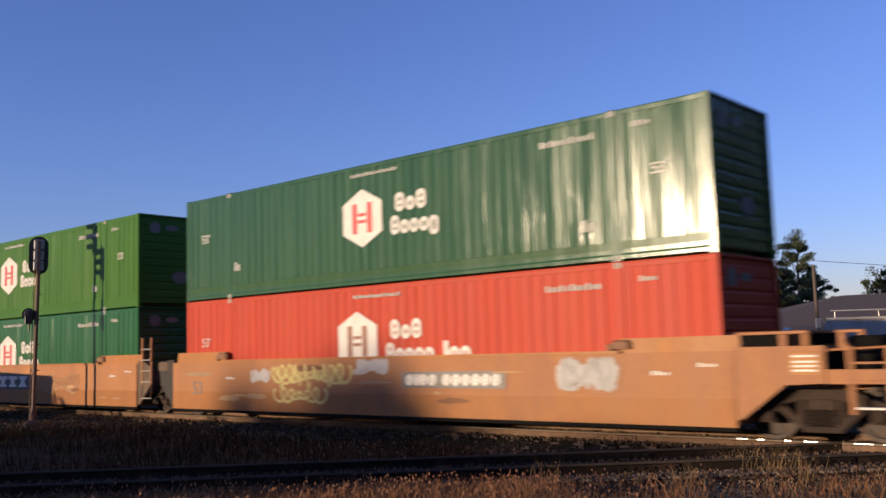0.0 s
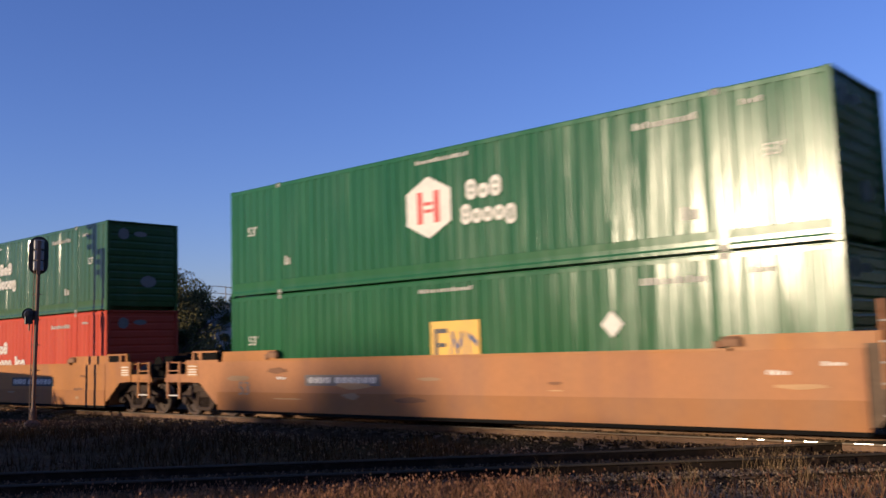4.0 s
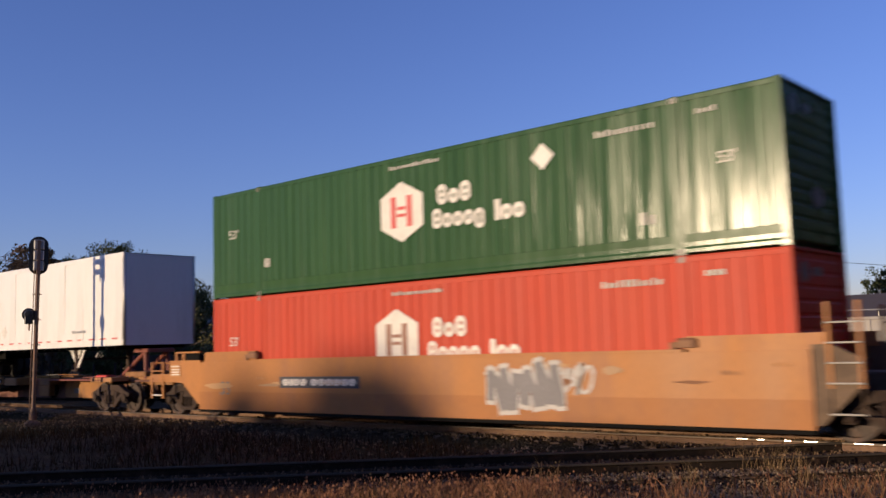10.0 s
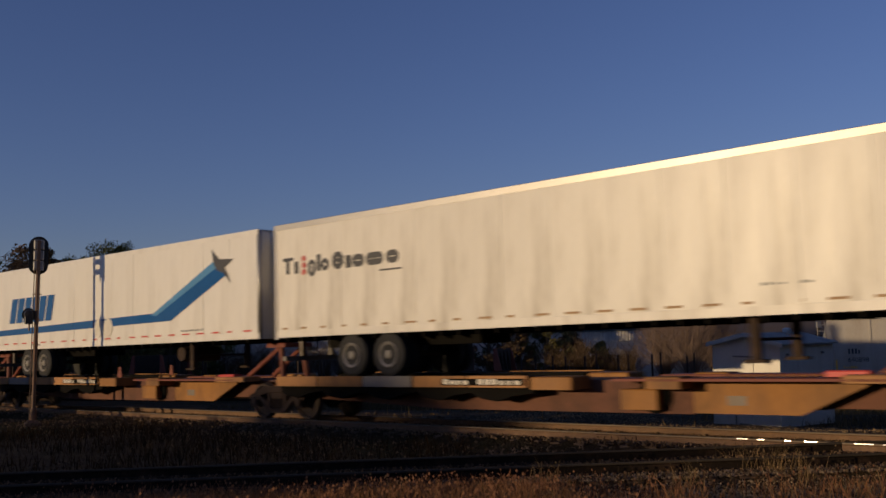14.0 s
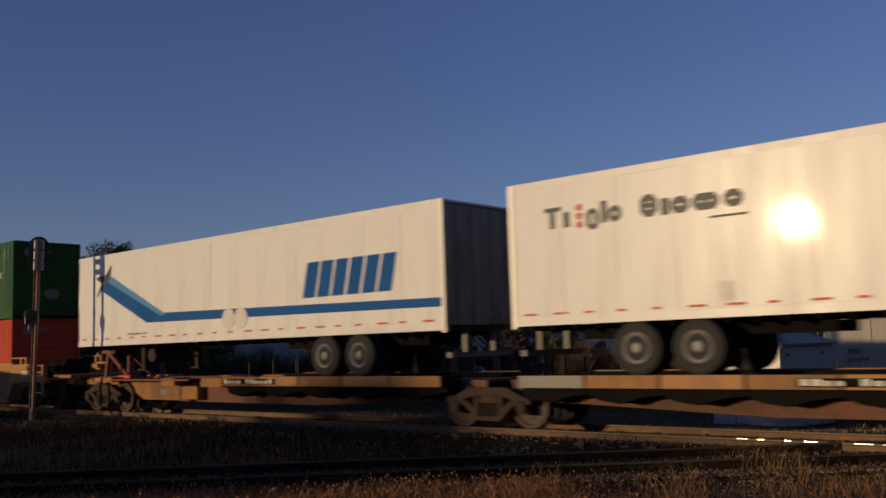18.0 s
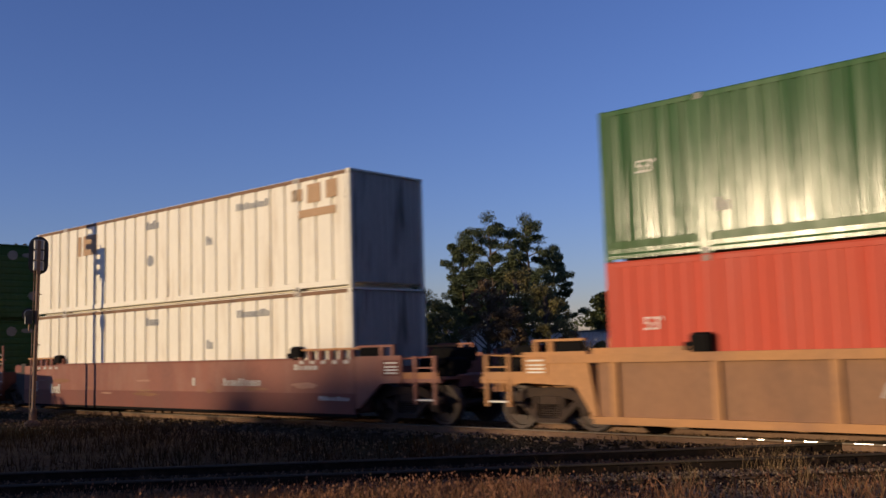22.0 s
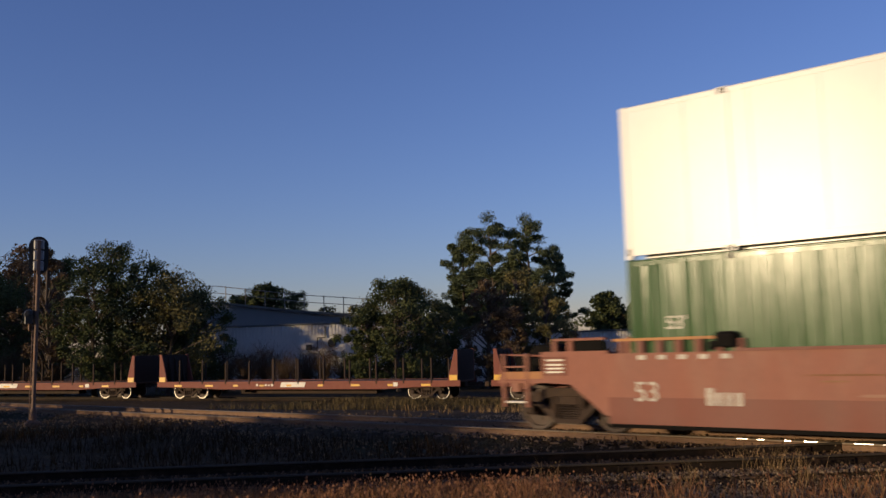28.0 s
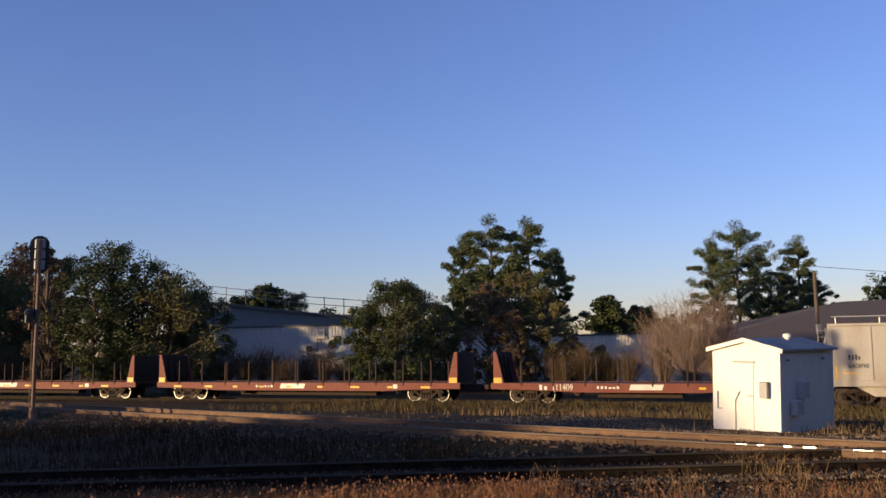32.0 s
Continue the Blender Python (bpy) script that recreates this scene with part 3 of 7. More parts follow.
        g.prism([(x, zc - 0.26), (x + 0.24, zc), (x, zc + 0.26), (x - 0.24, zc)], y - 0.004, y + 0.004)
        part("placard", g, MARKWHITE, c, "white diamond placard")
    return c


BASE = 0.335
TOP = 3.238
G_ = "green ribbed container with a white hexagon emblem"
FRONTS = [-7.05, -25.8, -44.63, -67.36, -86.75, -105.75, -215.91, -239.07, -258.44, -277.65]
container(FRONTS[0], TOP, GLOSSGREEN, G_ + ", on a red one", seed=1)
container(FRONTS[0], BASE, RED, "faded red ribbed container sunk in the tan well car", logo="hexinc", seed=2, emblem_x=-9.1)
container(FRONTS[1], TOP, OLIVE, "faded light green container stacked on a darker green one", seed=3)
container(FRONTS[1], BASE, DARKGREEN, "glossy dark green container sunk in the well car", seed=4)
container(FRONTS[2], TOP, DARKGREEN, "dark green container stacked on another green one", seed=5)
container(FRONTS[2], BASE, DARKGREEN, "dark green container with an orange-yellow square emblem", logo="square", post="low_diamond", seed=6, emblem_x=-8.2, drop=0.5)
container(FRONTS[3], TOP, GLOSSGREEN, G_ + ", on faded red", seed=7)
container(FRONTS[3], BASE, RED, "faded red container half sunk in the yellow well car", logo="hexinc", seed=8, emblem_x=-9.1)
container(FRONTS[4], TOP, GLOSSGREEN, G_ + ", streaked", seed=9)
container(FRONTS[4], BASE, RED, "faded red container with white name bars, in the well", logo="hexinc", seed=10, emblem_x=-9.1)
container(FRONTS[5], TOP, GREEN, G_ + " and placard", logo="hexinc", post="diamond", seed=11)
container(FRONTS[5], BASE, RED, "faded red container above grey graffiti on the well car", logo="hexinc", seed=12, emblem_x=-9.1)
container(FRONTS[6], TOP, STREAKGREEN, "green container on a red one in a ribbed well car", post="diamond", seed=13)
container(FRONTS[6], BASE, RED, "faded red container in a dusty ribbed well car", logo="hexinc", seed=14, emblem_x=-9.1)
for i, z in enumerate((TOP, BASE)):
    c = container(FRONTS[7], z, WHITE, "dirty white container with wide pressed ribs and rust marks", style="wide", logo="", seed=15 + i)
    y = -CW / 2 - 0.012
    if i == 0:
        g = Geo()
        g.box(-12.85, -12.0, y - 0.003, y + 0.004, 1.85, 2.5)
        part("faded_patch", g, PATCH, c)
        g = Geo()
        g.box(-13.2, -13.0, y - 0.003, y + 0.004, 1.85, 2.5)
        part("faded_patch", g, PATCH, c, "tan patch where a sign was removed")
        g = Geo()
        for a, b, e, f in ((-2.15, -1.75, 2.3, 2.6), (-1.55, -1.05, 2.2, 2.68), (-0.85, -0.45, 2.25, 2.7), (-1.9, -0.5, 1.85, 2.05)):
            g = Geo()
            g.box(a, b, y - 0.003, y + 0.004, e, f)
            part("faded_patch", g, PATCH, c, "brown-grey bar of faded lettering")
        g = Geo()
        g.lathe([(0.17, y - 0.003), (0.17, y + 0.004)], 12, "y", (-8.8, 0, 1.35))
        part("dark_spot", g, MARKGREY, c)
    stencil(c, MARKGREY, ((-4.5, -3.1, 2.35, 2.55, 10, 31 + i), (-9.0, -8.3, 2.3, 2.55, 4, 33 + i), (-5.9, -5.6, 1.55, 1.8, 2, 35 + i)), y)
container(FRONTS[8], TOP, GREEN, G_ + ", on green", seed=17)
container(FRONTS[8], BASE, GREEN, "green container with an orange-yellow square emblem panel", logo="square", post="low_diamond", seed=18, emblem_x=-12.2)
c = container(FRONTS[9], TOP, CLEANWHITE, "smooth white container with a yellow banner, stacked on a green one", style="smooth", logo="", seed=19)
y = -CW / 2 - 0.012
g = Geo()
g.box(-6.6, -2.9, y - 0.004, y + 0.004, 1.92, 2.5)
part("banner", g, MARKYELLOW, c, "yellow banner on the side")
g = Geo()
frame_bar(g, -6.53, -2.97, 1.97, 2.45, y - 0.008, 0.03)
part("banner_border", g, PATCH, c)
word(c, PATCH, -5.75, -3.75, 2.04, 2.38, y - 0.008, "TT-TTTT", 0, 0.36)
word(c, PATCH, -6.4, -5.95, 2.12, 2.32, y - 0.008, "BBB", 0.3)
word(c, PATCH, -3.55, -3.1, 2.12, 2.32, y - 0.008, "BBB", -0.3)
lettering("service_name", "Intermodal", 0.62, -6.42, y, 1.38, MARKGREY, c, 1.02)
stencil(c, MARKGREY, ((-2.3, -0.5, 0.62, 0.72, 12, 47),), y)
container(FRONTS[9], BASE, GREEN, "green container with an orange-yellow emblem under a white one", logo="square", post="low_diamond", seed=20, emblem_x=-5.7)


# ---- running gear ----
def wheelset_mesh(rims):
    g = Geo()
    for sgn in (-1, 1):
        prof = [(0.08, 0.66), (0.13, 0.66), (0.16, 0.7), (0.36, 0.69), (0.37, 0.665), (WHEEL_R + 0.028, 0.665), (WHEEL_R + 0.028, 0.69),
                (WHEEL_R, 0.71), (WHEEL_R - 0.006, 0.8), (0.385, 0.8), (0.37, 0.75), (0.16, 0.76), (0.13, 0.85), (0.08, 0.85)]
        g.lathe([(r, sgn * h) for r, h in prof], 28)
        for k in range(5):
            a = k * 2 * math.pi / 5
            g.box(0.24 * math.cos(a) - 0.03, 0.24 * math.cos(a) + 0.03, min(sgn * 0.75, sgn * 0.775), max(sgn * 0.75, sgn * 0.775), 0.24 * math.sin(a) - 0.03, 0.24 * math.sin(a) + 0.03)
    g.lathe([(0.085, -1.05), (0.085, 1.05)], 12)
    n = len(g.f)
    for sgn in (-1, 1) if rims else ():
        prof = [(WHEEL_R - 0.055, sgn * 0.802), (WHEEL_R - 0.012, sgn * 0.802), (WHEEL_R + 0.001, sgn * 0.79), (WHEEL_R + 0.001, sgn * 0.72)]
        g.loft([[(r * math.cos(2 * math.pi * j / 28), h, r * math.sin(2 * math.pi * j / 28)) for j in range(28)] for r, h in prof])
    me = g.mesh("wheelset", WHEEL)
    me.materials.append(TREAD)
    for f in me.polygons[n:]:
        f.material_index = 1
    return me


def sideframe_mesh():
    g = Geo()
    y0, y1 = -0.1, 0.06
    g.prism([(-1.1, 0.52), (-0.72, 0.5), (-0.62, 0.62), (-0.3, 0.7), (0.3, 0.7), (0.62, 0.62), (0.72, 0.5), (1.1, 0.52), (1.1, 0.62), (0.85, 0.7), (0.5, 0.86), (-0.5, 0.86), (-0.85, 0.7), (-1.1, 0.62)], y0, y1)
    for s in (-1, 1):
        pts = [(s * 0.7, 0.52), (s * 0.58, 0.6), (s * 0.22, 0.26), (s * 0.3, 0.18)]
        g.prism(pts if s < 0 else pts[::-1], y0 + 0.01, y1 - 0.01)
        pts = [(s * 0.38, 0.22), (s * 0.38, 0.74), (s * 0.28, 0.74), (s * 0.28, 0.22)]
        g.prism(pts[::-1] if s < 0 else pts, y0 + 0.02, y1 - 0.02)
        g.lathe([(0.02, -0.16), (0.11, -0.15), (0.13, -0.1), (0.13, 0.0)], 12, "y", (s * 0.89, 0, WHEEL_R))
        g.box(s * 0.89 - 0.13, s * 0.89 + 0.13, -0.1, 0.05, WHEEL_R - 0.14, 0.62, 0.02)
    g.box(-0.32, 0.32, y0, y1, 0.17, 0.27, 0.02)
    return g.mesh("sideframe", IRON)


def spring_mesh():
    g = Geo()
    prof = []
    for j in range(6):
        z = 0.28 + j * 0.045
        prof += [(0.056, z), (0.075, z + 0.012), (0.075, z + 0.022), (0.056, z + 0.034)]
    g.lathe(prof, 10, "z")
    return g.mesh("spring", IRON)


PARTS = {"wheelset": wheelset_mesh(False), "parked": wheelset_mesh(True), "sideframe": sideframe_mesh(), "spring": spring_mesh()}


def truck(x, car, moving=True, wheels=""):
    """A two-axle truck under a car: bolster, sideframes with springs, and turning wheelsets."""
    g = Geo()
    g.box(-0.26, 0.26, -1.08, 1.08, 0.54, 0.72, 0.03)
    g.lathe([(0.28, 0.72), (0.28, 0.8)], 16, "z")
    for s in (-1, 1):
        g.box(s * 0.5 - 0.05, s * 0.5 + 0.05, -0.75, 0.75, 0.38, 0.5, 0.02)
    b = part("truck", g, IRON, car, "grimy cast-iron two-axle truck")
    b.matrix_basis = Matrix.Translation((x, 0, 0))
    for s in (-1, 1):
        share("sideframe", PARTS["sideframe"], b, pose(0, s * 1.0, 0, 0, 0, 0 if s < 0 else 180))
        for k in range(3):
            share("spring", PARTS["spring"], b, Matrix.Translation((-0.17 + k * 0.17, s * 1.0, 0)))
    for k in (-0.89, 0.89):
        wset = share("wheelset", PARTS[wheels or ("wheelset" if moving else "parked")], b, Matrix.Translation((k, 0, WHEEL_R)))
        if moving:
            WHEELS.append((wset, k))
    return b


def coupler(g, x, sgn):
    g.box(min(x, x + sgn * 0.7), max(x, x + sgn * 0.7), -0.09, 0.09, 0.78, 0.96, 0.02)
    g.box(min(x + sgn * 0.6, x + sgn * 0.9), max(x + sgn * 0.6, x + sgn * 0.9), -0.17, 0.17, 0.72, 1.0, 0.05)


# ---- well cars ----
def well_car(s, mat, upper, label, ribbed=False, front_end=False, rear_end=False, end_mat=None, sill=1.52):
    """One unit of a double-stack car. x = 0 lies under the front of its container."""
    c = thing("well_car", label, "railcar", "cars of the train", on_track(s))
    MOVERS.append((c, s, 0.0))
    end_mat = end_mat or ENDTAN
    for sgn in (-1, 1):
        def slab(name, pts, m, y0, y1, lab=""):
            g = Geo()
            a, b = sorted((sgn * y0, sgn * y1))
            g.prism(pts, a, b)
            return part(name, g, m, c, lab)
        xa, xb = -CL - 0.4, 0.25
        if not ribbed:
            # Flat sill; its darker colour stands for a panel that slopes under.
            slab("side_sill", [(xa, 0.24), (xb, 0.24), (xb, 0.72), (xa, 0.72)], SILLYELLOW if mat == YELLOW else mat, 1.44, 1.5)
            slab("side_sheet", [(xa, 0.72), (xb, 0.72), (xb, sill), (xa, sill)], upper, 1.435, 1.493, "faded upper side sheet")
            slab("top_chord", [(xa + 2.5, sill), (xb - 2.2, sill), (xb - 2.2, sill + 0.05), (xa + 2.5, sill + 0.05)], mat, 1.36, 1.52)
            # The chord's black paints in the shadow band below the car.
            slab("bottom_chord", [(xa, 0.17), (xb, 0.17), (xb, 0.24), (xa, 0.24)], PITCH, 1.34, 1.49, "bottom chord blackened for the shade under the car")
        else:
            slab("side_sheet", [(xa + 0.2, 0.34), (xb - 0.2, 0.34), (xb - 0.2, 1.36), (xa + 0.2, 1.36)], DIRTSHEET, 1.38, 1.42, "grimy side sheet")
            slab("top_chord", [(xa - 0.9, 1.36), (xb + 1.45, 1.36), (xb + 1.45, 1.52), (xa - 0.9, 1.52)], mat, 1.3, 1.52)
            slab("bottom_chord", [(xa + 0.1, 0.22), (xb - 0.1, 0.22), (xb - 0.1, 0.36), (xa + 0.1, 0.36)], mat, 1.3, 1.5)
            for k in range(9):
                x = -15.97 + k * 2.006
                slab("side_stake", [(x - 0.07, 0.36), (x + 0.07, 0.36), (x + 0.07, 1.36), (x - 0.07, 1.36)], mat, 1.41, 1.5)
        # raised guides over the ends of the well
        for x0, x1 in ((-2.0, 0.45), (-CL - 0.3, -CL + 2.0)):
            if ribbed:
                slab("end_guide", [(x0, 1.52), (x1, 1.52), (x1, 1.63), (x0, 1.63)], mat, 1.36, 1.46)
            elif mat == BROWN:
                slab("guide_bar", [(x0, 1.74), (x1 + 0.5 * (x1 > 0), 1.74), (x1 + 0.5 * (x1 > 0), 1.79), (x0, 1.79)], OLDYELLOW, 1.33, 1.41, "scuffed guide bar")
                for k in range(7):
                    xp = x0 + 0.1 + k * 0.38
                    slab("guide_post", [(xp, 1.5), (xp + 0.13, 1.5), (xp + 0.13, 1.74), (xp, 1.74)], mat, 1.34, 1.4)
            else:
                slab("end_guide", [(x0, sill), (x1, sill), (x1, 1.79), (x0 + 0.05, 1.79)], mat, 1.33, 1.41)
            xk = x0 + 0.08 if x1 > 0 else x1 - 0.08
            g = Geo()
            a, b = sorted((sgn * 1.3, sgn * 1.5))
            flat = not ribbed and mat != BROWN
            g.box(xk - 0.2, xk + 0.2, a, b - 0.06 if flat else b, 1.6 if not ribbed else 1.5, 1.77 if flat else 1.86, 0.05)
            g.box(xk - 0.32, xk - 0.2, a + 0.03, b - 0.03, 1.55, 1.7, 0.02)
            part("guide_roller", g, DIRTSHEET if flat else PITCH, c)
        for x0, d, last in ((0.25, 1, front_end), (-CL - 0.4, -1, rear_end)):
            f = lambda pts: [(x0 + d * a, b) for a, b in pts] if d > 0 else [(x0 + d * a, b) for a, b in pts][::-1]
            if last:
                low = [(-0.2, 0.36), (-0.05, 0.4), (0.28, 0.92)] if ribbed else [(0, 0.36), (0.12, 0.4), (0.85, 0.95)]
                slab("end_sill", f(low + [(1.5, 0.98), (1.5, 1.58), (0, 1.58)]), upper, 1.4, 1.48)
                slab("platform_sill", f([(1.5, 0.97), (2.6, 0.97), (2.6, 1.1), (1.5, 1.1)]), upper, 1.3, 1.45)
                def bar(name, k0, k1, y0, y1, z0, z1, m, lab=""):
                    g = Geo()
                    a, b = sorted((x0 + d * k0, x0 + d * k1))
                    e, h = sorted((sgn * y0, sgn * y1))
                    g.box(a, b, e, h, z0, z1, 0.01)
                    part(name, g, m, c, lab)
                for k in (1.88, 2.46):
                    bar("step_post", k - 0.045, k + 0.045, 1.4, 1.47, 0.5, 1.56, upper)
                for zz in (0.58, 1.0, 1.28):
                    bar("step", 1.93, 2.42, 1.36, 1.47, zz, zz + 0.035, MARKWHITE if zz < 0.7 else upper)
                bar("platform_edge", 1.5, 2.55, 1.41, 1.46, 1.06, 1.2, TAN if mat == BROWN else upper)
                g = Geo()
                g.tube([(x0 + d * 1.45, sgn * 1.38, 1.5), (x0 + d * 2.5, sgn * 1.38, 1.54)], 0.02, 6)
                part("hand_rail", g, upper, c)
                bar("data_panel", 0.92, 1.45, 1.482, 1.488, 1.12, 1.48, OLDYELLOW if mat != BROWN else mat, "framed data panel")
                for zz in (1.17, 1.24, 1.31, 1.4):
                    bar("data_line", 0.98, 1.38, 1.489, 1.494, zz, zz + 0.035, MARKWHITE)
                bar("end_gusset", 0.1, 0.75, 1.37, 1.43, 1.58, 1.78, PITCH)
                bar("gusset_bar", 0.05, 1.25, 1.36, 1.46, 1.78, 1.83, upper)
                bar("gusset_post", 0.78, 0.9, 1.36, 1.46, 1.58, 1.78, upper)
                bar("gusset_post", 1.15, 1.25, 1.36, 1.46, 1.58, 1.78, upper)
            else:
                slab("end_plate", f([(0, 0.3), (0.12, 0.32), (0.7, 0.9), (0.75, 1.38), (0.3, 1.6), (0, 1.6)]), end_mat if d > 0 else GAPGREY, 1.38, 1.46, "dull steel end plate")
                if d > 0:
                    g = Geo()
                    e, h = sorted((sgn * 1.43, sgn * 1.49))
                    for k in (0.28, 0.76):
                        g.box(x0 + k - 0.035, x0 + k + 0.035, e, h, 0.9, 2.28, 0.012)
                    ladder = part("ladder", g, upper, c, "ladder with pale rungs")
                    for zz in (0.5, 0.98, 1.3, 1.62, 1.94):
                        g = Geo()
                        g.tube([(x0 + 0.25, sgn * 1.5, zz), (x0 + 0.79, sgn * 1.5, zz)], 0.016, 6)
                        part("rung", g, CASTING, ladder)
                    g = Geo()
                    for k in (0.27, 0.77):
                        g.tube([(x0 + k, sgn * 1.5, 0.5), (x0 + k, sgn * 1.47, 0.95)], 0.014, 5)
                    part("step_hanger", g, end_mat, c)
                else:
                    g = Geo()
                    g.box(x0 - 0.82, x0 - 0.28, min(sgn * 1.2, sgn * 1.47), max(sgn * 1.2, sgn * 1.47), 1.3, 1.56, 0.04)
                    part("valve_box", g, end_mat, c)
    g = Geo()
    g.box(-CL - 0.2, 0.1, -1.34, 1.34, 0.24, 0.32)
    for k in range(7):
        g.box(-15 + k * 2.3, -14.8 + k * 2.3, -1.4, 1.4, 0.2, 0.24)
    part("well_floor", g, mat, c)
    for x0, d, last in ((0.15, 1, front_end), (-CL - 0.3, -1, rear_end)):
        g = Geo()
        a, b = sorted((x0, x0 + d * (2.5 if last else 1.55)))
        g.box(a, b, -0.5, 0.5, 0.84, 1.12, 0.03)
        a, b = sorted((x0, x0 + d * 0.14))
        g.box(a, b, -1.36, 1.36, 0.3, 1.3)
        if last:
            a, b = sorted((x0 + d * 1.4, x0 + d * 2.5))
            g.box(a, b, -1.3, 1.3, 1.02, 1.08)
            coupler(g, x0 + d * 2.5, d)
        part("end_platform", g, upper if last else end_mat, c)
        if last:
            g = Geo()
            xx = x0 + d * 2.1
            g.tube([(xx, -0.8, 1.06), (xx, -0.8, 1.6)], 0.03, 8)
            g.lathe([(0.2, 0), (0.22, 0.02), (0.2, 0.04)], 16, "y", (xx, -0.86, 1.5))
            g.box(xx - 0.75, xx + 0.3, -0.7, -0.1, 1.08, 1.5, 0.05)
            g.box(xx - 0.5, xx + 0.1, -0.4, 0.5, 1.4, 1.72, 0.05)
            g.lathe([(0.02, -0.5), (0.14, -0.45), (0.14, 0.45), (0.02, 0.5)], 14, "y", (x0 + d * 1.75, 0.2, 1.32))
            part("brake_gear", g, PITCH, c)
    truck(1.5, c)
    if rear_end:
        truck(-CL - 1.6, c)
    return c


def scuffs(c, mats, seed, y=-1.5065, x0=-15.8, x1=-0.2, z0=0.35, z1=1.45):
    """Rubbed and repainted patches with ragged outlines along a car's side."""
    rnd = random.Random(seed)
    for k in range(10):
        cx, cz = rnd.uniform(x0, x1), rnd.uniform(z0 + 0.1, z1 - 0.1)
        rx, rz = rnd.uniform(0.12, 0.75), rnd.uniform(0.015, 0.09)
        g = Geo()
        n = 14
        g.poly([(cx + math.cos(2 * math.pi * j / n) * rx * rnd.uniform(0.75, 1.1), y - 0.0005 * k, min(z1, cz + math.sin(2 * math.pi * j / n) * rz * rnd.uniform(0.6, 1.2))) for j in range(n)])
        part("scuff", g, mats[k % len(mats)], c, "rubbed paint")


def side_panel_mark(c, x0, x1, z0, z1, n, back=MARKDARK, y=-1.505):
    g = Geo()
    g.box(x0, x1, y - 0.004, y + 0.004, z0, z1)
    part("name_plate", g, back, c, "black plate with pale bars")
    if n > 4:
        word(c, MARKWHITE, x0 + 0.12, x1 - 0.1, z0 + 0.06, z1 - 0.06, y - 0.008, "TlTT-TTTTTT", 0.12, 0.34)
        return
    w, a, b = (x1 - x0 - 0.2) / 3, z0 + 0.07, z1 - 0.07
    for k in range(3):
        xa = x0 + 0.12 + k * w
        g = Geo()
        if k < 2:
            g.prism([(xa + w * 0.1, a), (xa + w * 0.78, a), (xa + w * 0.78, a + 0.09), (xa + w * 0.62, a + 0.09), (xa + w * 0.62, b - 0.12), (xa + w * 0.88, b - 0.12), (xa + w * 0.88, b), (xa, b), (xa, b - 0.12), (xa + w * 0.26, b - 0.12), (xa + w * 0.26, a + 0.09), (xa + w * 0.1, a + 0.09)], y - 0.012, y - 0.004)
        else:
            g.prism([(xa, a), (xa + w * 0.88, a), (xa + w * 0.58, (a + b) / 2), (xa + w * 0.88, b), (xa, b), (xa + w * 0.3, (a + b) / 2)], y - 0.012, y - 0.004)
        part("plate_shape", g, MARKWHITE, c, "pale block on the plate")


Y = -1.506
GEN = "well car under two stacked containers"
w1 = well_car(FRONTS[0], YELLOW, TAN, "faded yellow " + GEN + ", sprayed with graffiti", front_end=True)
side_panel_mark(w1, -7.5, -4.6, 0.86, 1.22, 11, GREYSTEEL)
g = Geo()
scribble(g, -12.1, -9.1, 0.9, 1.46, Y, 9, 0.07, 3, 1)
strokes(g, -12.0, -9.4, 0.92, 1.42, Y - 0.002, 7, 0.06, 33)
scribble(g, -12.0, -10.0, 0.45, 0.88, Y, 6, 0.07, 13, 1)
tagged(part("graffiti", g, SPRAYYELLOW, w1, "looping yellow spray strokes"), kind="stuff")
g = Geo()
scribble(g, -12.9, -12.2, 0.95, 1.35, Y, 5, 0.07, 4)
scribble(g, -9.0, -7.9, 1.15, 1.55, Y, 7, 0.06, 5)
scribble(g, -3.3, -2.0, 0.8, 1.5, Y, 8, 0.09, 6, 3)
tagged(part("graffiti", g, SPRAYWHITE, w1, "white spray strokes"), kind="stuff")
w2 = well_car(FRONTS[1], YELLOW, TAN, "faded yellow articulated " + GEN)
side_panel_mark(w2, -9.2, -6.65, 0.72, 1.24, 3)
g = Geo()
scribble(g, -13.9, -11.0, 0.6, 1.3, Y, 7, 0.05, 7, 1)
scribble(g, -5.7, -3.2, 0.55, 1.3, Y, 6, 0.05, 17, 1)
tagged(part("graffiti", g, PATCH, w2), kind="stuff")
w3 = well_car(FRONTS[2], YELLOW, TAN, "faded yellow rear " + GEN, rear_end=True)
side_panel_mark(w3, -12.9, -10.3, 0.9, 1.16, 11, GREYSTEEL)
w4 = well_car(FRONTS[3], YELLOW, YELLOW, "clean yellow leading " + GEN, front_end=True)
side_panel_mark(w4, -6.15, -3.1, 0.83, 1.13, 11)
w5 = well_car(FRONTS[4], YELLOW, YELLOW, "clean yellow middle " + GEN)
side_panel_mark(w5, -9.3, -6.7, 0.68, 1.22, 3)
w6 = well_car(FRONTS[5], YELLOW, YELLOW, "yellow rear " + GEN + ", with grey graffiti", rear_end=True)
side_panel_mark(w6, -13.05, -10.15, 0.84, 1.12, 12)
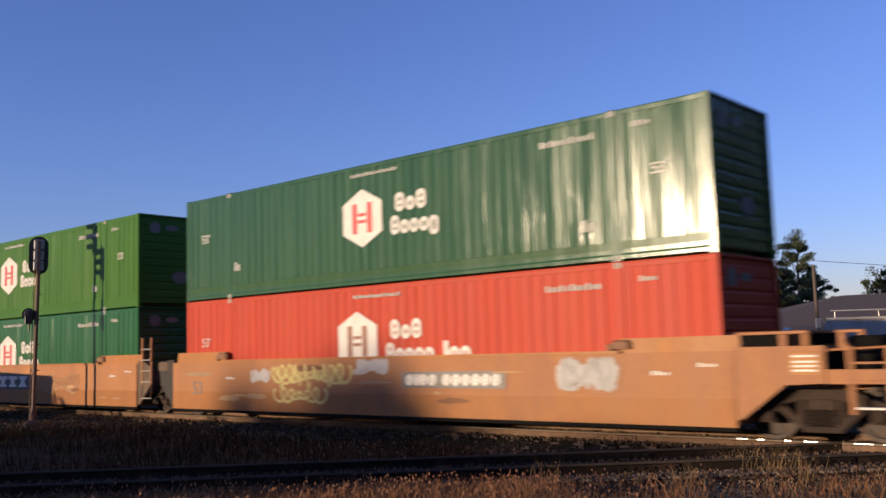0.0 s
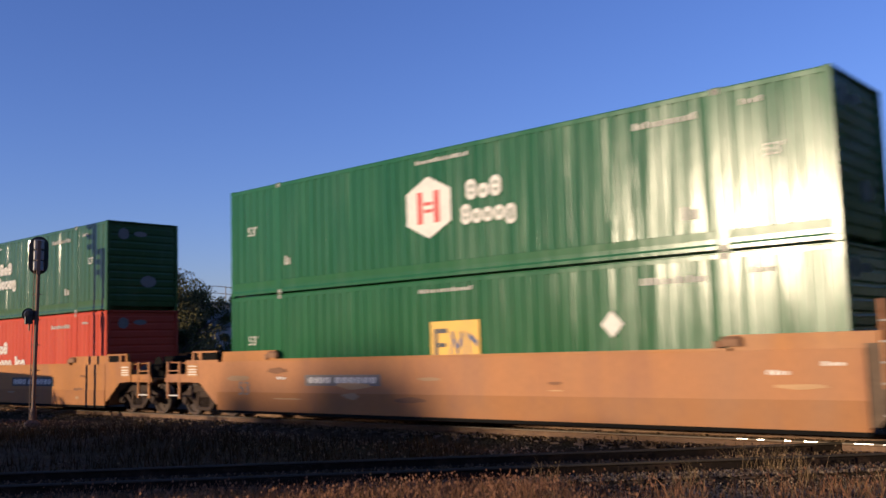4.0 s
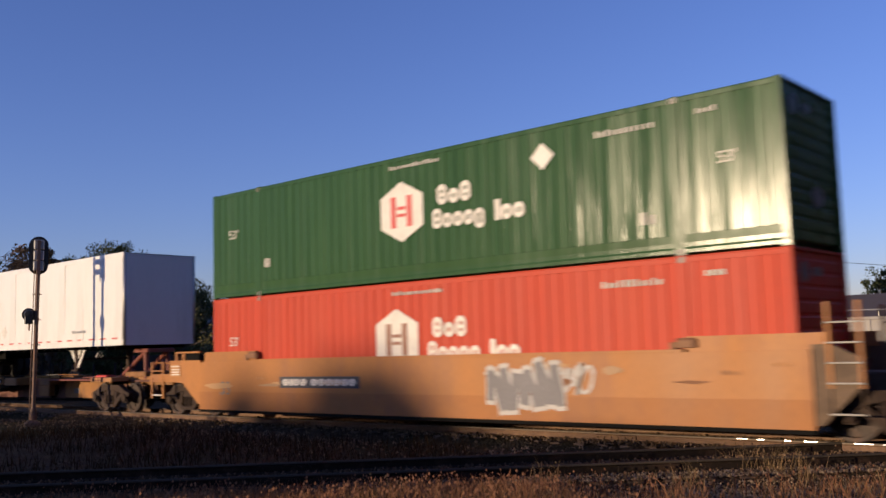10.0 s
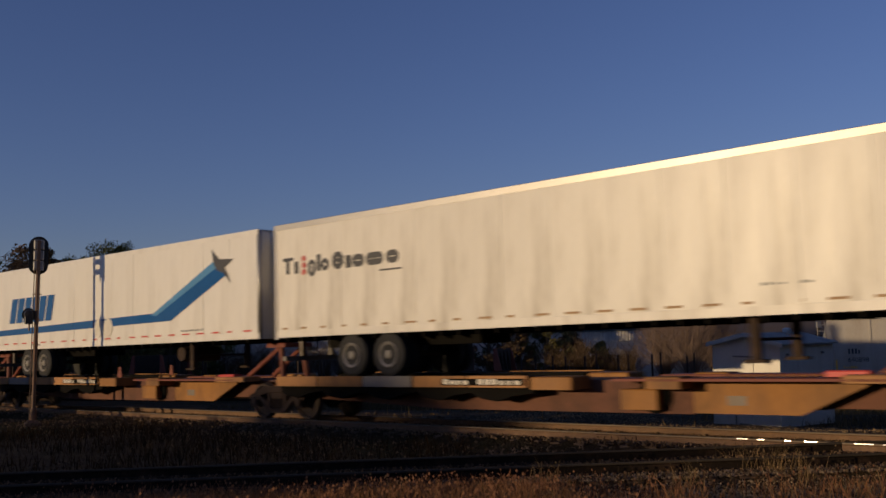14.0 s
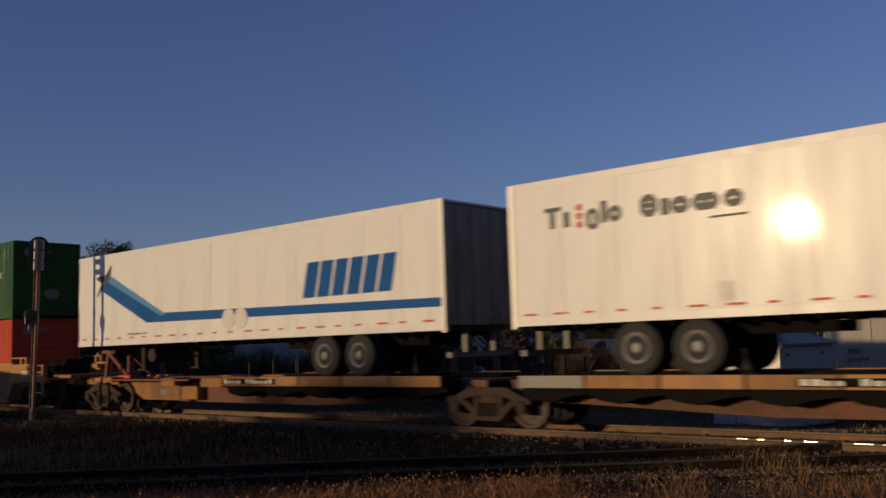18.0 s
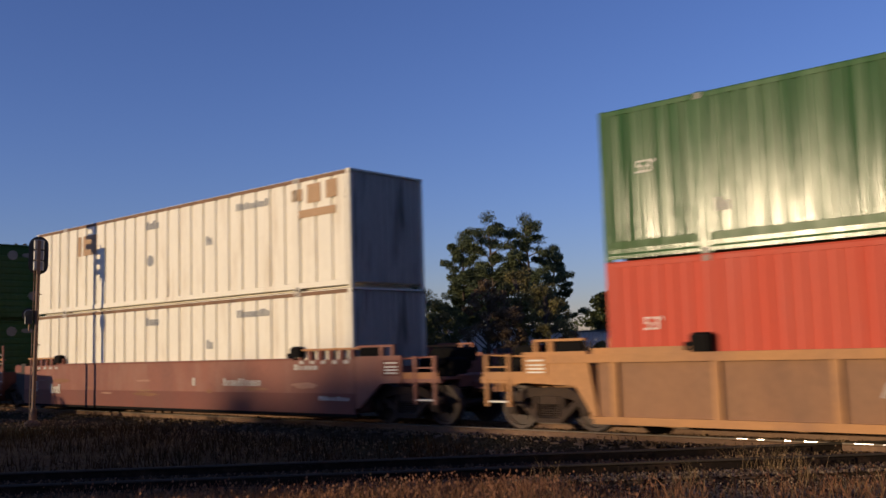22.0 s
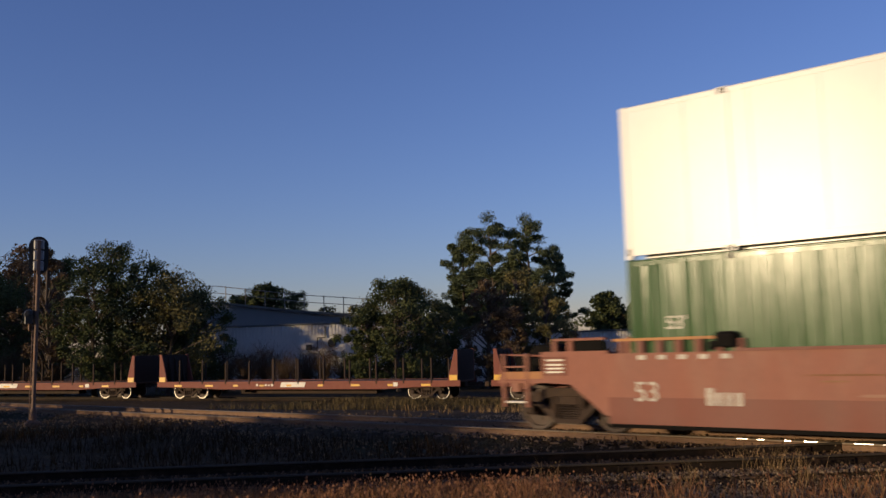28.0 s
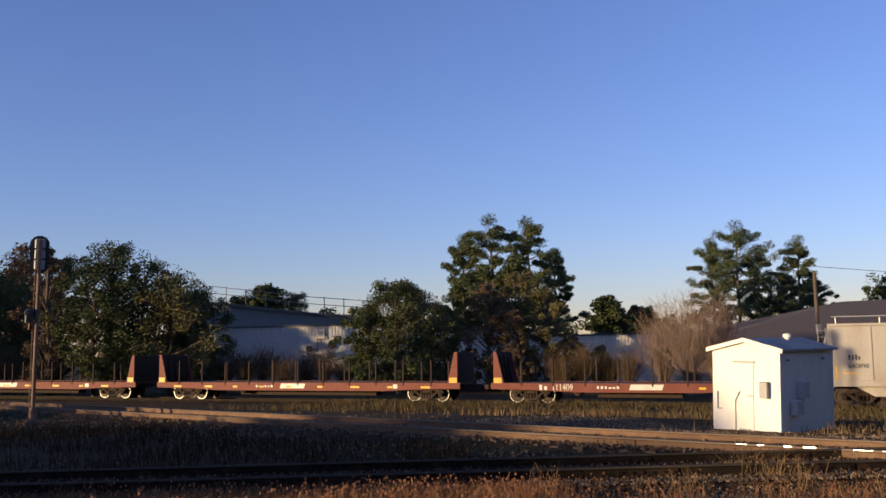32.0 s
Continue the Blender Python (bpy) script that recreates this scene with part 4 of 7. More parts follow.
for c, x0, x1, sd in ((w6, -6.6, -4.5, 8), (w5, -13.3, -11.2, 9)):
    g = Geo()
    strokes(g, x0 + 0.3, x1, 0.42, 1.36, Y, 6, 0.25, sd)
    tagged(part("graffiti", g, SPRAYWHITE, c, "white outlines of the graffiti"), kind="stuff")
    g = Geo()
    strokes(g, x0 + 0.3, x1, 0.47, 1.31, Y - 0.004, 6, 0.18, sd)
    if c is w5:
        scribble(g, x0 - 0.9, x0 + 0.3, 0.45, 1.2, Y - 0.002, 7, 0.16, sd + 40, 2)
    tagged(part("graffiti", g, SPRAYGREY, c, "fat grey spray letters"), kind="stuff")
    g = Geo()
    scribble(g, x1 - 0.2, x1 + 0.6, 0.7, 1.45, Y, 3, 0.08, sd + 20, 2)
    tagged(part("graffiti", g, SPRAYWHITE, c), kind="stuff")
for c in (w1, w2, w3, w4, w5, w6):
    lettering("length_mark", "53", 0.5, -15.6, Y, 0.65, GREYSTEEL, c)
    stencil(c, MARKWHITE if c in (w1, w2, w3) else OLDYELLOW, ((-1.3, -0.9, 1.12, 1.2, 4, 63), (-0.4, 0.0, 1.26, 1.33, 3, 64), (-14.0, -13.6, 1.05, 1.12, 3, 65)), Y)
for k, c in enumerate((w1, w2, w3, w4, w5, w6)):
    scuffs(c, (PALESCUFF, PATCH, DARKSCUFF), 300 + k)
w7 = well_car(FRONTS[6], OLDYELLOW, OLDYELLOW, "dusty yellow ribbed " + GEN + ", lightly tagged", ribbed=True, front_end=True, rear_end=True)
g = Geo()
strokes(g, -5.6, -4.15, 0.72, 1.12, -1.424, 4, 0.05, 11)
scribble(g, -3.8, -3.0, 0.9, 1.12, -1.424, 3, 0.035, 12, 1)
strokes(g, -11.3, -10.3, 0.6, 1.2, -1.424, 3, 0.05, 14)
tagged(part("graffiti", g, SPRAYWHITE, w7), kind="stuff")
for k, (a, b) in enumerate(((True, False), (False, False), (False, True))):
    c = well_car(FRONTS[7 + k], BROWN, DUSTBROWN, ("leading", "middle", "rear")[k] + " red-brown " + GEN, front_end=a, rear_end=b, end_mat=BROWN)
    g = Geo()
    blocks(g, -4.85, -3.2, 0.88, 1.08, Y, 10, 71 + k)
    blocks(g, -6.3, -6.15, 0.88, 1.1, Y, 1, 74)
    blocks(g, -1.9, -1.0, 1.28, 1.42, Y, 5, 75 + k)
    blocks(g, -1.0, 0.1, 0.55, 0.65, Y, 7, 78 + k)
    blocks(g, -14.6, -13.9, 0.6, 0.9, Y, 4, 81 + k)
    for q in range(5):
        g.box(-15.9 + q * 0.4, -15.75 + q * 0.4, Y - 0.004, Y + 0.004, 1.4, 1.48)
        g.box(-1.7 + q * 0.4, -1.55 + q * 0.4, Y - 0.004, Y + 0.004, 1.42, 1.5)
    tagged(part("stencil", g, STENCILGREY, c), kind="stuff")
    scuffs(c, (BROWNSCUFF, DARKSCUFF, DIRTSHEET), 320 + k)
    lettering("length_mark", "53", 0.5, -16.0, Y, 0.66, STENCILGREY, c)


# ---- highway trailers on spine cars ----
def tyre_mesh():
    g = Geo()
    g.lathe([(0.28, -0.13), (0.44, -0.14), (0.5, -0.11), (0.51, 0.0), (0.5, 0.11), (0.44, 0.14), (0.28, 0.13)], 28)
    return g.mesh("tyre", TYRE)


def hub_mesh():
    g = Geo()
    g.lathe([(0.04, -0.13), (0.09, -0.12), (0.11, -0.085), (0.21, -0.075), (0.285, -0.125), (0.3, -0.11), (0.3, 0.1), (0.04, 0.1)], 24)
    for k in range(8):
        a = k * math.pi / 4
        g.lathe([(0.018, -0.075), (0.018, -0.03)], 6, "y", (0.16 * math.cos(a), 0, 0.16 * math.sin(a)))
    return g.mesh("hub", HUBSTEEL)


PARTS["tyre"], PARTS["hub"] = tyre_mesh(), hub_mesh()
TZ = 1.1  # deck the trailer tyres stand on


def trailer(s, label, look_, reverse=False, seed=1):
    """A 53-foot trailer, z = 0 at the deck; it stands reversed when its wheels lead."""
    c = thing("semi_trailer", label, "trailer", "trailers on the train", on_track(s, TZ))
    MOVERS.append((c, s, TZ))
    rnd = random.Random(seed)
    L, w, z0, z1 = 16.1, 1.295, 1.0, 3.9
    skin = OLDTRAILER if look_ == "old" else TRAILERWHITE
    flip = (lambda x: -L - x) if reverse else (lambda x: x)

    def span(a, b):
        return sorted((flip(a), flip(b)))
    for sgn in (-1, 1):
        y = sgn * w
        n = 13
        wide = (L - 0.12) / n
        key = ("trailer_panel", skin.name)
        if key not in CACHE:
            g = Geo()
            g.box(0, wide - 0.006, -0.015, 0.015, z0 + 0.16, z1 - 0.14)
            CACHE[key] = g.mesh("side_panel", skin)
        for k in range(n):
            tip = rnd.uniform(-0.3, 0.3)
            share("side_panel", CACHE[key], c, pose(-L + 0.06 + k * wide, y - sgn * 0.014 + 2.45 * math.sin(radians(tip)), 0, tip, 0, rnd.uniform(-0.4, 0.4)))
        g = Geo()
        a, b = sorted((y + sgn * 0.008, y - sgn * 0.06))
        g.box(-L, 0, a, b, z1 - 0.14, z1 + 0.01, 0.01)
        part("top_rail", g, skin if look_ != "old" else ALU, c)
        g = Geo()
        g.box(-L, 0, a, b, z0, z0 + 0.17, 0.01)
        part("bottom_rail", g, skin, c)
        g = Geo()
        for k in range(22):
            x = -L + 0.3 + k * 0.72
            yy = y + sgn * 0.011
            g.box(x, x + rnd.choice((0.2, 0.34)), min(yy, yy - sgn * 0.006), max(yy, yy - sgn * 0.006), z0 + 0.2, z0 + 0.245)
        tagged(part("reflective_strip", g, MARKRED if look_ != "old" else PATCH, c, "broken red reflective strip"), kind="stuff")
    g = Geo()
    g.box(-L, 0, -w + 0.05, w - 0.05, z1 - 0.06, z1 - 0.01)
    part("roof", g, skin, c)
    a, b = span(-0.05, 0.0)
    g = Geo()
    g.box(a, b, -w + 0.02, w - 0.02, z0, z1, 0.01)
    part("nose", g, skin, c)
    for sgn in (-1, 1):
        g = Geo()
        g.lathe([(0.055, z0), (0.055, z1 - 0.02)], 16, "z", (flip(-0.035), sgn * (w - 0.045), 0))
        part("corner_post", g, ALU, c, "bright rounded corner post", True)
    for sgn in (-1, 1):
        g = Geo()
        a, b = span(-L, -L + 0.05)
        g.box(a, b, min(sgn * 0.01, sgn * (w - 0.08)), max(sgn * 0.01, sgn * (w - 0.08)), z0 + 0.12, z1 - 0.1)
        xo = flip(-L - 0.02)
        for yy in (0.35, 0.9):
            g.tube([(xo, sgn * yy, z0 + 0.1), (xo, sgn * yy, z1 - 0.1)], 0.018, 6)
        part("rear_door", g, REARDOOR, c)
        a, b = span(-L - 0.005, -L + 0.12)
        g = Geo()
        g.box(a, b, min(sgn * (w - 0.1), sgn * (w + 0.012)), max(sgn * (w - 0.1), sgn * (w + 0.012)), z0 - 0.05, z1 + 0.005, 0.01)
        part("rear_post", g, ALU, c)
    if "cross" not in CACHE:
        g = Geo()
        g.box(-0.03, 0.03, -w + 0.05, w - 0.05, z0 - 0.1, z0)
        CACHE["cross"] = g.mesh("cross_member", PITCH)
    for k in range(30):
        share("cross_member", CACHE["cross"], c, Matrix.Translation((-L + 0.43 + k * 0.52, 0, 0)))
    g = Geo()
    for y in (-0.5, 0.5):
        a, b = span(-L + 1.2, -L + 6.2)
        g.box(a, b, y - 0.05, y + 0.05, z0 - 0.3, z0 - 0.1)
    part("slider_rail", g, PITCH, c)
    for k in (-13.3, -12.08):
        x = flip(k)
        g = Geo()
        g.tube([(x, -1.1, 0.51), (x, 1.1, 0.51)], 0.07, 10)
        ax = part("axle", g, BLACK, c)
        for sgn in (-1, 1):
            for off in (1.12, 0.8):
                share("tyre", PARTS["tyre"], ax, pose(x, sgn * off, 0.51, 0, rnd.uniform(0, 90), 0))
            share("hub", PARTS["hub"], ax, pose(x, sgn * 1.16, 0.51, 0, rnd.uniform(0, 40), 0 if sgn < 0 else 180))
    g = Geo()
    for sgn in (-1, 1):
        x = flip(-L + 0.12)
        g.box(x - 0.05, x + 0.05, sgn * 0.5 - 0.05, sgn * 0.5 + 0.05, 0.45, z0)
    a, b = span(-L + 0.05, -L + 0.17)
    g.box(a, b, -1.1, 1.1, 0.4, 0.52)
    part("bumper", g, GREYSTEEL, c)
    g = Geo()
    x = flip(-3.5)
    for sgn in (-1, 1):
        g.box(x - 0.08, x + 0.08, sgn * 0.95 - 0.08, sgn * 0.95 + 0.08, 0.25, z0, 0.01)
        g.box(x - 0.2, x + 0.2, sgn * 0.95 - 0.14, sgn * 0.95 + 0.14, 0.2, 0.26, 0.01)
    g.tube([(x, -0.95, 0.6), (x, 0.95, 0.6)], 0.03, 6)
    part("landing_gear", g, IRON, c)
    if look_ == "marten":
        g = Geo()
        g.lathe([(0.02, -1.05), (0.2, -1.04), (0.22, -0.9), (0.22, 0.2)], 16, "y", (flip(-4.0), 0, 0.66))
        part("fuel_tank", g, IRON, c)
        g = Geo()
        a, b = span(0.0, 0.5)
        g.box(a, b, -0.85, 0.85, z0 + 1.2, z1 - 0.15, 0.08)
        part("cooling_unit", g, TRAILERWHITE, c)
    if look_ == "crown":
        g = Geo()
        a, b = span(-3.95, -2.9)
        m = (a + b) / 2
        g.prism([(m - 0.09, 0.32), (m + 0.09, 0.32), (a + 0.17, 0.9), (a, 0.98)], -1.0, -0.96)
        g.prism([(m - 0.09, 0.32), (m + 0.09, 0.32), (b, 0.98), (b - 0.17, 0.9)], -0.995, -0.965)
        g.box(a, b, -1.003, -0.957, 0.88, 0.98)
        g.prism([(m - 0.2, 0.66), (m + 0.02, 0.62), (m + 0.2, 0.86), (m + 0.05, 0.88)], -0.99, -0.97)
        part("landing_brace", g, MARKWHITE, c, "white triangular brace plate")
    y = -w - 0.008
    if look_ in ("crown", "old", "crown2"):
        a = -15.2 if look_ != "old" else -15.75
        zc = 2.83 if look_ == "crown" else 2.6 if look_ == "old" else 2.9
        h = 0.42
        g = Geo()
        g.prism([(a + 0.13, zc), (a + 0.25, zc), (a + 0.25, zc + h * 0.8), (a + 0.4, zc + h * 0.8), (a + 0.4, zc + h), (a, zc + h), (a, zc + h * 0.8), (a + 0.13, zc + h * 0.8)], y - 0.004, y + 0.004)
        part("name_bar", g, MARKDARK, c)
        word(c, MARKDARK, a + 0.45, a + 0.62, zc, zc + h, y, "i")
        word(c, MARKDARK, a + 0.98, a + 1.8, zc, zc + h, y, "plo")
        word(c, MARKDARK, a + (1.88 if look_ != "crown2" else 2.15), a + 4.2, zc, zc + h, y, "Ti" + "omo")
        g = Geo()
        g.box(a + 3.5, a + 4.2, y - 0.004, y + 0.004, zc - 0.16, zc - 0.12)
        part("name_bar", g, MARKDARK, c)
        for k in range(3):
            g = Geo()
            g.lathe([(0.075, y - 0.006), (0.075, y + 0.004)], 10, "y", (a + 0.82, 0, zc + 0.02 + k * 0.17))
            part("name_dot", g, MARKRED, c, "red dot")
        stencil(c, MARKGREY, ((-3.2, -2.3, 1.45 if look_ == "crown" else 1.5, 1.55, 8, 94),), y)
    if look_ == "marten":
        X = flip
        def shape(name, pts, m, dy=0.0, lab=""):
            g = Geo()
            area = sum(p[0] * q[1] - q[0] * p[1] for p, q in zip(pts, pts[1:] + pts[:1]))
            g.prism(pts if area > 0 else pts[::-1], y - 0.004 - dy, y + 0.004 - dy)
            part(name, g, m, c, lab)
        shape("blue_stripe", [(X(-16.0), 1.52), (X(-4.15), 1.64), (X(-4.95), 1.9), (X(-16.0), 1.72)], MARKBLUE, 0, "deep blue stripe")
        shape("blue_stripe", [(X(-4.15), 1.642), (X(-1.45), 2.78), (X(-1.95), 3.2), (X(-4.95), 1.902)], MARKBLUE, 0.002)
        shape("blue_stripe", [(X(-5.2), 1.84), (X(-4.9), 1.82), (X(-1.8), 3.05), (X(-1.98), 3.22)], PALEBLUE, 0.006)
        shape("arrow_head", [(X(-1.2), 2.55), (X(-1.5), 3.0), (X(-1.1), 3.2), (X(-1.75), 3.25), (X(-2.1), 3.55), (X(-1.98), 3.1), (X(-1.85), 2.95), (X(-1.55), 2.85)], MARKDARK, 0.01, "dark star-shaped arrow head")
        xs = (-14.68, -11.4) if not reverse else (-4.75, -1.55)
        word(c, MARKBLUE, xs[0], xs[1], 1.96, 2.84, y, "BBBBBB", 0.24)
        for k in (0, 0.55):
            g = Geo()
            g.lathe([(0.3, y - 0.01), (0.3, y + 0.004)], 8, "y", (X(-8.25) + k, 0, 1.58))
            part("placard", g, MARKWHITE, c)
        x0 = X(-3.6) if not reverse else -13.0
        stencil(c, MARKGREY, ((x0, x0 + 1.1, 1.3, 1.36, 9, 97),), y)
    if look_ == "crown":
        g = Geo()
        g.prism([(-8.31, 1.42), (-8.09, 1.66), (-8.31, 1.9), (-8.53, 1.66)], y - 0.004, y + 0.004)
        part("placard", g, MARKWHITE, c, "white diamond placard")
    if look_ == "crown2":
        g = Geo()
        g.box(-11.6, -11.35, y - 0.004, y + 0.004, 1.28, 1.62)
        part("placard", g, MARKWHITE, c)
    return c


def spine_car(s, label, first=False, last=False, seed=1):
    """One platform of a spine car: sill, wheel deck, hitch and truck. x = 0 lies under the front of its trailer."""
    c = thing("spine_car", label, "railcar", "cars of the train", on_track(s))
    MOVERS.append((c, s, 0.0))
    f = (lambda x: -16.0 - x) if last else (lambda x: x)
    fx = lambda pts: [(f(x), z) for x, z in pts] if not last else [(f(x), z) for x, z in pts][::-1]
    for sgn in (-1, 1):
        a, b = sorted((sgn * 0.62, sgn * 0.7))
        g = Geo()
        g.prism(fx([(-4.85, 0.4), (-2.9, 0.4), (-1.8, 0.9), (-1.8, 1.04), (-4.85, 1.04)]), a, b)
        part("spine_side", g, SPINEYELLOW, c, "yellow spine side plate")
        g = Geo()
        g.prism(fx([(-11.0, 0.36), (-4.86, 0.38), (-4.86, 1.0), (-11.0, 1.0)]), a, b)
        part("spine_side", g, SPINEBROWN, c, "sooty brown spine side plate")
        g = Geo()
        g.prism(fx([(-16.6, 0.6), (-11.0, 0.36), (-11.0, 1.0), (-16.6, 1.0)]), a, b)
        part("spine_side", g, SPINEBROWN, c)
        for k in range(5):
            x0, x1 = sorted((f(-15.9 + k * 1.58), f(-15.9 + k * 1.58 + 1.53)))
            g = Geo()
            a, b = sorted((sgn * 0.7, sgn * 1.42))
            g.box(x0, x1, a, b, 1.02, TZ - 0.003, 0.008)
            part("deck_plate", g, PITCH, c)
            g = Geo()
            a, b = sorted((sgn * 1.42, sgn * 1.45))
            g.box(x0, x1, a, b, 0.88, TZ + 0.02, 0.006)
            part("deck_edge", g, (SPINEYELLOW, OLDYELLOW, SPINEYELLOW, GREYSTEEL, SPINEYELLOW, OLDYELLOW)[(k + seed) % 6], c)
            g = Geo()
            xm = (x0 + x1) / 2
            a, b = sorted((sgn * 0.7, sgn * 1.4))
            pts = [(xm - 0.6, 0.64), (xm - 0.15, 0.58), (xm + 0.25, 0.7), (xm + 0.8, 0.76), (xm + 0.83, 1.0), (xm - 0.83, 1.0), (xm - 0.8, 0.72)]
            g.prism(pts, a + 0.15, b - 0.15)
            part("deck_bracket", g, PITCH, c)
        for xa, xb, za, zb, yy in ((-7.98, -7.0, 0.84, 1.09, 1.43), (-5.5, -4.8, 0.86, 1.08, 1.3), (-6.2, -5.42, 0.46, 0.84, 1.0), (-2.0, -0.72, 0.97, 1.1, 1.3)):
            x0, x1 = sorted((f(xa), f(xb)))
            g = Geo()
            a, b = sorted((sgn * 0.7, sgn * yy))
            g.box(x0, x1, a, b, za, zb, 0.02)
            part("step_box", g, SPINEYELLOW if xa < -2.5 else OLDYELLOW, c)
        x0, x1 = sorted((f(-10.3), f(-8.1)))
        g = Geo()
        a, b = sorted((sgn * 1.445, sgn * 1.456))
        g.box(x0, x1, a, b, 0.92, 1.06)
        part("number_board", g, PITCH, c, "black board with white bars")
        if sgn < 0:
            g = Geo()
            blocks(g, x0 + 0.06, x0 + 0.8, 0.94, 1.05, -1.458, 4, seed + 60)
            blocks(g, x0 + 1.0, x1 - 0.06, 0.94, 1.05, -1.458, 6, seed + 61)
            tagged(part("stencil", g, MARKWHITE, c), kind="stuff")
            g = Geo()
            g.box(min(f(-4.2), f(-3.85)), max(f(-4.2), f(-3.85)), -0.708, -0.702, 0.55, 0.72)
            part("data_panel", g, GREYSTEEL, c)
        x0, x1 = sorted((f(-6.2), f(-1.2)))
        g = Geo()
        a, b = sorted((sgn * 0.62, sgn * 1.3))
        g.box(x0, x1, a, b, 1.0, 1.05, 0.01)
        part("running_board", g, HITCH, c)
        if seed == 2:
            xx = f(-7.6)
            g = Geo()
            g.prism([(xx - 0.14, 1.05), (xx + 0.14, 1.05), (xx + 0.08, 1.42), (xx - 0.02, 1.42)], min(sgn * 0.9, sgn * 0.96), max(sgn * 0.9, sgn * 0.96))
            part("guide_post", g, HITCH, c)
    g = Geo()
    g.box(-16.7, 0.5, -0.62, 0.62, 0.94, 1.0)
    g.box(-16.5, 0.3, -0.3, 0.3, 0.5, 0.94)
    part("centre_sill", g, SPINEBROWN, c)
    g = Geo()
    for sgn in (-1, 1):
        g.tube([(f(-1.6), sgn * 0.45, 1.08), (f(-0.3), sgn * 0.38, 1.84)], 0.07, 8)
        g.tube([(f(-0.12), sgn * 0.42, 1.02), (f(-0.22), sgn * 0.38, 1.86)], 0.08, 8)
    x0, x1 = sorted((f(-0.75), f(0.05)))
    g.box(x0, x1, -0.5, 0.5, 1.86, 1.98, 0.03)
    part("trailer_hitch", g, HITCH, c, "red folding trailer hitch")
    g = Geo()
    x0, x1 = sorted((f(-2.4), f(-1.7)))
    g.box(x0, x1, -0.9, -0.6, 1.06, 1.16, 0.02)
    part("hitch_cover", g, MARKRED, c)
    g = Geo()
    xw = f(-5.6)
    g.lathe([(0.02, -0.82), (0.3, -0.8), (0.34, -0.76), (0.3, -0.72), (0.02, -0.7)], 18, "y", (xw, 0, 0.72))
    g.tube([(xw - 0.2, -0.76, 0.8), (xw - 0.3, -0.76, 1.2)], 0.02, 6)
    part("hand_brake", g, PITCH, c)
    if first:
        g = Geo()
        g.box(-1.2, 1.4, -0.45, 0.45, 0.84, 1.1, 0.03)
        g.box(0.2, 1.35, -1.35, 1.35, 1.14, 1.28, 0.02)
        coupler(g, 1.4, 1)
        part("end_platform", g, SPINEYELLOW, c)
        truck(-1.15, c)
    elif last:
        g = Geo()
        g.box(-18.0, -15.0, -0.45, 0.45, 0.84, 1.1, 0.03)
        g.box(-17.8, -16.6, -1.3, 1.3, 1.1, 1.2, 0.02)
        coupler(g, -18.0, -1)
        part("end_platform", g, SPINEYELLOW, c)
        truck(0.9, c)
        truck(-14.9, c)
    else:
        truck(0.4, c)
    return c


TR = [-126.65, -143.74, -160.5, -177.02, -194.92]
trailer(TR[0], "clean white semi-trailer with charcoal name bars, on a spine car", "crown", seed=1)
trailer(TR[1], "older cream-white semi-trailer with dark scuffs and name bars", "old", seed=2)
trailer(TR[2], "white refrigerated semi-trailer with a blue rising stripe", "marten", seed=3)
trailer(TR[3], "white semi-trailer with spaced charcoal name bars", "crown2", seed=4)
trailer(TR[4], "white refrigerated semi-trailer with a blue stripe, loaded back to front", "marten", True, seed=5)
for k, s in enumerate(TR):
    spine_car(s, "yellow spine car platform under a white semi-trailer", k == 0, k == 4, k)


# ---- ground ----
FAR_E = Vector((0.924, -0.382, 0)).normalized()
FAR_N = Vector((0.382, 0.924, 0)).normalized()
FAR_Q, FAR_Z = 52.07, -1.15
NEAR_P, NEAR_A = Vector((-0.5, 14.45, 0)), 2.3  # middle of the crossing track and its heading
NEAR_E = Vector((math.cos(radians(NEAR_A)), math.sin(radians(NEAR_A)), 0))
NEAR_N = Vector((-NEAR_E.y, NEAR_E.x, 0))


def smooth(a, b, x):
    t = min(1, max(0, (x - a) / (b - a)))
    return t * t * (3 - 2 * t)


def fall(x, y):
    """The slope of the land beyond the main line, down to the right."""
    return -0.01147 * x - 0.00307 * y


def ground_z(x, y):
    p = Vector((x, y, 0))
    q = p.dot(FAR_N)
    drop = fall(x, y) * smooth(2.5, 12, p.dot(NV) - CENTRE) if y < 200 else -0.6
    base = drop - 0.3 - 0.95 * smooth(26, 45, q) - 0.1 * smooth(56, 70, q)
    base += 0.16 * (1 - smooth(9, 13, y))
    base -= 0.14 * (1 - smooth(2.2, 5.0, math.hypot(x - 8.9, y - 25.0)))
    base += 0.08 * noise.noise((x * 0.15, y * 0.15, 0)) + 0.03 * noise.noise((x * 0.7, y * 0.7, 3))
    for d, top in ((abs(p.dot(NV) - CENTRE), -0.16), (abs((p - NEAR_P).dot(NEAR_N)), -0.17), (abs(q - FAR_Q), FAR_Z - 0.17 + drop)):
        bed = top - max(0, d - 1.25) * 0.42
        if d < 4:
            base = max(base, bed)
        if d < 1.4:
            base = top
    return base


def axis(lo, a, b, hi, step):
    xs, x, k = [], a, step
    while x > lo:
        k *= 1.28
        x -= k
        xs.append(max(x, lo))
    xs = xs[::-1]
    x = a
    while x < b:
        xs.append(x)
        x += step
    k = step
    while x < hi:
        xs.append(x)
        k *= 1.28
        x += k
    return xs + [hi]


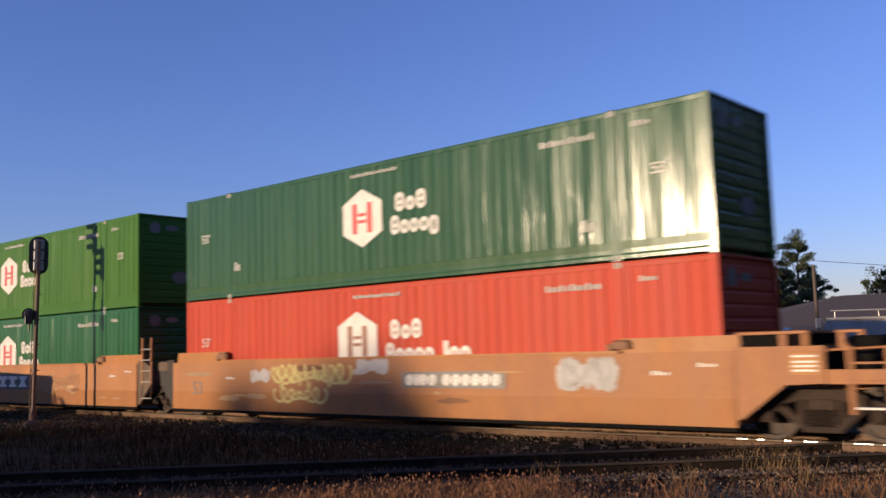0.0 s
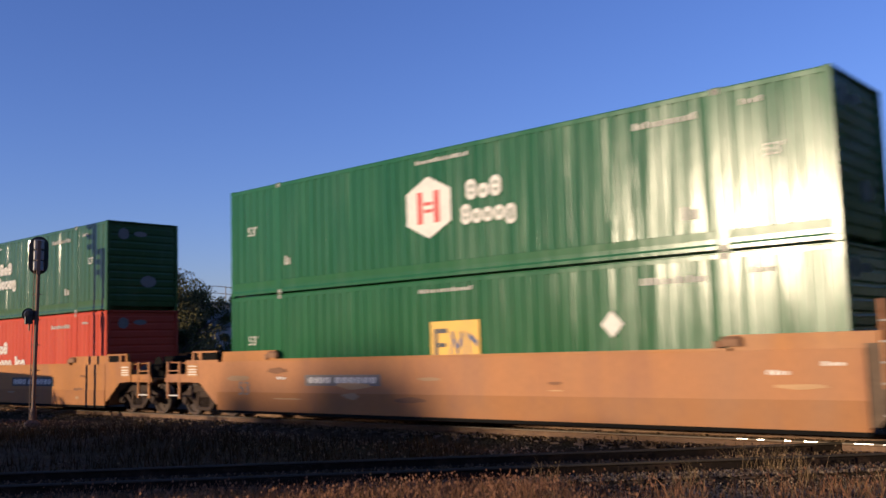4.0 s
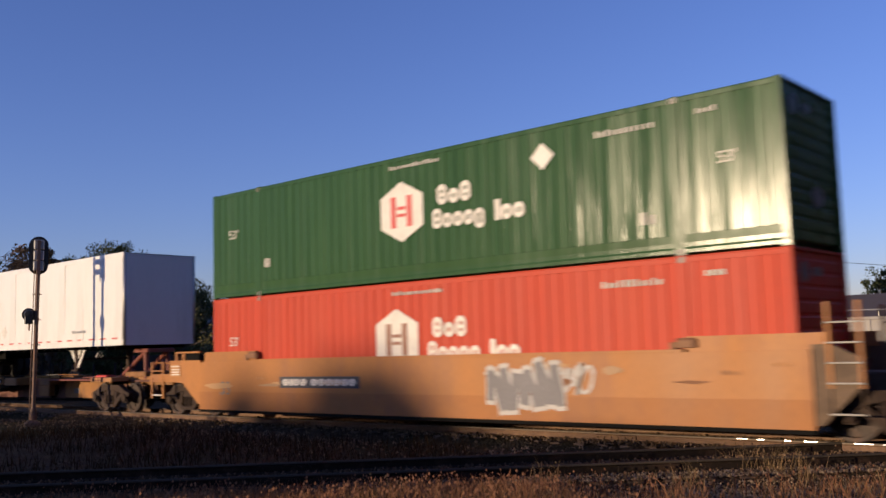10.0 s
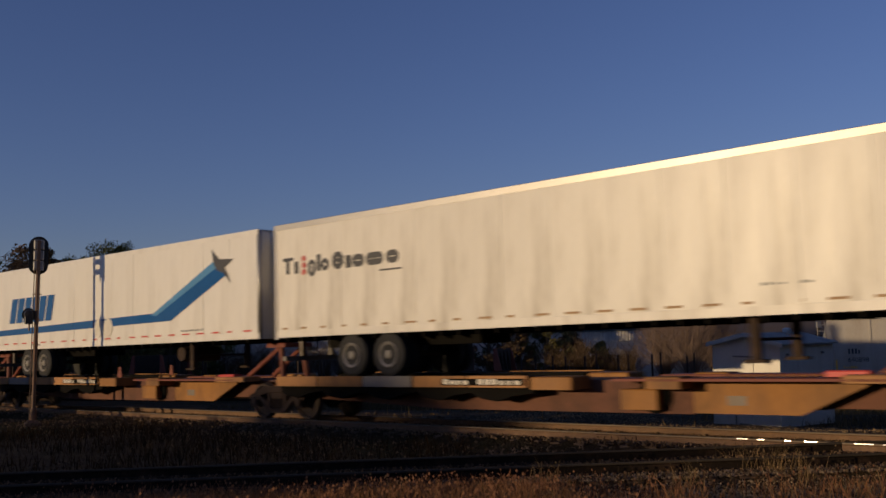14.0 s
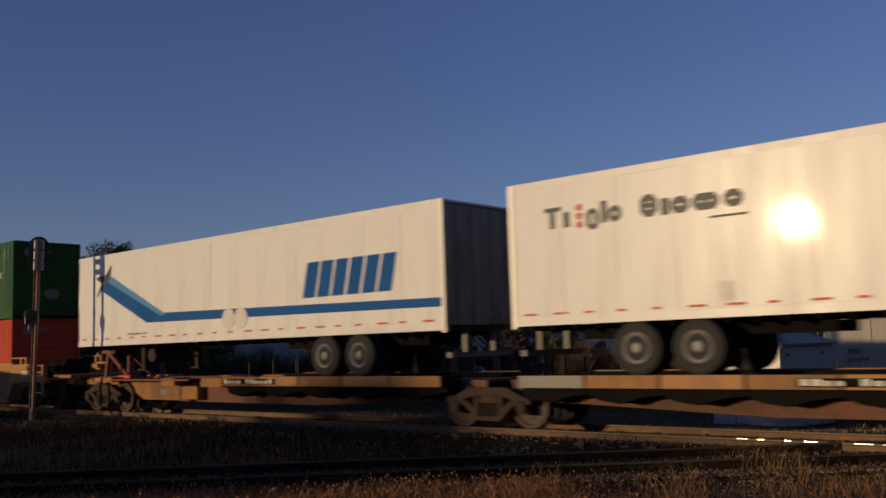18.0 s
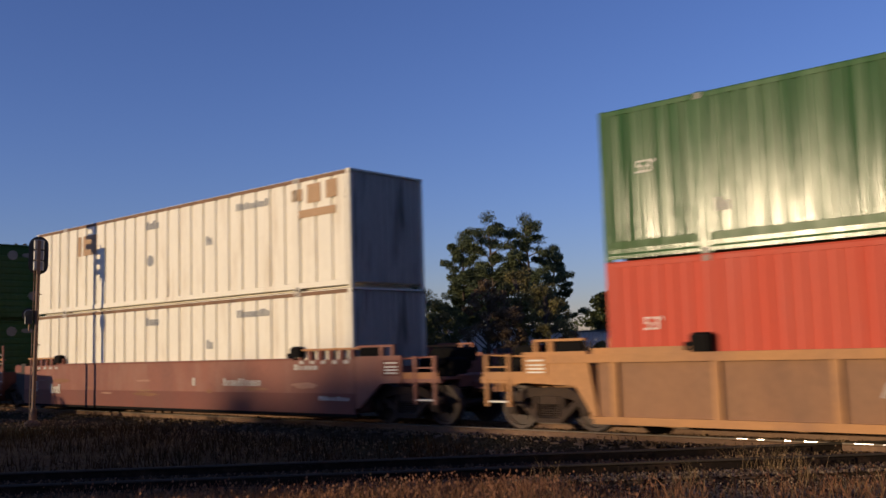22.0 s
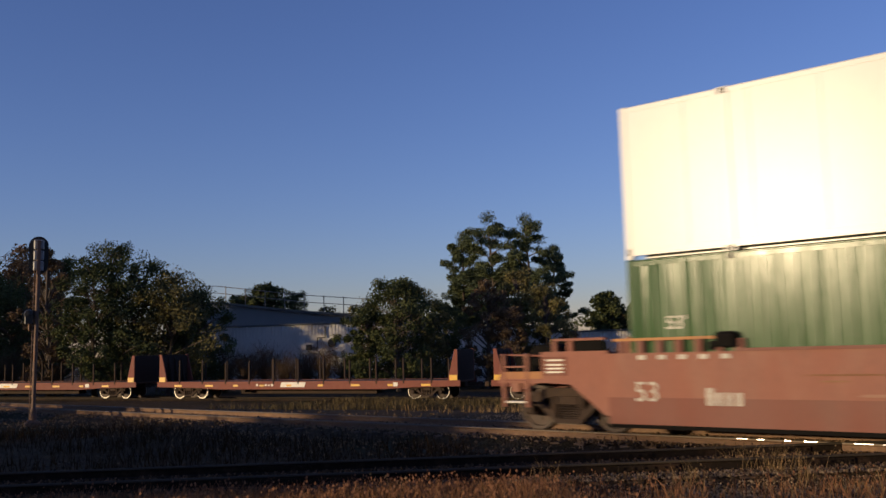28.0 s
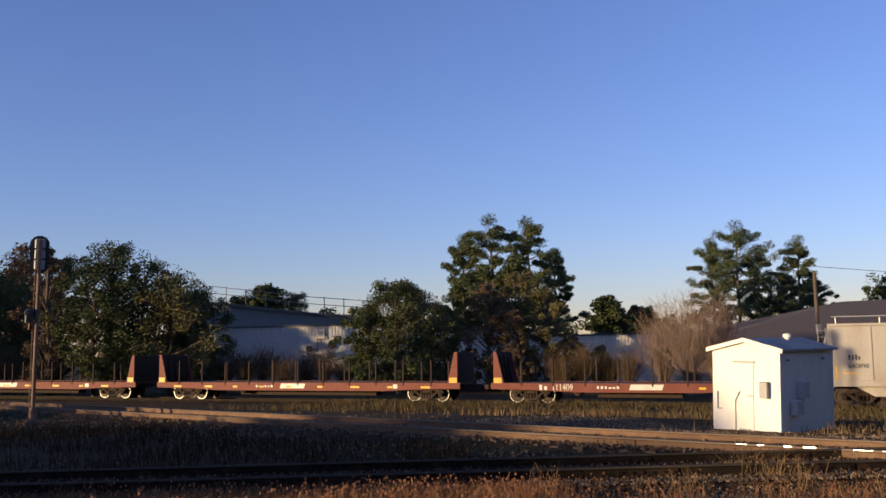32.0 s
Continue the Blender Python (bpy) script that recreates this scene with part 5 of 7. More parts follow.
def ground_material():
    m = bpy.data.materials.new("dirt_gravel_and_dry_grass")
    m.use_nodes = True
    nt, b = m.node_tree, m.node_tree.nodes["Principled BSDF"]
    L = nt.links.new
    co = nt.nodes.new("ShaderNodeTexCoord")

    def nz(scale, detail, rough=0.6):
        n = nt.nodes.new("ShaderNodeTexNoise")
        n.inputs["Scale"].default_value, n.inputs["Detail"].default_value, n.inputs["Roughness"].default_value = scale, detail, rough
        L(co.outputs["Object"], n.inputs[0])
        return n

    def mix(f, a, c):
        n = nt.nodes.new("ShaderNodeMix")
        n.data_type = "RGBA"
        L(f, n.inputs["Factor"])
        for s, v in (("A", a), ("B", c)):
            if isinstance(v, tuple):
                n.inputs[s].default_value = (*v, 1)
            else:
                L(v, n.inputs[s])
        return n.outputs["Result"]

    def cut(src, lo, hi):
        n = nt.nodes.new("ShaderNodeMapRange")
        n.inputs["From Min"].default_value, n.inputs["From Max"].default_value = lo, hi
        L(src, n.inputs[0])
        return n.outputs[0]
    grit = nt.nodes.new("ShaderNodeTexVoronoi")
    grit.inputs["Scale"].default_value = 16
    L(co.outputs["Object"], grit.inputs[0])
    sep = nt.nodes.new("ShaderNodeSeparateColor")
    L(grit.outputs["Color"], sep.inputs[0])
    stones = mix(sep.outputs[0], (0.028, 0.017, 0.009), (0.12, 0.08, 0.045))
    soil = mix(cut(nz(3.0, 8).outputs[0], 0.3, 0.7), (0.035, 0.021, 0.01), (0.11, 0.07, 0.036))
    grass = mix(cut(nz(6.0, 8).outputs[0], 0.3, 0.7), (0.016, 0.014, 0.005), (0.06, 0.047, 0.018))
    a = mix(cut(nz(0.35, 5).outputs[0], 0.42, 0.58), soil, stones)
    out = mix(cut(nz(0.09, 4).outputs[0], 0.5, 0.6), a, grass)
    L(out, b.inputs["Base Color"])
    b.inputs["Roughness"].default_value, b.inputs["Specular IOR Level"].default_value = 0.95, 0.1
    bp = nt.nodes.new("ShaderNodeBump")
    bp.inputs["Strength"].default_value, bp.inputs["Distance"].default_value = 0.8, 0.05
    L(grit.outputs["Distance"], bp.inputs["Height"])
    L(bp.outputs[0], b.inputs["Normal"])
    return m


GROUND = ground_material()
xs, ys = axis(-1500, -34, 34, 1500, 0.5), axis(-700, 8, 62, 2500, 0.5)
gv = [(x, y, ground_z(x, y)) for y in ys for x in xs]
nx = len(xs)
gf = [(j * nx + i, j * nx + i + 1, (j + 1) * nx + i + 1, (j + 1) * nx + i) for j in range(len(ys) - 1) for i in range(nx - 1)]
me = bpy.data.meshes.new("ground")
me.from_pydata(gv, [], gf)
me.materials.append(GROUND)
me.shade_smooth()
tagged(new("ground", me), "dry dirt and gravel ground with grassy patches", "ground", kind="structure")


# ---- tracks ----
def rail_line(parent, steel, head, x0, x1, y):
    """One rail: foot, web and head as rusty steel, and the worn running surface."""
    prof = [(-0.075, -0.175), (0.075, -0.175), (0.075, -0.16), (0.012, -0.14), (0.009, -0.05), (0.036, -0.038), (0.034, -0.008), (-0.034, -0.008), (-0.036, -0.038), (-0.009, -0.05), (-0.012, -0.14), (-0.075, -0.16)]
    g = Geo()
    g.loft([[(x, y + a, z) for a, z in prof] for x in (x0, x1)], True)
    r = part("rail", g, steel, parent, "rusty steel rail")
    g = Geo()
    arc = [(0.0365 * math.cos(a) if abs(math.cos(a)) < 0.7 else 0.0365 * math.copysign(1, math.cos(a)), -0.03 + 0.03 * math.sin(a)) for a in (math.pi * k / 12 for k in range(13))]
    g.loft([[(x, y + a, z) for a, z in arc] for x in (x0, x1)], False, False)
    part("rail_head", g, DULLHEAD if head is RAILTOP else head, r, "worn running surface", True)
    # Sun glints as short mirror strips, only on the stretch where they show.
    if head is RAILTOP and y < 0:
        g, rnd = Geo(), random.Random(9)
        for k in range(7):
            xa = -7.2 + k * 0.4 + rnd.uniform(0, 0.1)
            xb = xa + rnd.choice((0.12, 0.2, 0.3))
            g.loft([[(x, y - 0.0405, -0.02), (x, y - 0.0392, -0.01), (x, y - 0.03, -0.01), (x, y - 0.03, -0.02)] for x in (xa, xb)], True)
        tagged(part("polished_edge", g, head, r, "mirror-bright dashes set where the sun glints on the rail"), kind="stuff")


def track(name, m, x0, x1, label, tie_from, tie_to, steel, head, step=0.52):
    t = thing(name, label, "railway track", m=m)
    tagged(t, kind="structure")
    for y in (-0.753, 0.753):
        rail_line(t, steel, head, x0, x1, y)
    g = Geo()
    g.box(-0.115, 0.115, -1.28, 1.28, -0.36, -0.172, 0.012)
    tie = g.mesh("tie", TIE)
    g = Geo()
    g.box(-0.1, 0.1, -0.15, 0.15, -0.173, -0.158, 0.004)
    for a in (-0.06, 0.06):
        for b in (-0.1, 0.1):
            g.box(a - 0.012, a + 0.012, b - 0.012, b + 0.012, -0.16, -0.125)
    plate = g.mesh("tie_plate", RAIL)
    rnd = random.Random(len(name))
    x = tie_from
    while x < tie_to:
        o = share("tie", tie, t, pose(x, rnd.uniform(-0.05, 0.05), rnd.uniform(-0.008, 0.006), 0, 0, rnd.uniform(-1.5, 1.5)))
        for y in (-0.753, 0.753):
            share("tie_plate", plate, o, Matrix.Translation((0, y, 0)))
        x += step
    return t


main_track = track("main_track", on_track(0), -330, 60, "main line with rusty rails on wooden ties", -46, 4, RAIL, RAILTOP)
near_track = track("crossing_track", pose(NEAR_P.x, NEAR_P.y, 0, 0, 0, NEAR_A), -60, 60, "second track crossing the main line at grade", -12, 14, DARKRAIL, NEARHEAD)
p = FAR_N * FAR_Q
track("siding_track", pose(p.x, p.y, FAR_Z + fall(p.x, p.y), 0, 0.54, math.degrees(math.atan2(FAR_E.y, FAR_E.x))), -90, 80, "siding behind the main line, parked with flatcars", -45, 35, DARKRAIL, NEARHEAD, 0.6)
g = Geo()
for x in (-8.3, -2.0, 3.4, 6.0):
    for y in (-0.79, 0.72):
        g.box(x - 0.45, x + 0.45, y, y + 0.03, -0.13, -0.05, 0.006)
        for k in range(6):
            g.box(x - 0.4 + k * 0.15, x - 0.37 + k * 0.15, y - 0.025, y + 0.055, -0.105, -0.075)
part("joint_bar", g, DARKRAIL, near_track, "bolted joint bars")
g = Geo()
for x in (-30, -19, -9.6, -6.8):
    g.box(x - 0.45, x + 0.45, -0.79, -0.76, -0.13, -0.05, 0.006)
    for k in range(6):
        g.box(x - 0.4 + k * 0.15, x - 0.37 + k * 0.15, -0.815, -0.735, -0.105, -0.075)
part("joint_bar", g, RAIL, main_track, "bolted joint bars")


def pebble(g, x, y, z, r, rnd):
    n = len(g.v)
    a = rnd.uniform(0, 3)
    c, s = math.cos(a), math.sin(a)
    for dx, dy, dz in ((1, 0, 0.1), (0, 0.8, 0), (-0.9, 0.1, 0), (0.1, -0.8, 0.1), (0.1, 0.1, 0.95), (0, 0, -0.6)):
        k = r * rnd.uniform(0.7, 1.3)
        g.v.append((x + (dx * c - dy * s) * k, y + (dx * s + dy * c) * k, z + dz * k))
    g.f += [tuple(n + i for i in q) for q in ((0, 1, 4), (1, 2, 4), (2, 3, 4), (3, 0, 4), (1, 0, 5), (2, 1, 5), (3, 2, 5), (0, 3, 5))]


STONES = leaf_material("loose_ballast", (0.05, 0.032, 0.018), (0.25, 0.165, 0.095), 0.9)
# A darker copy of STONES, with the crossing track's shade in its colour.
DARKSTONES = leaf_material("shade_dark_ballast", (0.022, 0.014, 0.008), (0.11, 0.07, 0.04), 0.9)
GRAVEL = leaf_material("brown_yard_gravel", (0.1, 0.07, 0.042), (0.36, 0.255, 0.155), 0.9)
rnd = random.Random(5)
g = Geo()
for k in range(15000):
    s, d = rnd.uniform(-36, 2), rnd.gauss(0, 1.9)
    p = DV * s + NV * (CENTRE + d)
    pebble(g, p.x, p.y, ground_z(p.x, p.y) + 0.01, rnd.uniform(0.02, 0.05), rnd)
tagged(part("ballast", g, STONES), "loose grey-brown ballast stones along the tracks", "gravel", kind="stuff")
g = Geo()
for k in range(11000):
    s, d = rnd.uniform(-9, 10), rnd.gauss(0, 1.6)
    p = NEAR_P + NEAR_E * s + NEAR_N * d
    pebble(g, p.x, p.y, ground_z(p.x, p.y) + 0.01, rnd.uniform(0.02, 0.05), rnd)
tagged(part("dark_ballast", g, DARKSTONES), "ballast of the crossing track, coloured dark for shade", "gravel", kind="stuff")
g = Geo()
for k in range(20000):
    x, y = rnd.uniform(0.8, 7.5), rnd.uniform(9.3, 14.2)
    pebble(g, x, y, ground_z(x, y) + 0.005, rnd.uniform(0.01, 0.03), rnd)
for k in range(7000):
    s, d = rnd.uniform(-18, 2), rnd.uniform(3.5, 8.5)
    p = DV * s + NV * (CENTRE + d)
    pebble(g, p.x, p.y, ground_z(p.x, p.y) - 0.015, rnd.uniform(0.02, 0.045), rnd)
tagged(part("gravel", g, GRAVEL), "loose grey-brown gravel on the yard", "gravel", kind="stuff")


def blades(name, mat, label, count, place, h0, h1, width, seed, lean=0.35, seeds=False):
    """Grass or weeds: thin bent blades, each an island of its own."""
    rnd = random.Random(seed)
    g = Geo()
    for k in range(count):
        x, y, dens = place(rnd)
        if rnd.random() > dens:
            continue
        z = ground_z(x, y) - 0.02
        h, a = rnd.uniform(h0, h1), rnd.uniform(0, 2 * math.pi)
        w = width * rnd.uniform(0.6, 1.4)
        lx, ly = rnd.gauss(0, lean) * h, rnd.gauss(0, lean) * h
        cx, cy = math.cos(a) * w, math.sin(a) * w
        n = len(g.v)
        g.v += [(x - cx, y - cy, z), (x + cx, y + cy, z), (x + cx * 0.7 + lx * 0.4, y + cy * 0.7 + ly * 0.4, z + h * 0.6), (x - cx * 0.7 + lx * 0.4, y - cy * 0.7 + ly * 0.4, z + h * 0.6), (x + lx, y + ly, z + h)]
        g.f += [(n, n + 1, n + 2, n + 3), (n + 3, n + 2, n + 4)]
        if seeds and rnd.random() < 0.12:
            n = len(g.v)
            r = rnd.uniform(0.008, 0.018)
            g.v += [(x + lx - r, y + ly, z + h), (x + lx, y + ly - r, z + h - r), (x + lx + r, y + ly, z + h), (x + lx, y + ly + r, z + h + 1.5 * r)]
            g.f += [(n, n + 1, n + 2), (n, n + 2, n + 3), (n, n + 1, n + 3), (n + 1, n + 2, n + 3)]
    return tagged(part(name, g, mat), label, "weeds", kind="stuff")


def patchy(x, y, f, lo):
    return smooth(lo, lo + 0.35, noise.noise((x * f, y * f, 7)) * 0.5 + 0.5)


def fore(r):
    x, y = r.uniform(-8, 7), r.uniform(9.2, 12.7)
    edge = 1 - smooth(0.5, 3.2, x) * 0.86
    return x, y, patchy(x, y, 0.8, 0.25) * edge


blades("red_brown_weeds", REDGRASS, "dry red-brown weeds in the foreground", 42000, fore, 0.12, 0.42, 0.0045, 11, seeds=True)
blades("dry_grass", DRYGRASS, "straw-coloured dry grass in the foreground", 22000, fore, 0.1, 0.34, 0.005, 12)


def between(r):
    x, y = r.uniform(-16, 0.5), r.uniform(15.4, 27)
    p = Vector((x, y, 0))
    d = CENTRE - p.dot(NV)
    return x, y, (1 if d > 2.0 else 0) * patchy(x, y, 0.5, 0.3)


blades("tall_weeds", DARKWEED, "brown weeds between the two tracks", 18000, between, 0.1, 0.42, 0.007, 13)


def strip(r):
    x = r.uniform(-32, 30)
    q = r.choice((r.uniform(37, 45.5), r.uniform(46, 50)))
    p = FAR_E * (x + 4) + FAR_N * q
    ok = 1 if abs(p.dot(NV) - CENTRE) > 3.2 else 0
    return p.x, p.y, ok * patchy(p.x, p.y, 0.25, 0.2)


blades("grass_strip", GREENGRASS, "rough yellow-green grass before the siding", 30000, strip, 0.12, 0.5, 0.014, 14)


def by_hut(r):
    x, y = r.uniform(-4, 16), r.uniform(20, 34)
    p = Vector((x, y, 0))
    d = p.dot(NV) - CENTRE
    return x, y, (1 if d > 7.5 else 0.03 if d > 2.2 else 0) * patchy(x, y, 0.4, 0.35)


blades("grass_by_hut", DRYGRASS, "dry grass on the bank beyond the tracks", 14000, by_hut, 0.08, 0.34, 0.01, 15)


def tuft(r):
    k = r.choice(((4.55, 13.9), (4.75, 13.6), (4.3, 14.0), (5.0, 13.2), (1.4, 13.2), (-0.6, 12.3), (3.3, 13.0)))
    return k[0] + r.gauss(0, 0.13), k[1] + r.gauss(0, 0.13), 1


blades("weed_tuft", DRYGRASS, "tall dry weed tufts beside the crossing track", 340, tuft, 0.15, 0.48, 0.0035, 16, 0.35, True)


# ---- signals ----
def signal(x, y, top, label, lower=True):
    z = ground_z(x, y)
    s = thing("signal_mast", label, "railway signal", "signals", pose(x, y, 0, 0, 1.2, 25.5))
    g = Geo()
    g.box(-0.24, 0.24, -0.24, 0.24, z - 0.1, z + 0.12, 0.03)
    part("foundation", g, TIE, s)
    g = Geo()
    g.box(-0.16, 0.16, -0.16, 0.16, z + 0.12, z + 0.18, 0.01)
    g.lathe([(0.11, z + 0.18), (0.1, z + 0.5), (0.075, z + 0.55)], 12, "z")
    g.tube([(0, 0, z + 0.5), (0, 0, top - 0.3)], 0.065, 12)
    part("mast", g, MAST, s, "rust-streaked steel mast")
    g = Geo()
    for k in range(int((top - 1.2 - z) / 0.78)):
        zz = z + 0.9 + k * 0.78
        g.lathe([(0.085, zz), (0.085, zz + 0.05)], 10, "z")
        g.tube([(-0.14, 0, zz + 0.02), (0.14, 0, zz + 0.02)], 0.012, 6)
    g.tube([(-0.11, -0.02, z + 0.2), (-0.11, -0.02, top - 0.9)], 0.014, 6)
    part("mast_clamp", g, MAST, s)
    n = 24
    ring = [(0.29 * math.cos(2 * math.pi * k / n), 0.31 * (1 if math.sin(2 * math.pi * k / n) > 0 else -1) + 0.29 * math.sin(2 * math.pi * k / n)) for k in range(n)]
    g = Geo()
    g.loft([[(a, 0.12, top - 0.6 + b) for a, b in ring[::-1]], [(a, 0.16, top - 0.6 + b) for a, b in ring[::-1]]], True)
    part("backplate", g, BLACK, s, "oval black backplate")
    for k in range(3):
        zz = top - 0.93 + k * 0.33
        g = Geo()
        g.box(-0.15, 0.15, -0.1, 0.12, zz - 0.145, zz + 0.145, 0.03)
        h = part("lamp_housing", g, BOXGREY, s)
        g = Geo()
        pts = [(0.13 * math.cos(a), 0.13 * math.sin(a)) for a in (math.pi * (i - 1) / 10 for i in range(13))]
        g.loft([[(a, 0.16, zz + b) for a, b in pts], [(a * 0.95, 0.5, zz + b * 0.95) for a, b in pts]], False, False)
        part("hood", g, BLACK, h)
    g = Geo()
    g.box(-0.05, 0.05, -0.12, 0.0, top - 1.2, top - 0.15)
    part("head_bracket", g, MAST, s)
    if lower:
        g = Geo()
        g.tube([(0, 0, top - 2.55), (-0.2, -0.02, top - 2.55), (-0.2, -0.02, top - 2.95)], 0.03, 8)
        part("lower_bracket", g, MAST, s)
        g = Geo()
        g.lathe([(0.02, -0.14), (0.12, -0.12), (0.15, 0.0), (0.15, 0.1), (0.2, 0.1), (0.2, 0.13), (0.02, 0.13)], 18, "y", (-0.22, 0, top - 2.45))
        g.box(-0.34, -0.1, -0.13, 0.08, top - 2.75, top - 2.5, 0.03)
        part("lower_lamp", g, BLACK, s, "small round lower signal lamp")
    return s


signal(-12.63, 29.03, 5.58, "tall rusty signal mast with an oval three-lamp head seen from behind")
signal(-15.66, 27.99, 6.79, "taller signal mast beside the first one", False)
cab = thing("relay_cabinet", "grey steel relay cabinet beside the signals", "cabinet", m=pose(-19.7, 28.46, ground_z(-20, 29), 0, 0, TURN))
g = Geo()
g.box(-3.4, 0, -0.5, 0.5, 0, 2.12, 0.03)
part("body", g, BOXGREY, cab)
g = Geo()
g.box(-3.5, 0.08, -0.6, 0.6, 2.12, 2.2, 0.03)
part("roof", g, ALU, cab)

# ---- hut ----
HUT = Vector((8.38, 23.73, 0))
HZ = -0.64
hut = thing("signal_hut", "small white painted metal hut with a shallow gable roof", "hut", m=pose(HUT.x + 0.02, HUT.y, HZ - 0.13, 0, 2.4, -42.6))
HW, HL, HH = 1.82, 3.6, 2.3
g = Geo()
g.box(-HW + 0.004, -0.004, 0.004, HL - 0.004, -0.25, 0.06)
part("base", g, HUTWHITE, hut)
g = Geo()
g.prism([(-HW, 0.05), (0, 0.05), (0, HH), (-HW / 2, HH + 0.24), (-HW, HH)], 0, 0.04)
part("front_wall", g, HUTWHITE, hut)
g = Geo()
g.prism([(-HW, 0.05), (0, 0.05), (0, HH), (-HW / 2, HH + 0.24), (-HW, HH)], HL - 0.04, HL)
part("back_wall", g, HUTWHITE, hut)
for x in (-HW, -0.04):
    g = Geo()
    g.box(x, x + 0.04, 0.04, HL - 0.04, 0.05, HH)
    part("side_wall", g, HUTWHITE, hut)
for sgn in (-1, 1):
    g = Geo()
    e = 0.12
    xe, xm = (-HW - e, -HW / 2) if sgn < 0 else (e, -HW / 2)
    ze = HH - 0.03
    pts = [(xe, ze), (xm, HH + 0.25), (xm, HH + 0.29), (xe, ze + 0.05)]
    g.prism(pts[::-1] if sgn > 0 else pts, -0.1, HL + 0.1)
    part("roof_panel", g, HUTROOF if sgn > 0 else HUTWHITE, hut, "weathered sheet-metal roof")
    g = Geo()
    pts = [(xe, ze - 0.05), (xm, HH + 0.19), (xm, HH + 0.3), (xe, ze + 0.06)]
    g.prism(pts[::-1] if sgn > 0 else pts, -0.13, -0.1)
    part("fascia", g, HUTWHITE, hut)
g = Geo()
g.lathe([(0.07, HH + 0.1), (0.07, HH + 0.3), (0.12, HH + 0.3), (0.12, HH + 0.38), (0.04, HH + 0.41)], 14, "z", (-0.75, 2.3, 0))
part("roof_vent", g, HUTWHITE, hut, "round white roof vent")
g = Geo()
g.box(-1.16, -0.7, -0.02, 0.0, 0.14, 1.95, 0.004)
door = part("door", g, HUTWHITE, hut, "white flush door")
g = Geo()
g.box(-1.1, -0.76, -0.03, -0.02, 0.22, 0.27)
g.box(-1.24, -0.66, -0.05, 0.0, 1.96, 2.0)
part("drip_strip", g, BOXGREY, door)
g = Geo()
g.tube([(-1.2, -0.03, 0.95), (-1.06, -0.05, 1.22)], 0.014, 6)
g.tube([(-1.19, -0.02, 0.2), (-1.19, -0.02, 0.95)], 0.01, 6)
g.box(-0.85, -0.7, -0.05, -0.02, 1.1, 1.13)
part("door_handle", g, BOXGREY, door)
g = Geo()
g.box(-0.5, -0.28, -0.14, 0.0, 1.08, 1.5, 0.02)
part("meter_box", g, BOXGREY, hut, "grey electric meter box")
g = Geo()
g.box(-0.52, -0.44, -0.07, 0.0, 1.15, 1.28, 0.01)
g.tube([(-1.68, -0.02, 0.75), (-1.68, -0.02, 1.2)], 0.016, 6)
g.tube([(-1.68, -0.02, 0.75), (-1.55, -0.02, 0.76)], 0.012, 6)
part("conduit", g, BOXGREY, hut)
for y0, y1, z0, z1 in ((1.0, 1.4, 1.05, 1.5), (0.55, 1.0, 0.65, 1.02)):
    g = Geo()
    g.box(0.0, 0.2, y0, y1, z0, z1, 0.03)
    part("wall_cabinet", g, PALEBOX, hut, "grey cabinet on the hut's side wall")
g = Geo()
g.tube([(0.1, 1.2, 1.05), (0.1, 1.2, 0.95), (0.1, 0.9, 0.95)], 0.02, 6)
for y in (0.4, 2.75):
    g.lathe([(0.06, 0.0), (0.05, 0.05)], 8, "z", (0.03, y, 2.02))
part("conduit", g, BOXGREY, hut)


# ---- parked flatcars and hopper ----
def far_pose(d):
    p = FAR_N * FAR_Q + Vector((-22.6, 65.7, 0)) - FAR_N * Vector((-22.6, 65.7, 0)).dot(FAR_N) + FAR_E * d
    return pose(p.x, p.y, FAR_Z + fall(p.x, p.y), 0, 0.54, math.degrees(math.atan2(FAR_E.y, FAR_E.x)))


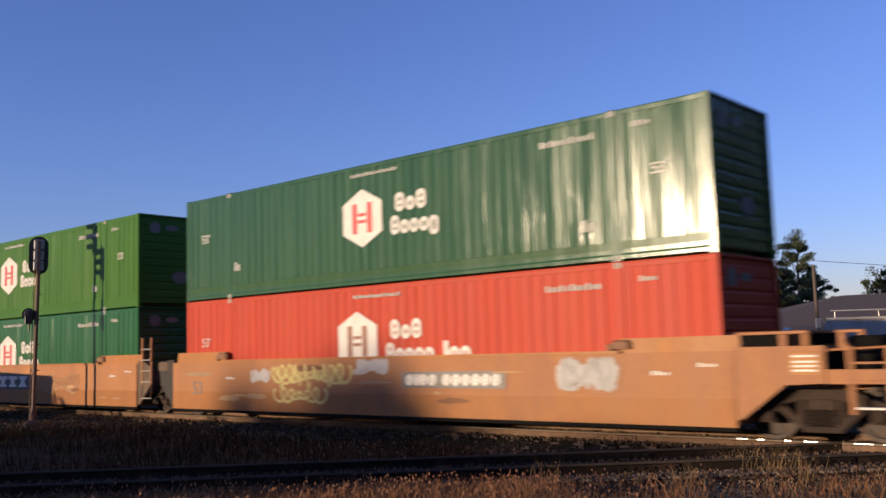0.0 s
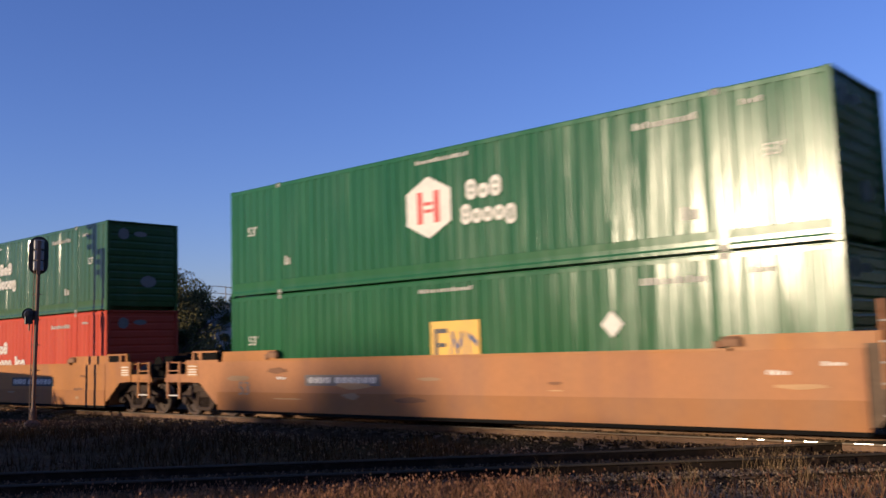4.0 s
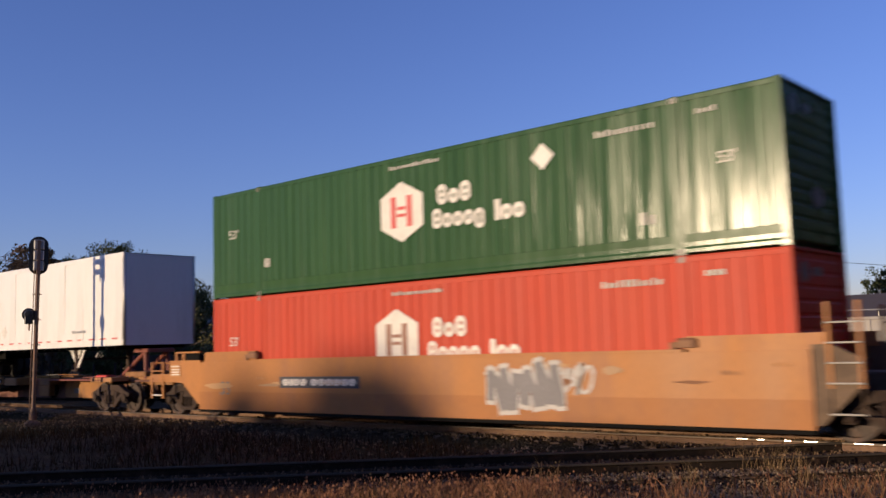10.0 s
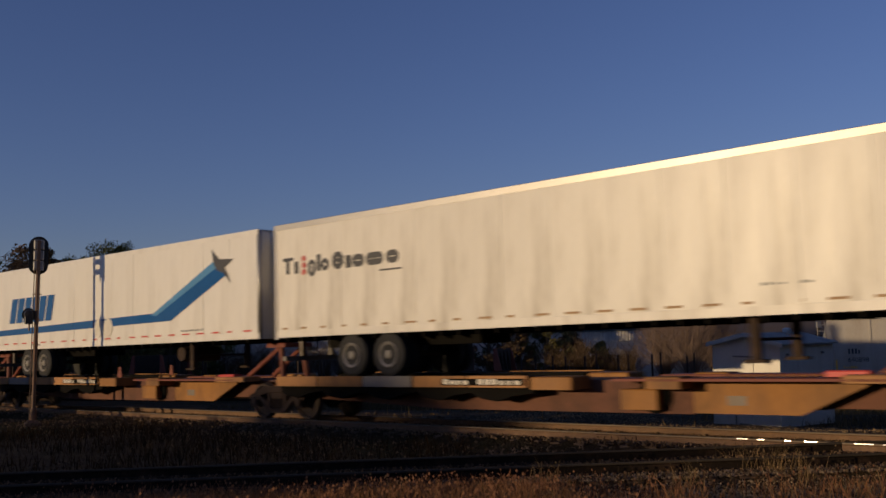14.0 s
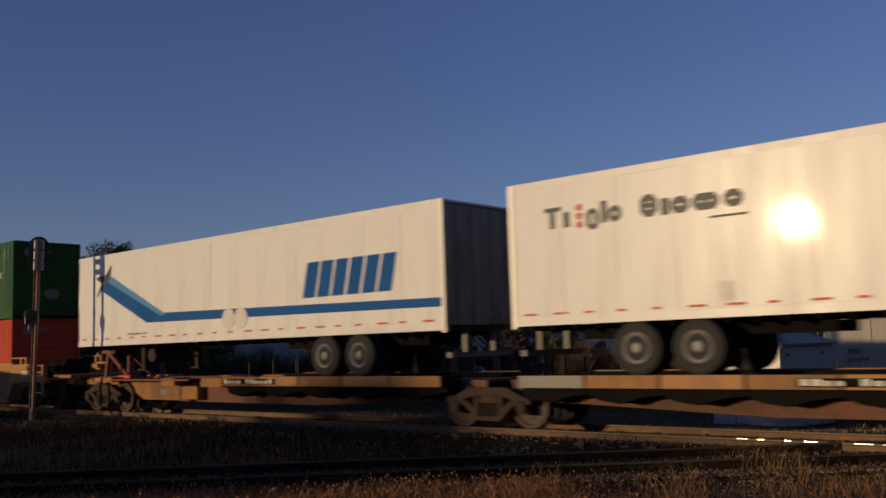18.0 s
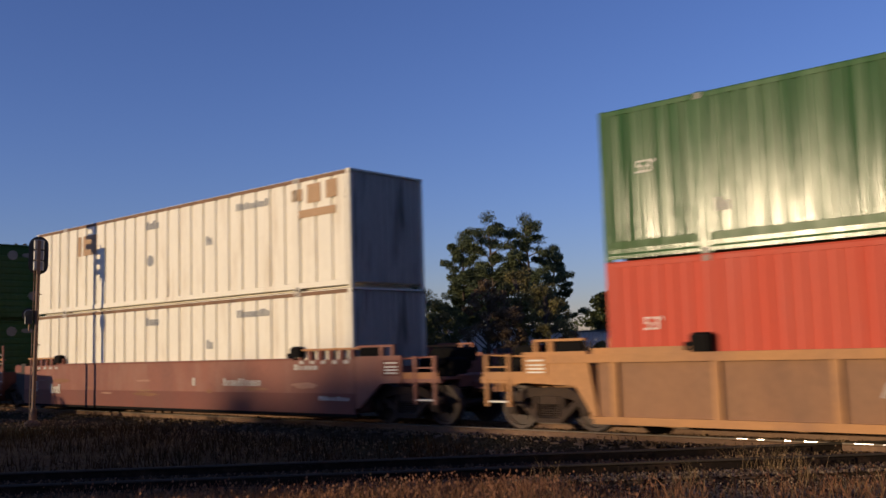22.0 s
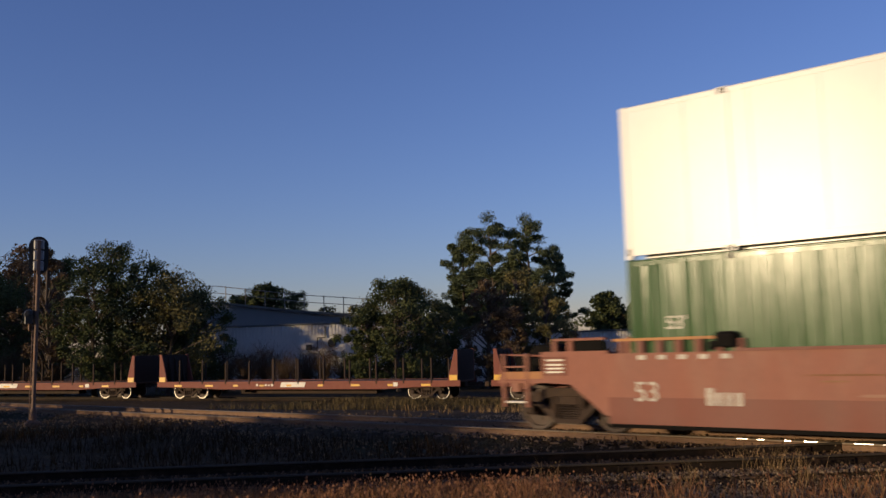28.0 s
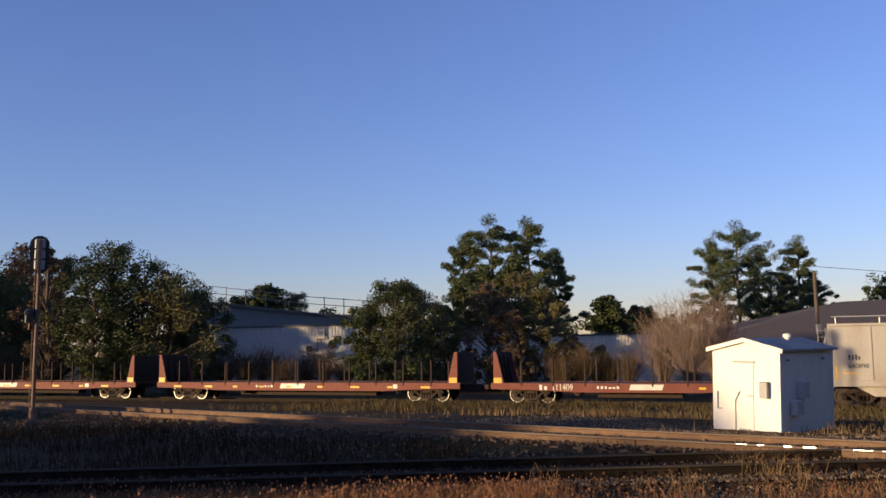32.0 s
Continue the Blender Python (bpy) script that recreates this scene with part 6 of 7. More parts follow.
def flatcar(d, length, label, number="", stakes=11, seed=1):
    """A bulkhead flatcar; x = 0 is its rear end, and it runs to x = length."""
    rnd = random.Random(seed)
    c = thing("bulkhead_flatcar", label, "railcar", "parked flatcars", far_pose(d))
    g = Geo()
    g.box(0.2, length - 0.2, -1.35, 1.35, 1.0, 1.1, 0.01)
    part("deck", g, TIE, c, "worn timber deck")
    for sgn in (-1, 1):
        g = Geo()
        a, b = sorted((sgn * 1.3, sgn * 1.4))
        g.prism([(0.1, 0.78), (3.2, 0.72), (5.0, 0.62), (length - 5.0, 0.62), (length - 3.2, 0.72), (length - 0.1, 0.78), (length - 0.1, 1.12), (0.1, 1.12)], a, b)
        part("side_sill", g, FLATRED, c, "oxide-red side sill")
        for k in range(stakes):
            x = 1.9 + k * (length - 3.8) / (stakes - 1)
            g = Geo()
            g.box(x - 0.045, x + 0.045, min(sgn * 1.3, sgn * 1.42), max(sgn * 1.3, sgn * 1.42), 0.95, 2.42 + rnd.uniform(-0.1, 0.1), 0.01)
            part("stake", g, IRON, c, "dark steel stake")
    for x, d_ in ((0.25, 1), (length - 0.25, -1)):
        g = Geo()
        a, b = sorted((x, x + d_ * 0.16))
        g.box(a, b, -1.33, 1.33, 1.1, 2.88, 0.02)
        for y in (-0.65, 0, 0.65):
            pts = [(x, 1.1), (x + d_ * 0.5, 1.1), (x + d_ * 0.18, 2.8), (x, 2.8)]
            g.prism(pts if d_ > 0 else pts[::-1], y - 0.05, y + 0.05)
        part("bulkhead_face", g, BULKHEAD, c, "dark timber bulkhead face")
        for y in (-1.34, 1.34):
            g = Geo()
            pts = [(x, 1.1), (x + d_ * 0.62, 1.1), (x + d_ * 0.18, 2.9), (x, 2.9)]
            g.prism(pts if d_ > 0 else pts[::-1], y - 0.05, y + 0.05)
            part("bulkhead_brace", g, FLATRED, c, "tall oxide-red tapered end brace")
        g = Geo()
        a, b = sorted((x + d_ * 0.02, x + d_ * 0.5))
        g.box(a, b, -1.43, -1.4, 1.12, 1.42)
        part("yellow_panel", g, MARKYELLOW, c)
        g = Geo()
        coupler(g, x - d_ * 0.1, -d_)
        g.box(min(x, x + d_ * 3), max(x, x + d_ * 3), -0.3, 0.3, 0.7, 1.0)
        part("draft_gear", g, IRON, c)
        truck(x + d_ * 2.1, c, False)
    g = Geo()
    y = -1.405
    for k in range(9):
        x = 1.5 + k * length / 10 + rnd.uniform(-0.3, 0.3)
        if number and x < 10:
            continue
        g.box(x, x + rnd.choice((0.35, 0.6)), y - 0.004, y + 0.004, 0.8, 0.92)
    tagged(part("reflector", g, MARKYELLOW, c, "yellow reflectors"), kind="stuff")
    g = Geo()
    e = 7.95 if number else length * 0.44
    g.prism([(e, 0.76), (e + 1.75, 0.76), (e + 1.85, 1.06), (e + 0.1, 1.06)], y - 0.003, y + 0.004)
    blocks(g, e - 1.75, e - 0.45, 0.82, 0.96, y, 6, seed + 1)
    blocks(g, length * 0.8, length * 0.8 + 0.5, 0.78, 1.02, y, 1, seed + 2)
    tagged(part("stencil", g, MARKWHITE, c), kind="stuff")
    if number:
        g = Geo()
        blocks(g, 2.95, 3.5, 0.74, 1.04, y, 2, 3)
        tagged(part("stencil", g, MARKWHITE, c), kind="stuff")
        tagged(lettering("car_number", number, 0.5, 3.65, y, 0.73, MARKWHITE, c, 0.82), kind="stuff")
    g = Geo()
    g.box(6, length - 6, -0.35, 0.35, 0.3, 1.0)
    g.lathe([(0.02, -0.6), (0.2, -0.55), (0.2, 0.3), (0.02, 0.35)], 12, "y", (length * 0.3, -0.4, 0.6))
    part("centre_sill", g, IRON, c)
    return c


flatcar(4.33, 21.8, "oxide-red bulkhead flatcar with tall stakes, empty", seed=2)
flatcar(27.84, 16.6, "oxide-red bulkhead flatcar with a painted number, empty", "111409", 8, seed=3)
flatcar(-19.57, 22.3, "oxide-red bulkhead flatcar behind the signal, empty", seed=4)

HOP = far_pose(45.1)
hop = thing("covered_hopper", "dusty grey covered hopper car on the siding", "railcar", m=HOP)
g = Geo()
g.box(0.9, 15.5, -1.5, 1.5, 1.15, 4.0, 0.06)
part("body", g, HOPPER, hop)
for k in range(6):
    g = Geo()
    g.box(2.6 + k * 2.3, 2.68 + k * 2.3, -1.54, -1.5, 1.2, 3.95)
    part("side_post", g, HOPPER, hop)
g = Geo()
g.box(0.7, 15.7, -1.56, 1.56, 3.98, 4.1, 0.02)
g.box(0.4, 15.9, -1.55, -1.45, 1.0, 1.3, 0.02)
part("side_rail", g, HOPPER, hop)
g = Geo()
for k in range(8):
    g.tube([(1.1 + k * 2, -1.2, 4.1), (1.1 + k * 2, -1.2, 4.42)], 0.03, 6)
g.box(0.9, 15.6, -1.5, -0.9, 4.42, 4.47)
part("roof_walk", g, ALU, hop)
for k in range(3):
    g = Geo()
    x = 3.2 + k * 4.4
    g.prism([(x - 0.5, 0.5), (x + 0.5, 0.5), (x + 1.7, 1.2), (x - 1.7, 1.2)], -1.2, 1.2)
    part("discharge_bay", g, HOPPER, hop)
g = Geo()
pts = [(0.0, 1.0), (0.95, 1.0), (0.95, 3.98), (0.7, 3.98), (0.0, 1.3)]
g.prism(pts, -1.5, -1.42)
g.box(0.0, 0.9, -1.45, 1.45, 0.95, 1.1)
part("end_sheet", g, HOPPER, hop)
g = Geo()
for x in (0.25, 0.6):
    g.tube([(x, -1.54, 1.0), (x, -1.54, 3.9)], 0.02, 6)
for k in range(9):
    g.tube([(0.25, -1.54, 1.2 + k * 0.32), (0.6, -1.54, 1.2 + k * 0.32)], 0.014, 6)
part("ladder", g, HOPPER, hop)
g = Geo()
blocks(g, 1.6, 2.2, 2.3, 2.55, -1.51, 4, 7)
tagged(part("stencil", g, MARKDARK, hop), kind="stuff")
lettering("car_number", "640898", 0.32, 1.56, -1.51, 1.9, MARKDARK, hop)
g = Geo()
blocks(g, 1.35, 2.0, 1.6, 1.7, -1.51, 6, 8)
blocks(g, 1.0, 1.15, 1.25, 2.0, -1.51, 1, 8)
tagged(part("stencil", g, MARKYELLOW, hop), kind="stuff")
truck(2.2, hop, False, "wheelset")
truck(14.0, hop, False, "wheelset")


# ---- buildings ----
for x0, x1, top, yb in ((-20.3, -4.0, 4.3, 84.0), (-4.0, 9.3, 3.75, 85.5), (9.3, 34.0, 3.3, 84.5)):
    ware = thing("warehouse", "low white clad warehouse wing behind the siding", "building", "warehouse wings", pose(x0, yb, -1.45 + fall((x0 + x1) / 2, yb)))
    wl, h = x1 - x0, top + 1.45
    g = corrugated(0, wl, 0, h - 1.1, 0.0, 2.4, 2.37, 0.01, 0.012, -1)
    part("wall", g, WALLWHITE, ware, "dirty white panelled wall")
    g = corrugated(0, wl, h - 1.1, h - 0.15, -0.06, 0.3, 0.18, 0.03, 0.05, -1)
    part("parapet", g, WALLWHITE, ware, "ribbed upper band")
    g = Geo()
    g.box(-0.05, wl + 0.05, -0.16, 0.1, h - 0.15, h, 0.02)
    part("coping", g, ROOFGREY, ware)
    g = Geo()
    g.box(0, wl, 0.1, 9, h - 0.3, h - 0.18)
    part("roof", g, ROOFGREY, ware)
    for xa in (0.0, wl - 0.2):
        g = Geo()
        g.box(xa, xa + 0.2, 0.06, 9, 0, h - 0.3)
        part("wall", g, WALLWHITE, ware)
    if x0 < -10:
        g = Geo()
        g.tube([(8.4, -0.14, h - 2.2), (9.1, -0.14, h - 2.2), (9.1, -0.14, h - 1.3), (9.8, -0.14, h - 1.3), (9.8, -0.14, h - 0.3)], 0.06, 6)
        g.box(8.1, 8.6, -0.3, 0, h - 2.4, h - 1.9)
        part("wall_fixture", g, BLACK, ware, "dark cable box and conduit")
        g = Geo()
        g.lathe([(0.3, -0.2), (0.4, -0.14), (0.3, -0.08)], 12, "y", (10.4, 0, h - 1.8))
        part("hose_coil", g, BLACK, ware)

upper = thing("upper_hall", "grey-roofed hall rising behind the white warehouse", "building", m=pose(0, 95, -1.4 + fall(-12, 95)))
g = Geo()
g.prism([(-27, 0), (2, 0), (2, 5.6), (-14, 7.1), (-23, 8.3), (-27, 8.3)], 0, 0.3)
part("gable_wall", g, PALEROOF, upper)
g = Geo()
g.loft([[(x, y, z) for x, z in ((-27, 8.3), (-23, 8.3), (-14, 7.1), (2, 5.6))] for y in (-0.4, 24)], False, False)
g.loft([[(x, y, z + 0.25) for x, z in ((-27, 8.3), (-23, 8.3), (-14, 7.1), (2, 5.6))] for y in (-0.4, 24)], False, False)
g.prism([(-27, 8.3), (-23, 8.3), (-14, 7.1), (2, 5.6), (2, 5.85), (-14, 7.35), (-23, 8.55), (-27, 8.55)], -0.42, -0.36)
part("roof", g, ROOFGREY, upper)
fence = thing("roof_railing", "thin steel railing along the hall's roof edge", "railing", m=pose(0, 95.4, -1.4 + fall(-12, 95)))
zf = lambda x: 8.55 if x < -23 else 8.55 - (x + 23) * 1.2 / 9 if x < -14 else 7.35 - (x + 14) * 1.5 / 16
for k in range(18):
    x = -36 + k * 2.0
    g = Geo()
    g.tube([(x, 0, zf(x)), (x, 0, zf(x) + 1.7)], 0.05, 6)
    part("post", g, GREYSTEEL, fence)
for h in (0.9, 1.6):
    g = Geo()
    g.tube([(x, 0, zf(x) + h) for x in (-36, -23, -14, -2)], 0.035, 6)
    part("rail", g, GREYSTEEL, fence)

hall = thing("dark_roofed_hall", "wide hall with a dark shingle hip roof", "building", m=pose(22.6, 76, -1.4 + fall(30, 76), 0, 0, -8))
g = Geo()
g.box(0.8, 42, 1.0, 26, 0, 4.6)
part("wall", g, WALLWHITE, hall)
g = Geo()
a, b, c_, d_ = (-3, -4, 3.7), (44, -4, 3.7), (44, 27, 4.65), (-3, 27, 4.2)
r1, r2 = (13, 13.5, 7.3), (34, 13.5, 7.8)
for q in ((a, b, r2, r1), (b, c_, r2), (c_, d_, r1, r2), (d_, a, r1), (d_, c_, b, a)):
    g.poly(q)
part("roof", g, ROOFDARK, hall, "dark brown shingle roof")
g = Geo()
g.box(-3.1, 44.1, -4.1, -4.0, 3.5, 3.72)
part("fascia", g, ROOFDARK, hall)

pole = thing("utility_pole", "weathered wooden utility pole", "pole", m=pose(28.0, 70, -1.4 + fall(28, 70)))
g = Geo()
g.tube([(0, 0, 0), (0, 0, 8.9)], 0.17, 10, 0.12)
part("shaft", g, BARK, pole)
g = Geo()
g.box(-0.2, 0.2, -0.25, -0.1, 4.2, 4.9, 0.03)
part("transformer_box", g, BOXGREY, pole)
wire = thing("overhead_wire", "thin sagging overhead wires on poles", "wire")
g = Geo()
pts = [Vector((-26, 88, 8.9)), Vector((-2, 96, 5.6)), Vector((40, 110, 7.6))]
g.tube([Vector((28, 70, 7.3)) + Vector((12 * k, 4 * k, -0.5 * math.sin(k * 1.5))) for k in (0, 0.5, 1, 1.5, 2, 3, 4)], 0.02, 5)
part("cable", g, BLACK, wire)


# ---- trees ----
def leaf_clump(g, c, r, n, size, rnd, flat=1.0, slim=0.55):
    """Small leaves scattered through a ragged clump, most of them near its skin."""
    for k in range(n):
        d = Vector((rnd.gauss(0, 1), rnd.gauss(0, 1), rnd.gauss(0, 1)))
        d = d.normalized() * r * (rnd.random() ** 0.45) * rnd.uniform(0.8, 1.15)
        p = c + Vector((d.x, d.y, d.z * flat))
        a = Vector((rnd.gauss(0, 1), rnd.gauss(0, 1), rnd.gauss(0, 0.7))).normalized() * size * rnd.uniform(0.5, 1.3)
        b = a.orthogonal().normalized() * a.length * slim * rnd.uniform(0.7, 1.3)
        m = len(g.v)
        g.v += [tuple(p - a), tuple(p + b), tuple(p + a), tuple(p - b)]
        g.f.append((m, m + 1, m + 2, m + 3))


def tree(name, x, y, h, spread, mat, label, seed, kind="broad", base=None, clumps=46, leaves=75, leaf=0.17, low=0.12):
    rnd = random.Random(seed)
    z = ground_z(x, y) - 0.1 if base is None else base
    t = thing(name, label, "tree", "trees", pose(x, y, z))
    wood, crown = Geo(), Geo()
    lean = Vector((rnd.uniform(-0.05, 0.05), rnd.uniform(-0.05, 0.05), 1))
    n = 6
    trunk = [lean * (h * 0.92 * i / n) + Vector((rnd.uniform(-0.1, 0.1), rnd.uniform(-0.1, 0.1), 0)) * (i > 0) for i in range(n + 1)]
    wood.tube(trunk, (0.016 if kind == "pine" else 0.022) * h, 8, 0.004 * h)
    if kind == "pine":
        # limbs that leave the stem at odd heights and end in several needle tufts each
        for k in range(clumps // 5):
            f = 0.34 + 0.63 * ((k + rnd.uniform(-0.45, 0.45)) / (clumps // 5))
            a = k * 2.4 + rnd.uniform(-0.5, 0.5)
            q = (f - 0.34) / 0.63
            out = spread * (0.3 + 0.6 * math.sin(math.pi * min(1, 0.22 + 0.72 * q))) * rnd.uniform(0.35, 1.15)
            root = lean * (h * f * 0.94)
            d = Vector((math.cos(a), math.sin(a), rnd.uniform(0.1, 0.5)))
            tip = root + d * out
            wood.tube([root, root + d * out * 0.5 + Vector((0, 0, 0.02 * h)), tip], 0.004 * h, 5, 0.0012 * h)
            for j in range(5):
                u = 1.05 - 0.17 * j
                side = Vector((-d.y, d.x, 0)) * rnd.uniform(-0.26, 0.26) * out * u
                c = root + d * out * u + side + Vector((0, 0, rnd.uniform(0.0, 0.04) * h))
                wood.tube([root + d * out * u * 0.7, c], 0.0015 * h, 4, 0.0006 * h)
                leaf_clump(crown, c, spread * rnd.uniform(0.1, 0.21), leaves, leaf, rnd, 0.7, 0.36)
        leaf_clump(crown, lean * (h * 0.97), spread * 0.22, leaves * 2, leaf, rnd, 0.9, 0.3)
        clumps = 0
    for k in range(clumps):
        u = rnd.random()
        f = low + (1 - low) * u
        q = (f - low) / (1 - low)
        wide = spread * (math.sin(math.pi * (0.14 + 0.8 * q)) ** 0.7) * rnd.uniform(0.3, 1.12) * (1 + 0.25 * math.sin(k * 2.3))
        a = rnd.uniform(0, 2 * math.pi)
        c = lean * (h * f * 0.97) + Vector((math.cos(a) * wide, math.sin(a) * wide, 0))
        root = lean * (h * max(0.08, f - 0.16))
        mid = (root + c) * 0.5 + Vector((0, 0, 0.05 * h * rnd.uniform(-0.3, 1)))
        wood.tube([root, mid, c], 0.006 * h, 5, 0.001 * h)
        leaf_clump(crown, c, spread * rnd.uniform(0.12, 0.3), leaves, leaf, rnd, 0.85)
    part("trunk", wood, BARK, t, "rough brown trunk and limbs")
    part("crown", crown, mat, t)
    return t


def shrub(x, y, h, spread, seed, label, stems=90, mat=TWIG, base=None):
    """A bare bush: many thin stems that fork and bend outwards."""
    rnd = random.Random(seed)
    z = ground_z(x, y) - 0.05 if base is None else base
    t = thing("bare_bush", label, "bush", "bushes", pose(x, y, z))
    g = Geo()
    for k in range(stems):
        a, w = rnd.uniform(0, 6.28), spread * rnd.random() ** 0.6
        hh = h * rnd.uniform(0.6, 1.0) * (1 - 0.35 * (w / spread) ** 2)
        p = [Vector((math.cos(a) * w * f ** 1.5 + rnd.gauss(0, 0.08), math.sin(a) * w * f ** 1.5 + rnd.gauss(0, 0.08), hh * f)) for f in (0, 0.35, 0.7, 1)]
        g.tube(p, 0.024, 4, 0.006)
        for j in range(9):
            f = rnd.uniform(0.35, 0.95)
            i = min(2, int(f * 3))
            q = p[i].lerp(p[i + 1], f * 3 - i)
            d = Vector((rnd.gauss(0, 0.6), rnd.gauss(0, 0.6), rnd.uniform(0.4, 1.3)))
            g.tube([q, q + d * 0.5 + Vector((rnd.gauss(0, 0.05), rnd.gauss(0, 0.05), 0)), q + d], 0.009, 3, 0.003)
    tagged(part("twig_mass", g, mat, t), kind="stuff")
    return t


def at(bearing, depth):
    """A place at that depth before the tripod; the bearing runs from 0 at the left to 1568, 784 straight ahead."""
    return (bearing - 784) / 1654 * depth, depth


BT = "leafy dark green tree behind the parked flatcars"
for px, D, h, sp, mt, sd, lab in (
        (205, 70, 11.6, 3.9, LEAF, 1, BT), (300, 70, 9.3, 3.9, LEAFOLIVE, 2, "rounded olive-green tree beside the siding"), (255, 71, 10.4, 3.3, LEAF, 10, BT),
        (172, 69, 10.4, 2.7, LEAF, 3, BT), (30, 81, 9.8, 3.8, LEAF, 4, BT), (-60, 78, 9.8, 4.2, LEAF, 5, BT), (332, 81, 8.2, 1.8, LEAF, 13, BT),
        (350, 73, 8.2, 3.0, LEAF, 6, BT), (705, 70, 8.6, 2.9, LEAF, 7, "ragged green tree before the white wall"), (735, 74, 8.4, 2.6, LEAFOLIVE, 12, "ragged olive tree before the white wall"),
        (655, 70, 6.4, 2.2, LEAF, 8, "small green tree before the white wall"), (790, 78, 7.2, 2.6, LEAF, 9, BT), (470, 135, 13.2, 3.6, LEAF, 44, "dark tree rising above the hall"), (520, 138, 12.4, 3.0, LEAF, 46, "dark tree rising above the hall"),
        (45, 88, 12.9, 3.4, LEAFRUST, 58, "airy rust-brown tree behind the siding"), (112, 90, 12.8, 3.2, LEAF, 59, BT), (-60, 80, 13.5, 3.6, LEAF, 60, BT)):
    x, y = at(px, D)
    tree("broadleaf_tree", x, y, h, sp, mt, lab, sd, clumps=100, leaves=170, leaf=0.095)
for px, D, h, sp, mt, sd, lab in (
        (92, 72, 11.8, 2.0, LEAFRUST, 21, "thin tree with rust-brown leaves"), (85, 83, 9.2, 2.6, LEAFRUST, 22, "reddish-brown leaning autumn tree"),
        (862, 74, 8.8, 2.2, LEAFRUST, 23, "brown vine-covered ragged tree"), (965, 74, 8.2, 2.1, LEAFOLIVE, 24, "olive vine-covered ragged tree"), (918, 76, 9.6, 2.3, LEAFOLIVE, 30, "tall olive vine-covered ragged tree"), (905, 73, 6.4, 1.6, LEAFRUST, 31, "brown vine-covered ragged tree"),
        (1010, 76, 4.4, 1.5, LEAFRUST, 25, "low brown bush at the wall"), (1060, 76, 3.6, 1.2, LEAFOLIVE, 26, "low olive bush at the wall")):
    x, y = at(px, D)
    tree("small_tree", x, y, h, sp, mt, lab, sd, clumps=80, leaves=170, leaf=0.09, low=0.04)
PT = "tall pine with tufted dark needles"
for px, D, h, sp, sd in ((884, 88, 15.9, 3.7, 31), (948, 87, 15.6, 3.6, 32), (822, 90, 14.4, 3.4, 33), (985, 92, 13.2, 2.9, 34), (852, 95, 12.0, 3.2, 38), (915, 96, 12.6, 3.4, 43),
                         (1310, 108, 18.0, 4.6, 35), (1350, 112, 15.6, 3.6, 36), (1268, 112, 16.4, 3.8, 39), (1412, 108, 16.2, 3.5, 37), (1445, 112, 12.0, 3.2, 40), (1390, 116, 12.5, 3.4, 41)):
    x, y = at(px, D)
    tree("pine_tree", x, y, h, sp, NEEDLE, PT, sd, "pine", clumps=125, leaves=210, leaf=0.13)
for px, D, h, sp, mt, sd in ((1045, 130, 7.5, 3.5, LEAF, 42), (1130, 128, 8.0, 3.5, LEAFRUST, 43), 
                             (430, 140, 9.5, 5.0, LEAF, 45), (590, 140, 10.0, 5.0, LEAFOLIVE, 47), (650, 130, 10.0, 4.5, LEAFOLIVE, 48),
                             (740, 130, 8.5, 4.5, LEAFOLIVE, 49), (-20, 120, 17.0, 6, LEAF, 50), (62, 125, 18.5, 5, LEAFRUST, 51), (1200, 120, 8.5, 4, LEAFRUST, 52),
                             (1380, 125, 9.5, 5, LEAF, 53), (1548, 130, 14.0, 4, LEAF, 54), (1590, 128, 12, 4, LEAF, 55), (1480, 130, 8.5, 4, LEAF, 56), (0, 96, 11, 5, LEAF, 57)):
    x, y = at(px, D)
    tree("distant_tree", x, y, h, sp, mt, "distant tree above the rooftops", sd, clumps=44, leaves=70, leaf=0.26, base=-1.8 + fall(x, y))
for px, D, h, sp, sd in ((1218, 62, 7.6, 3.4, 61), (1172, 66, 7.0, 2.4, 62), (1265, 66, 7.6, 2.6, 63)):
    x, y = at(px, D)
    shrub(x, y, h, sp, sd, "tall bare bush with grey-brown twigs", 150)
for px, D, h, sp, sd in ((1080, 122, 10.6, 2.6, 41), (1135, 126, 9.4, 2.6, 42), (472, 133, 13.4, 3.2, 44), (430, 134, 12.0, 2.8, 45)):
    x, y = at(px, D)
    tree("distant_tree", x, y, h, sp, LEAF, "rounded dark tree beyond the wall", sd, clumps=110, leaves=80, leaf=0.22, low=0.5, base=-1.8 + fall(x, y))
BRUSH = leaf_material("brown_brush", (0.06, 0.04, 0.023), (0.15, 0.095, 0.055), 0.9)
for k, (px, D) in enumerate(((435, 72), (470, 73), (505, 72), (540, 74), (575, 73), (610, 74), (400, 73), (1030, 72), (1075, 73), (1110, 72), (20, 75), (985, 72))):
    x, y = at(px, D)
    shrub(x, y, 3.4 + 0.5 * math.sin(k * 2.1), 1.6, 90 + k, "waist-high red-brown brush behind the siding", 70, BRUSH)
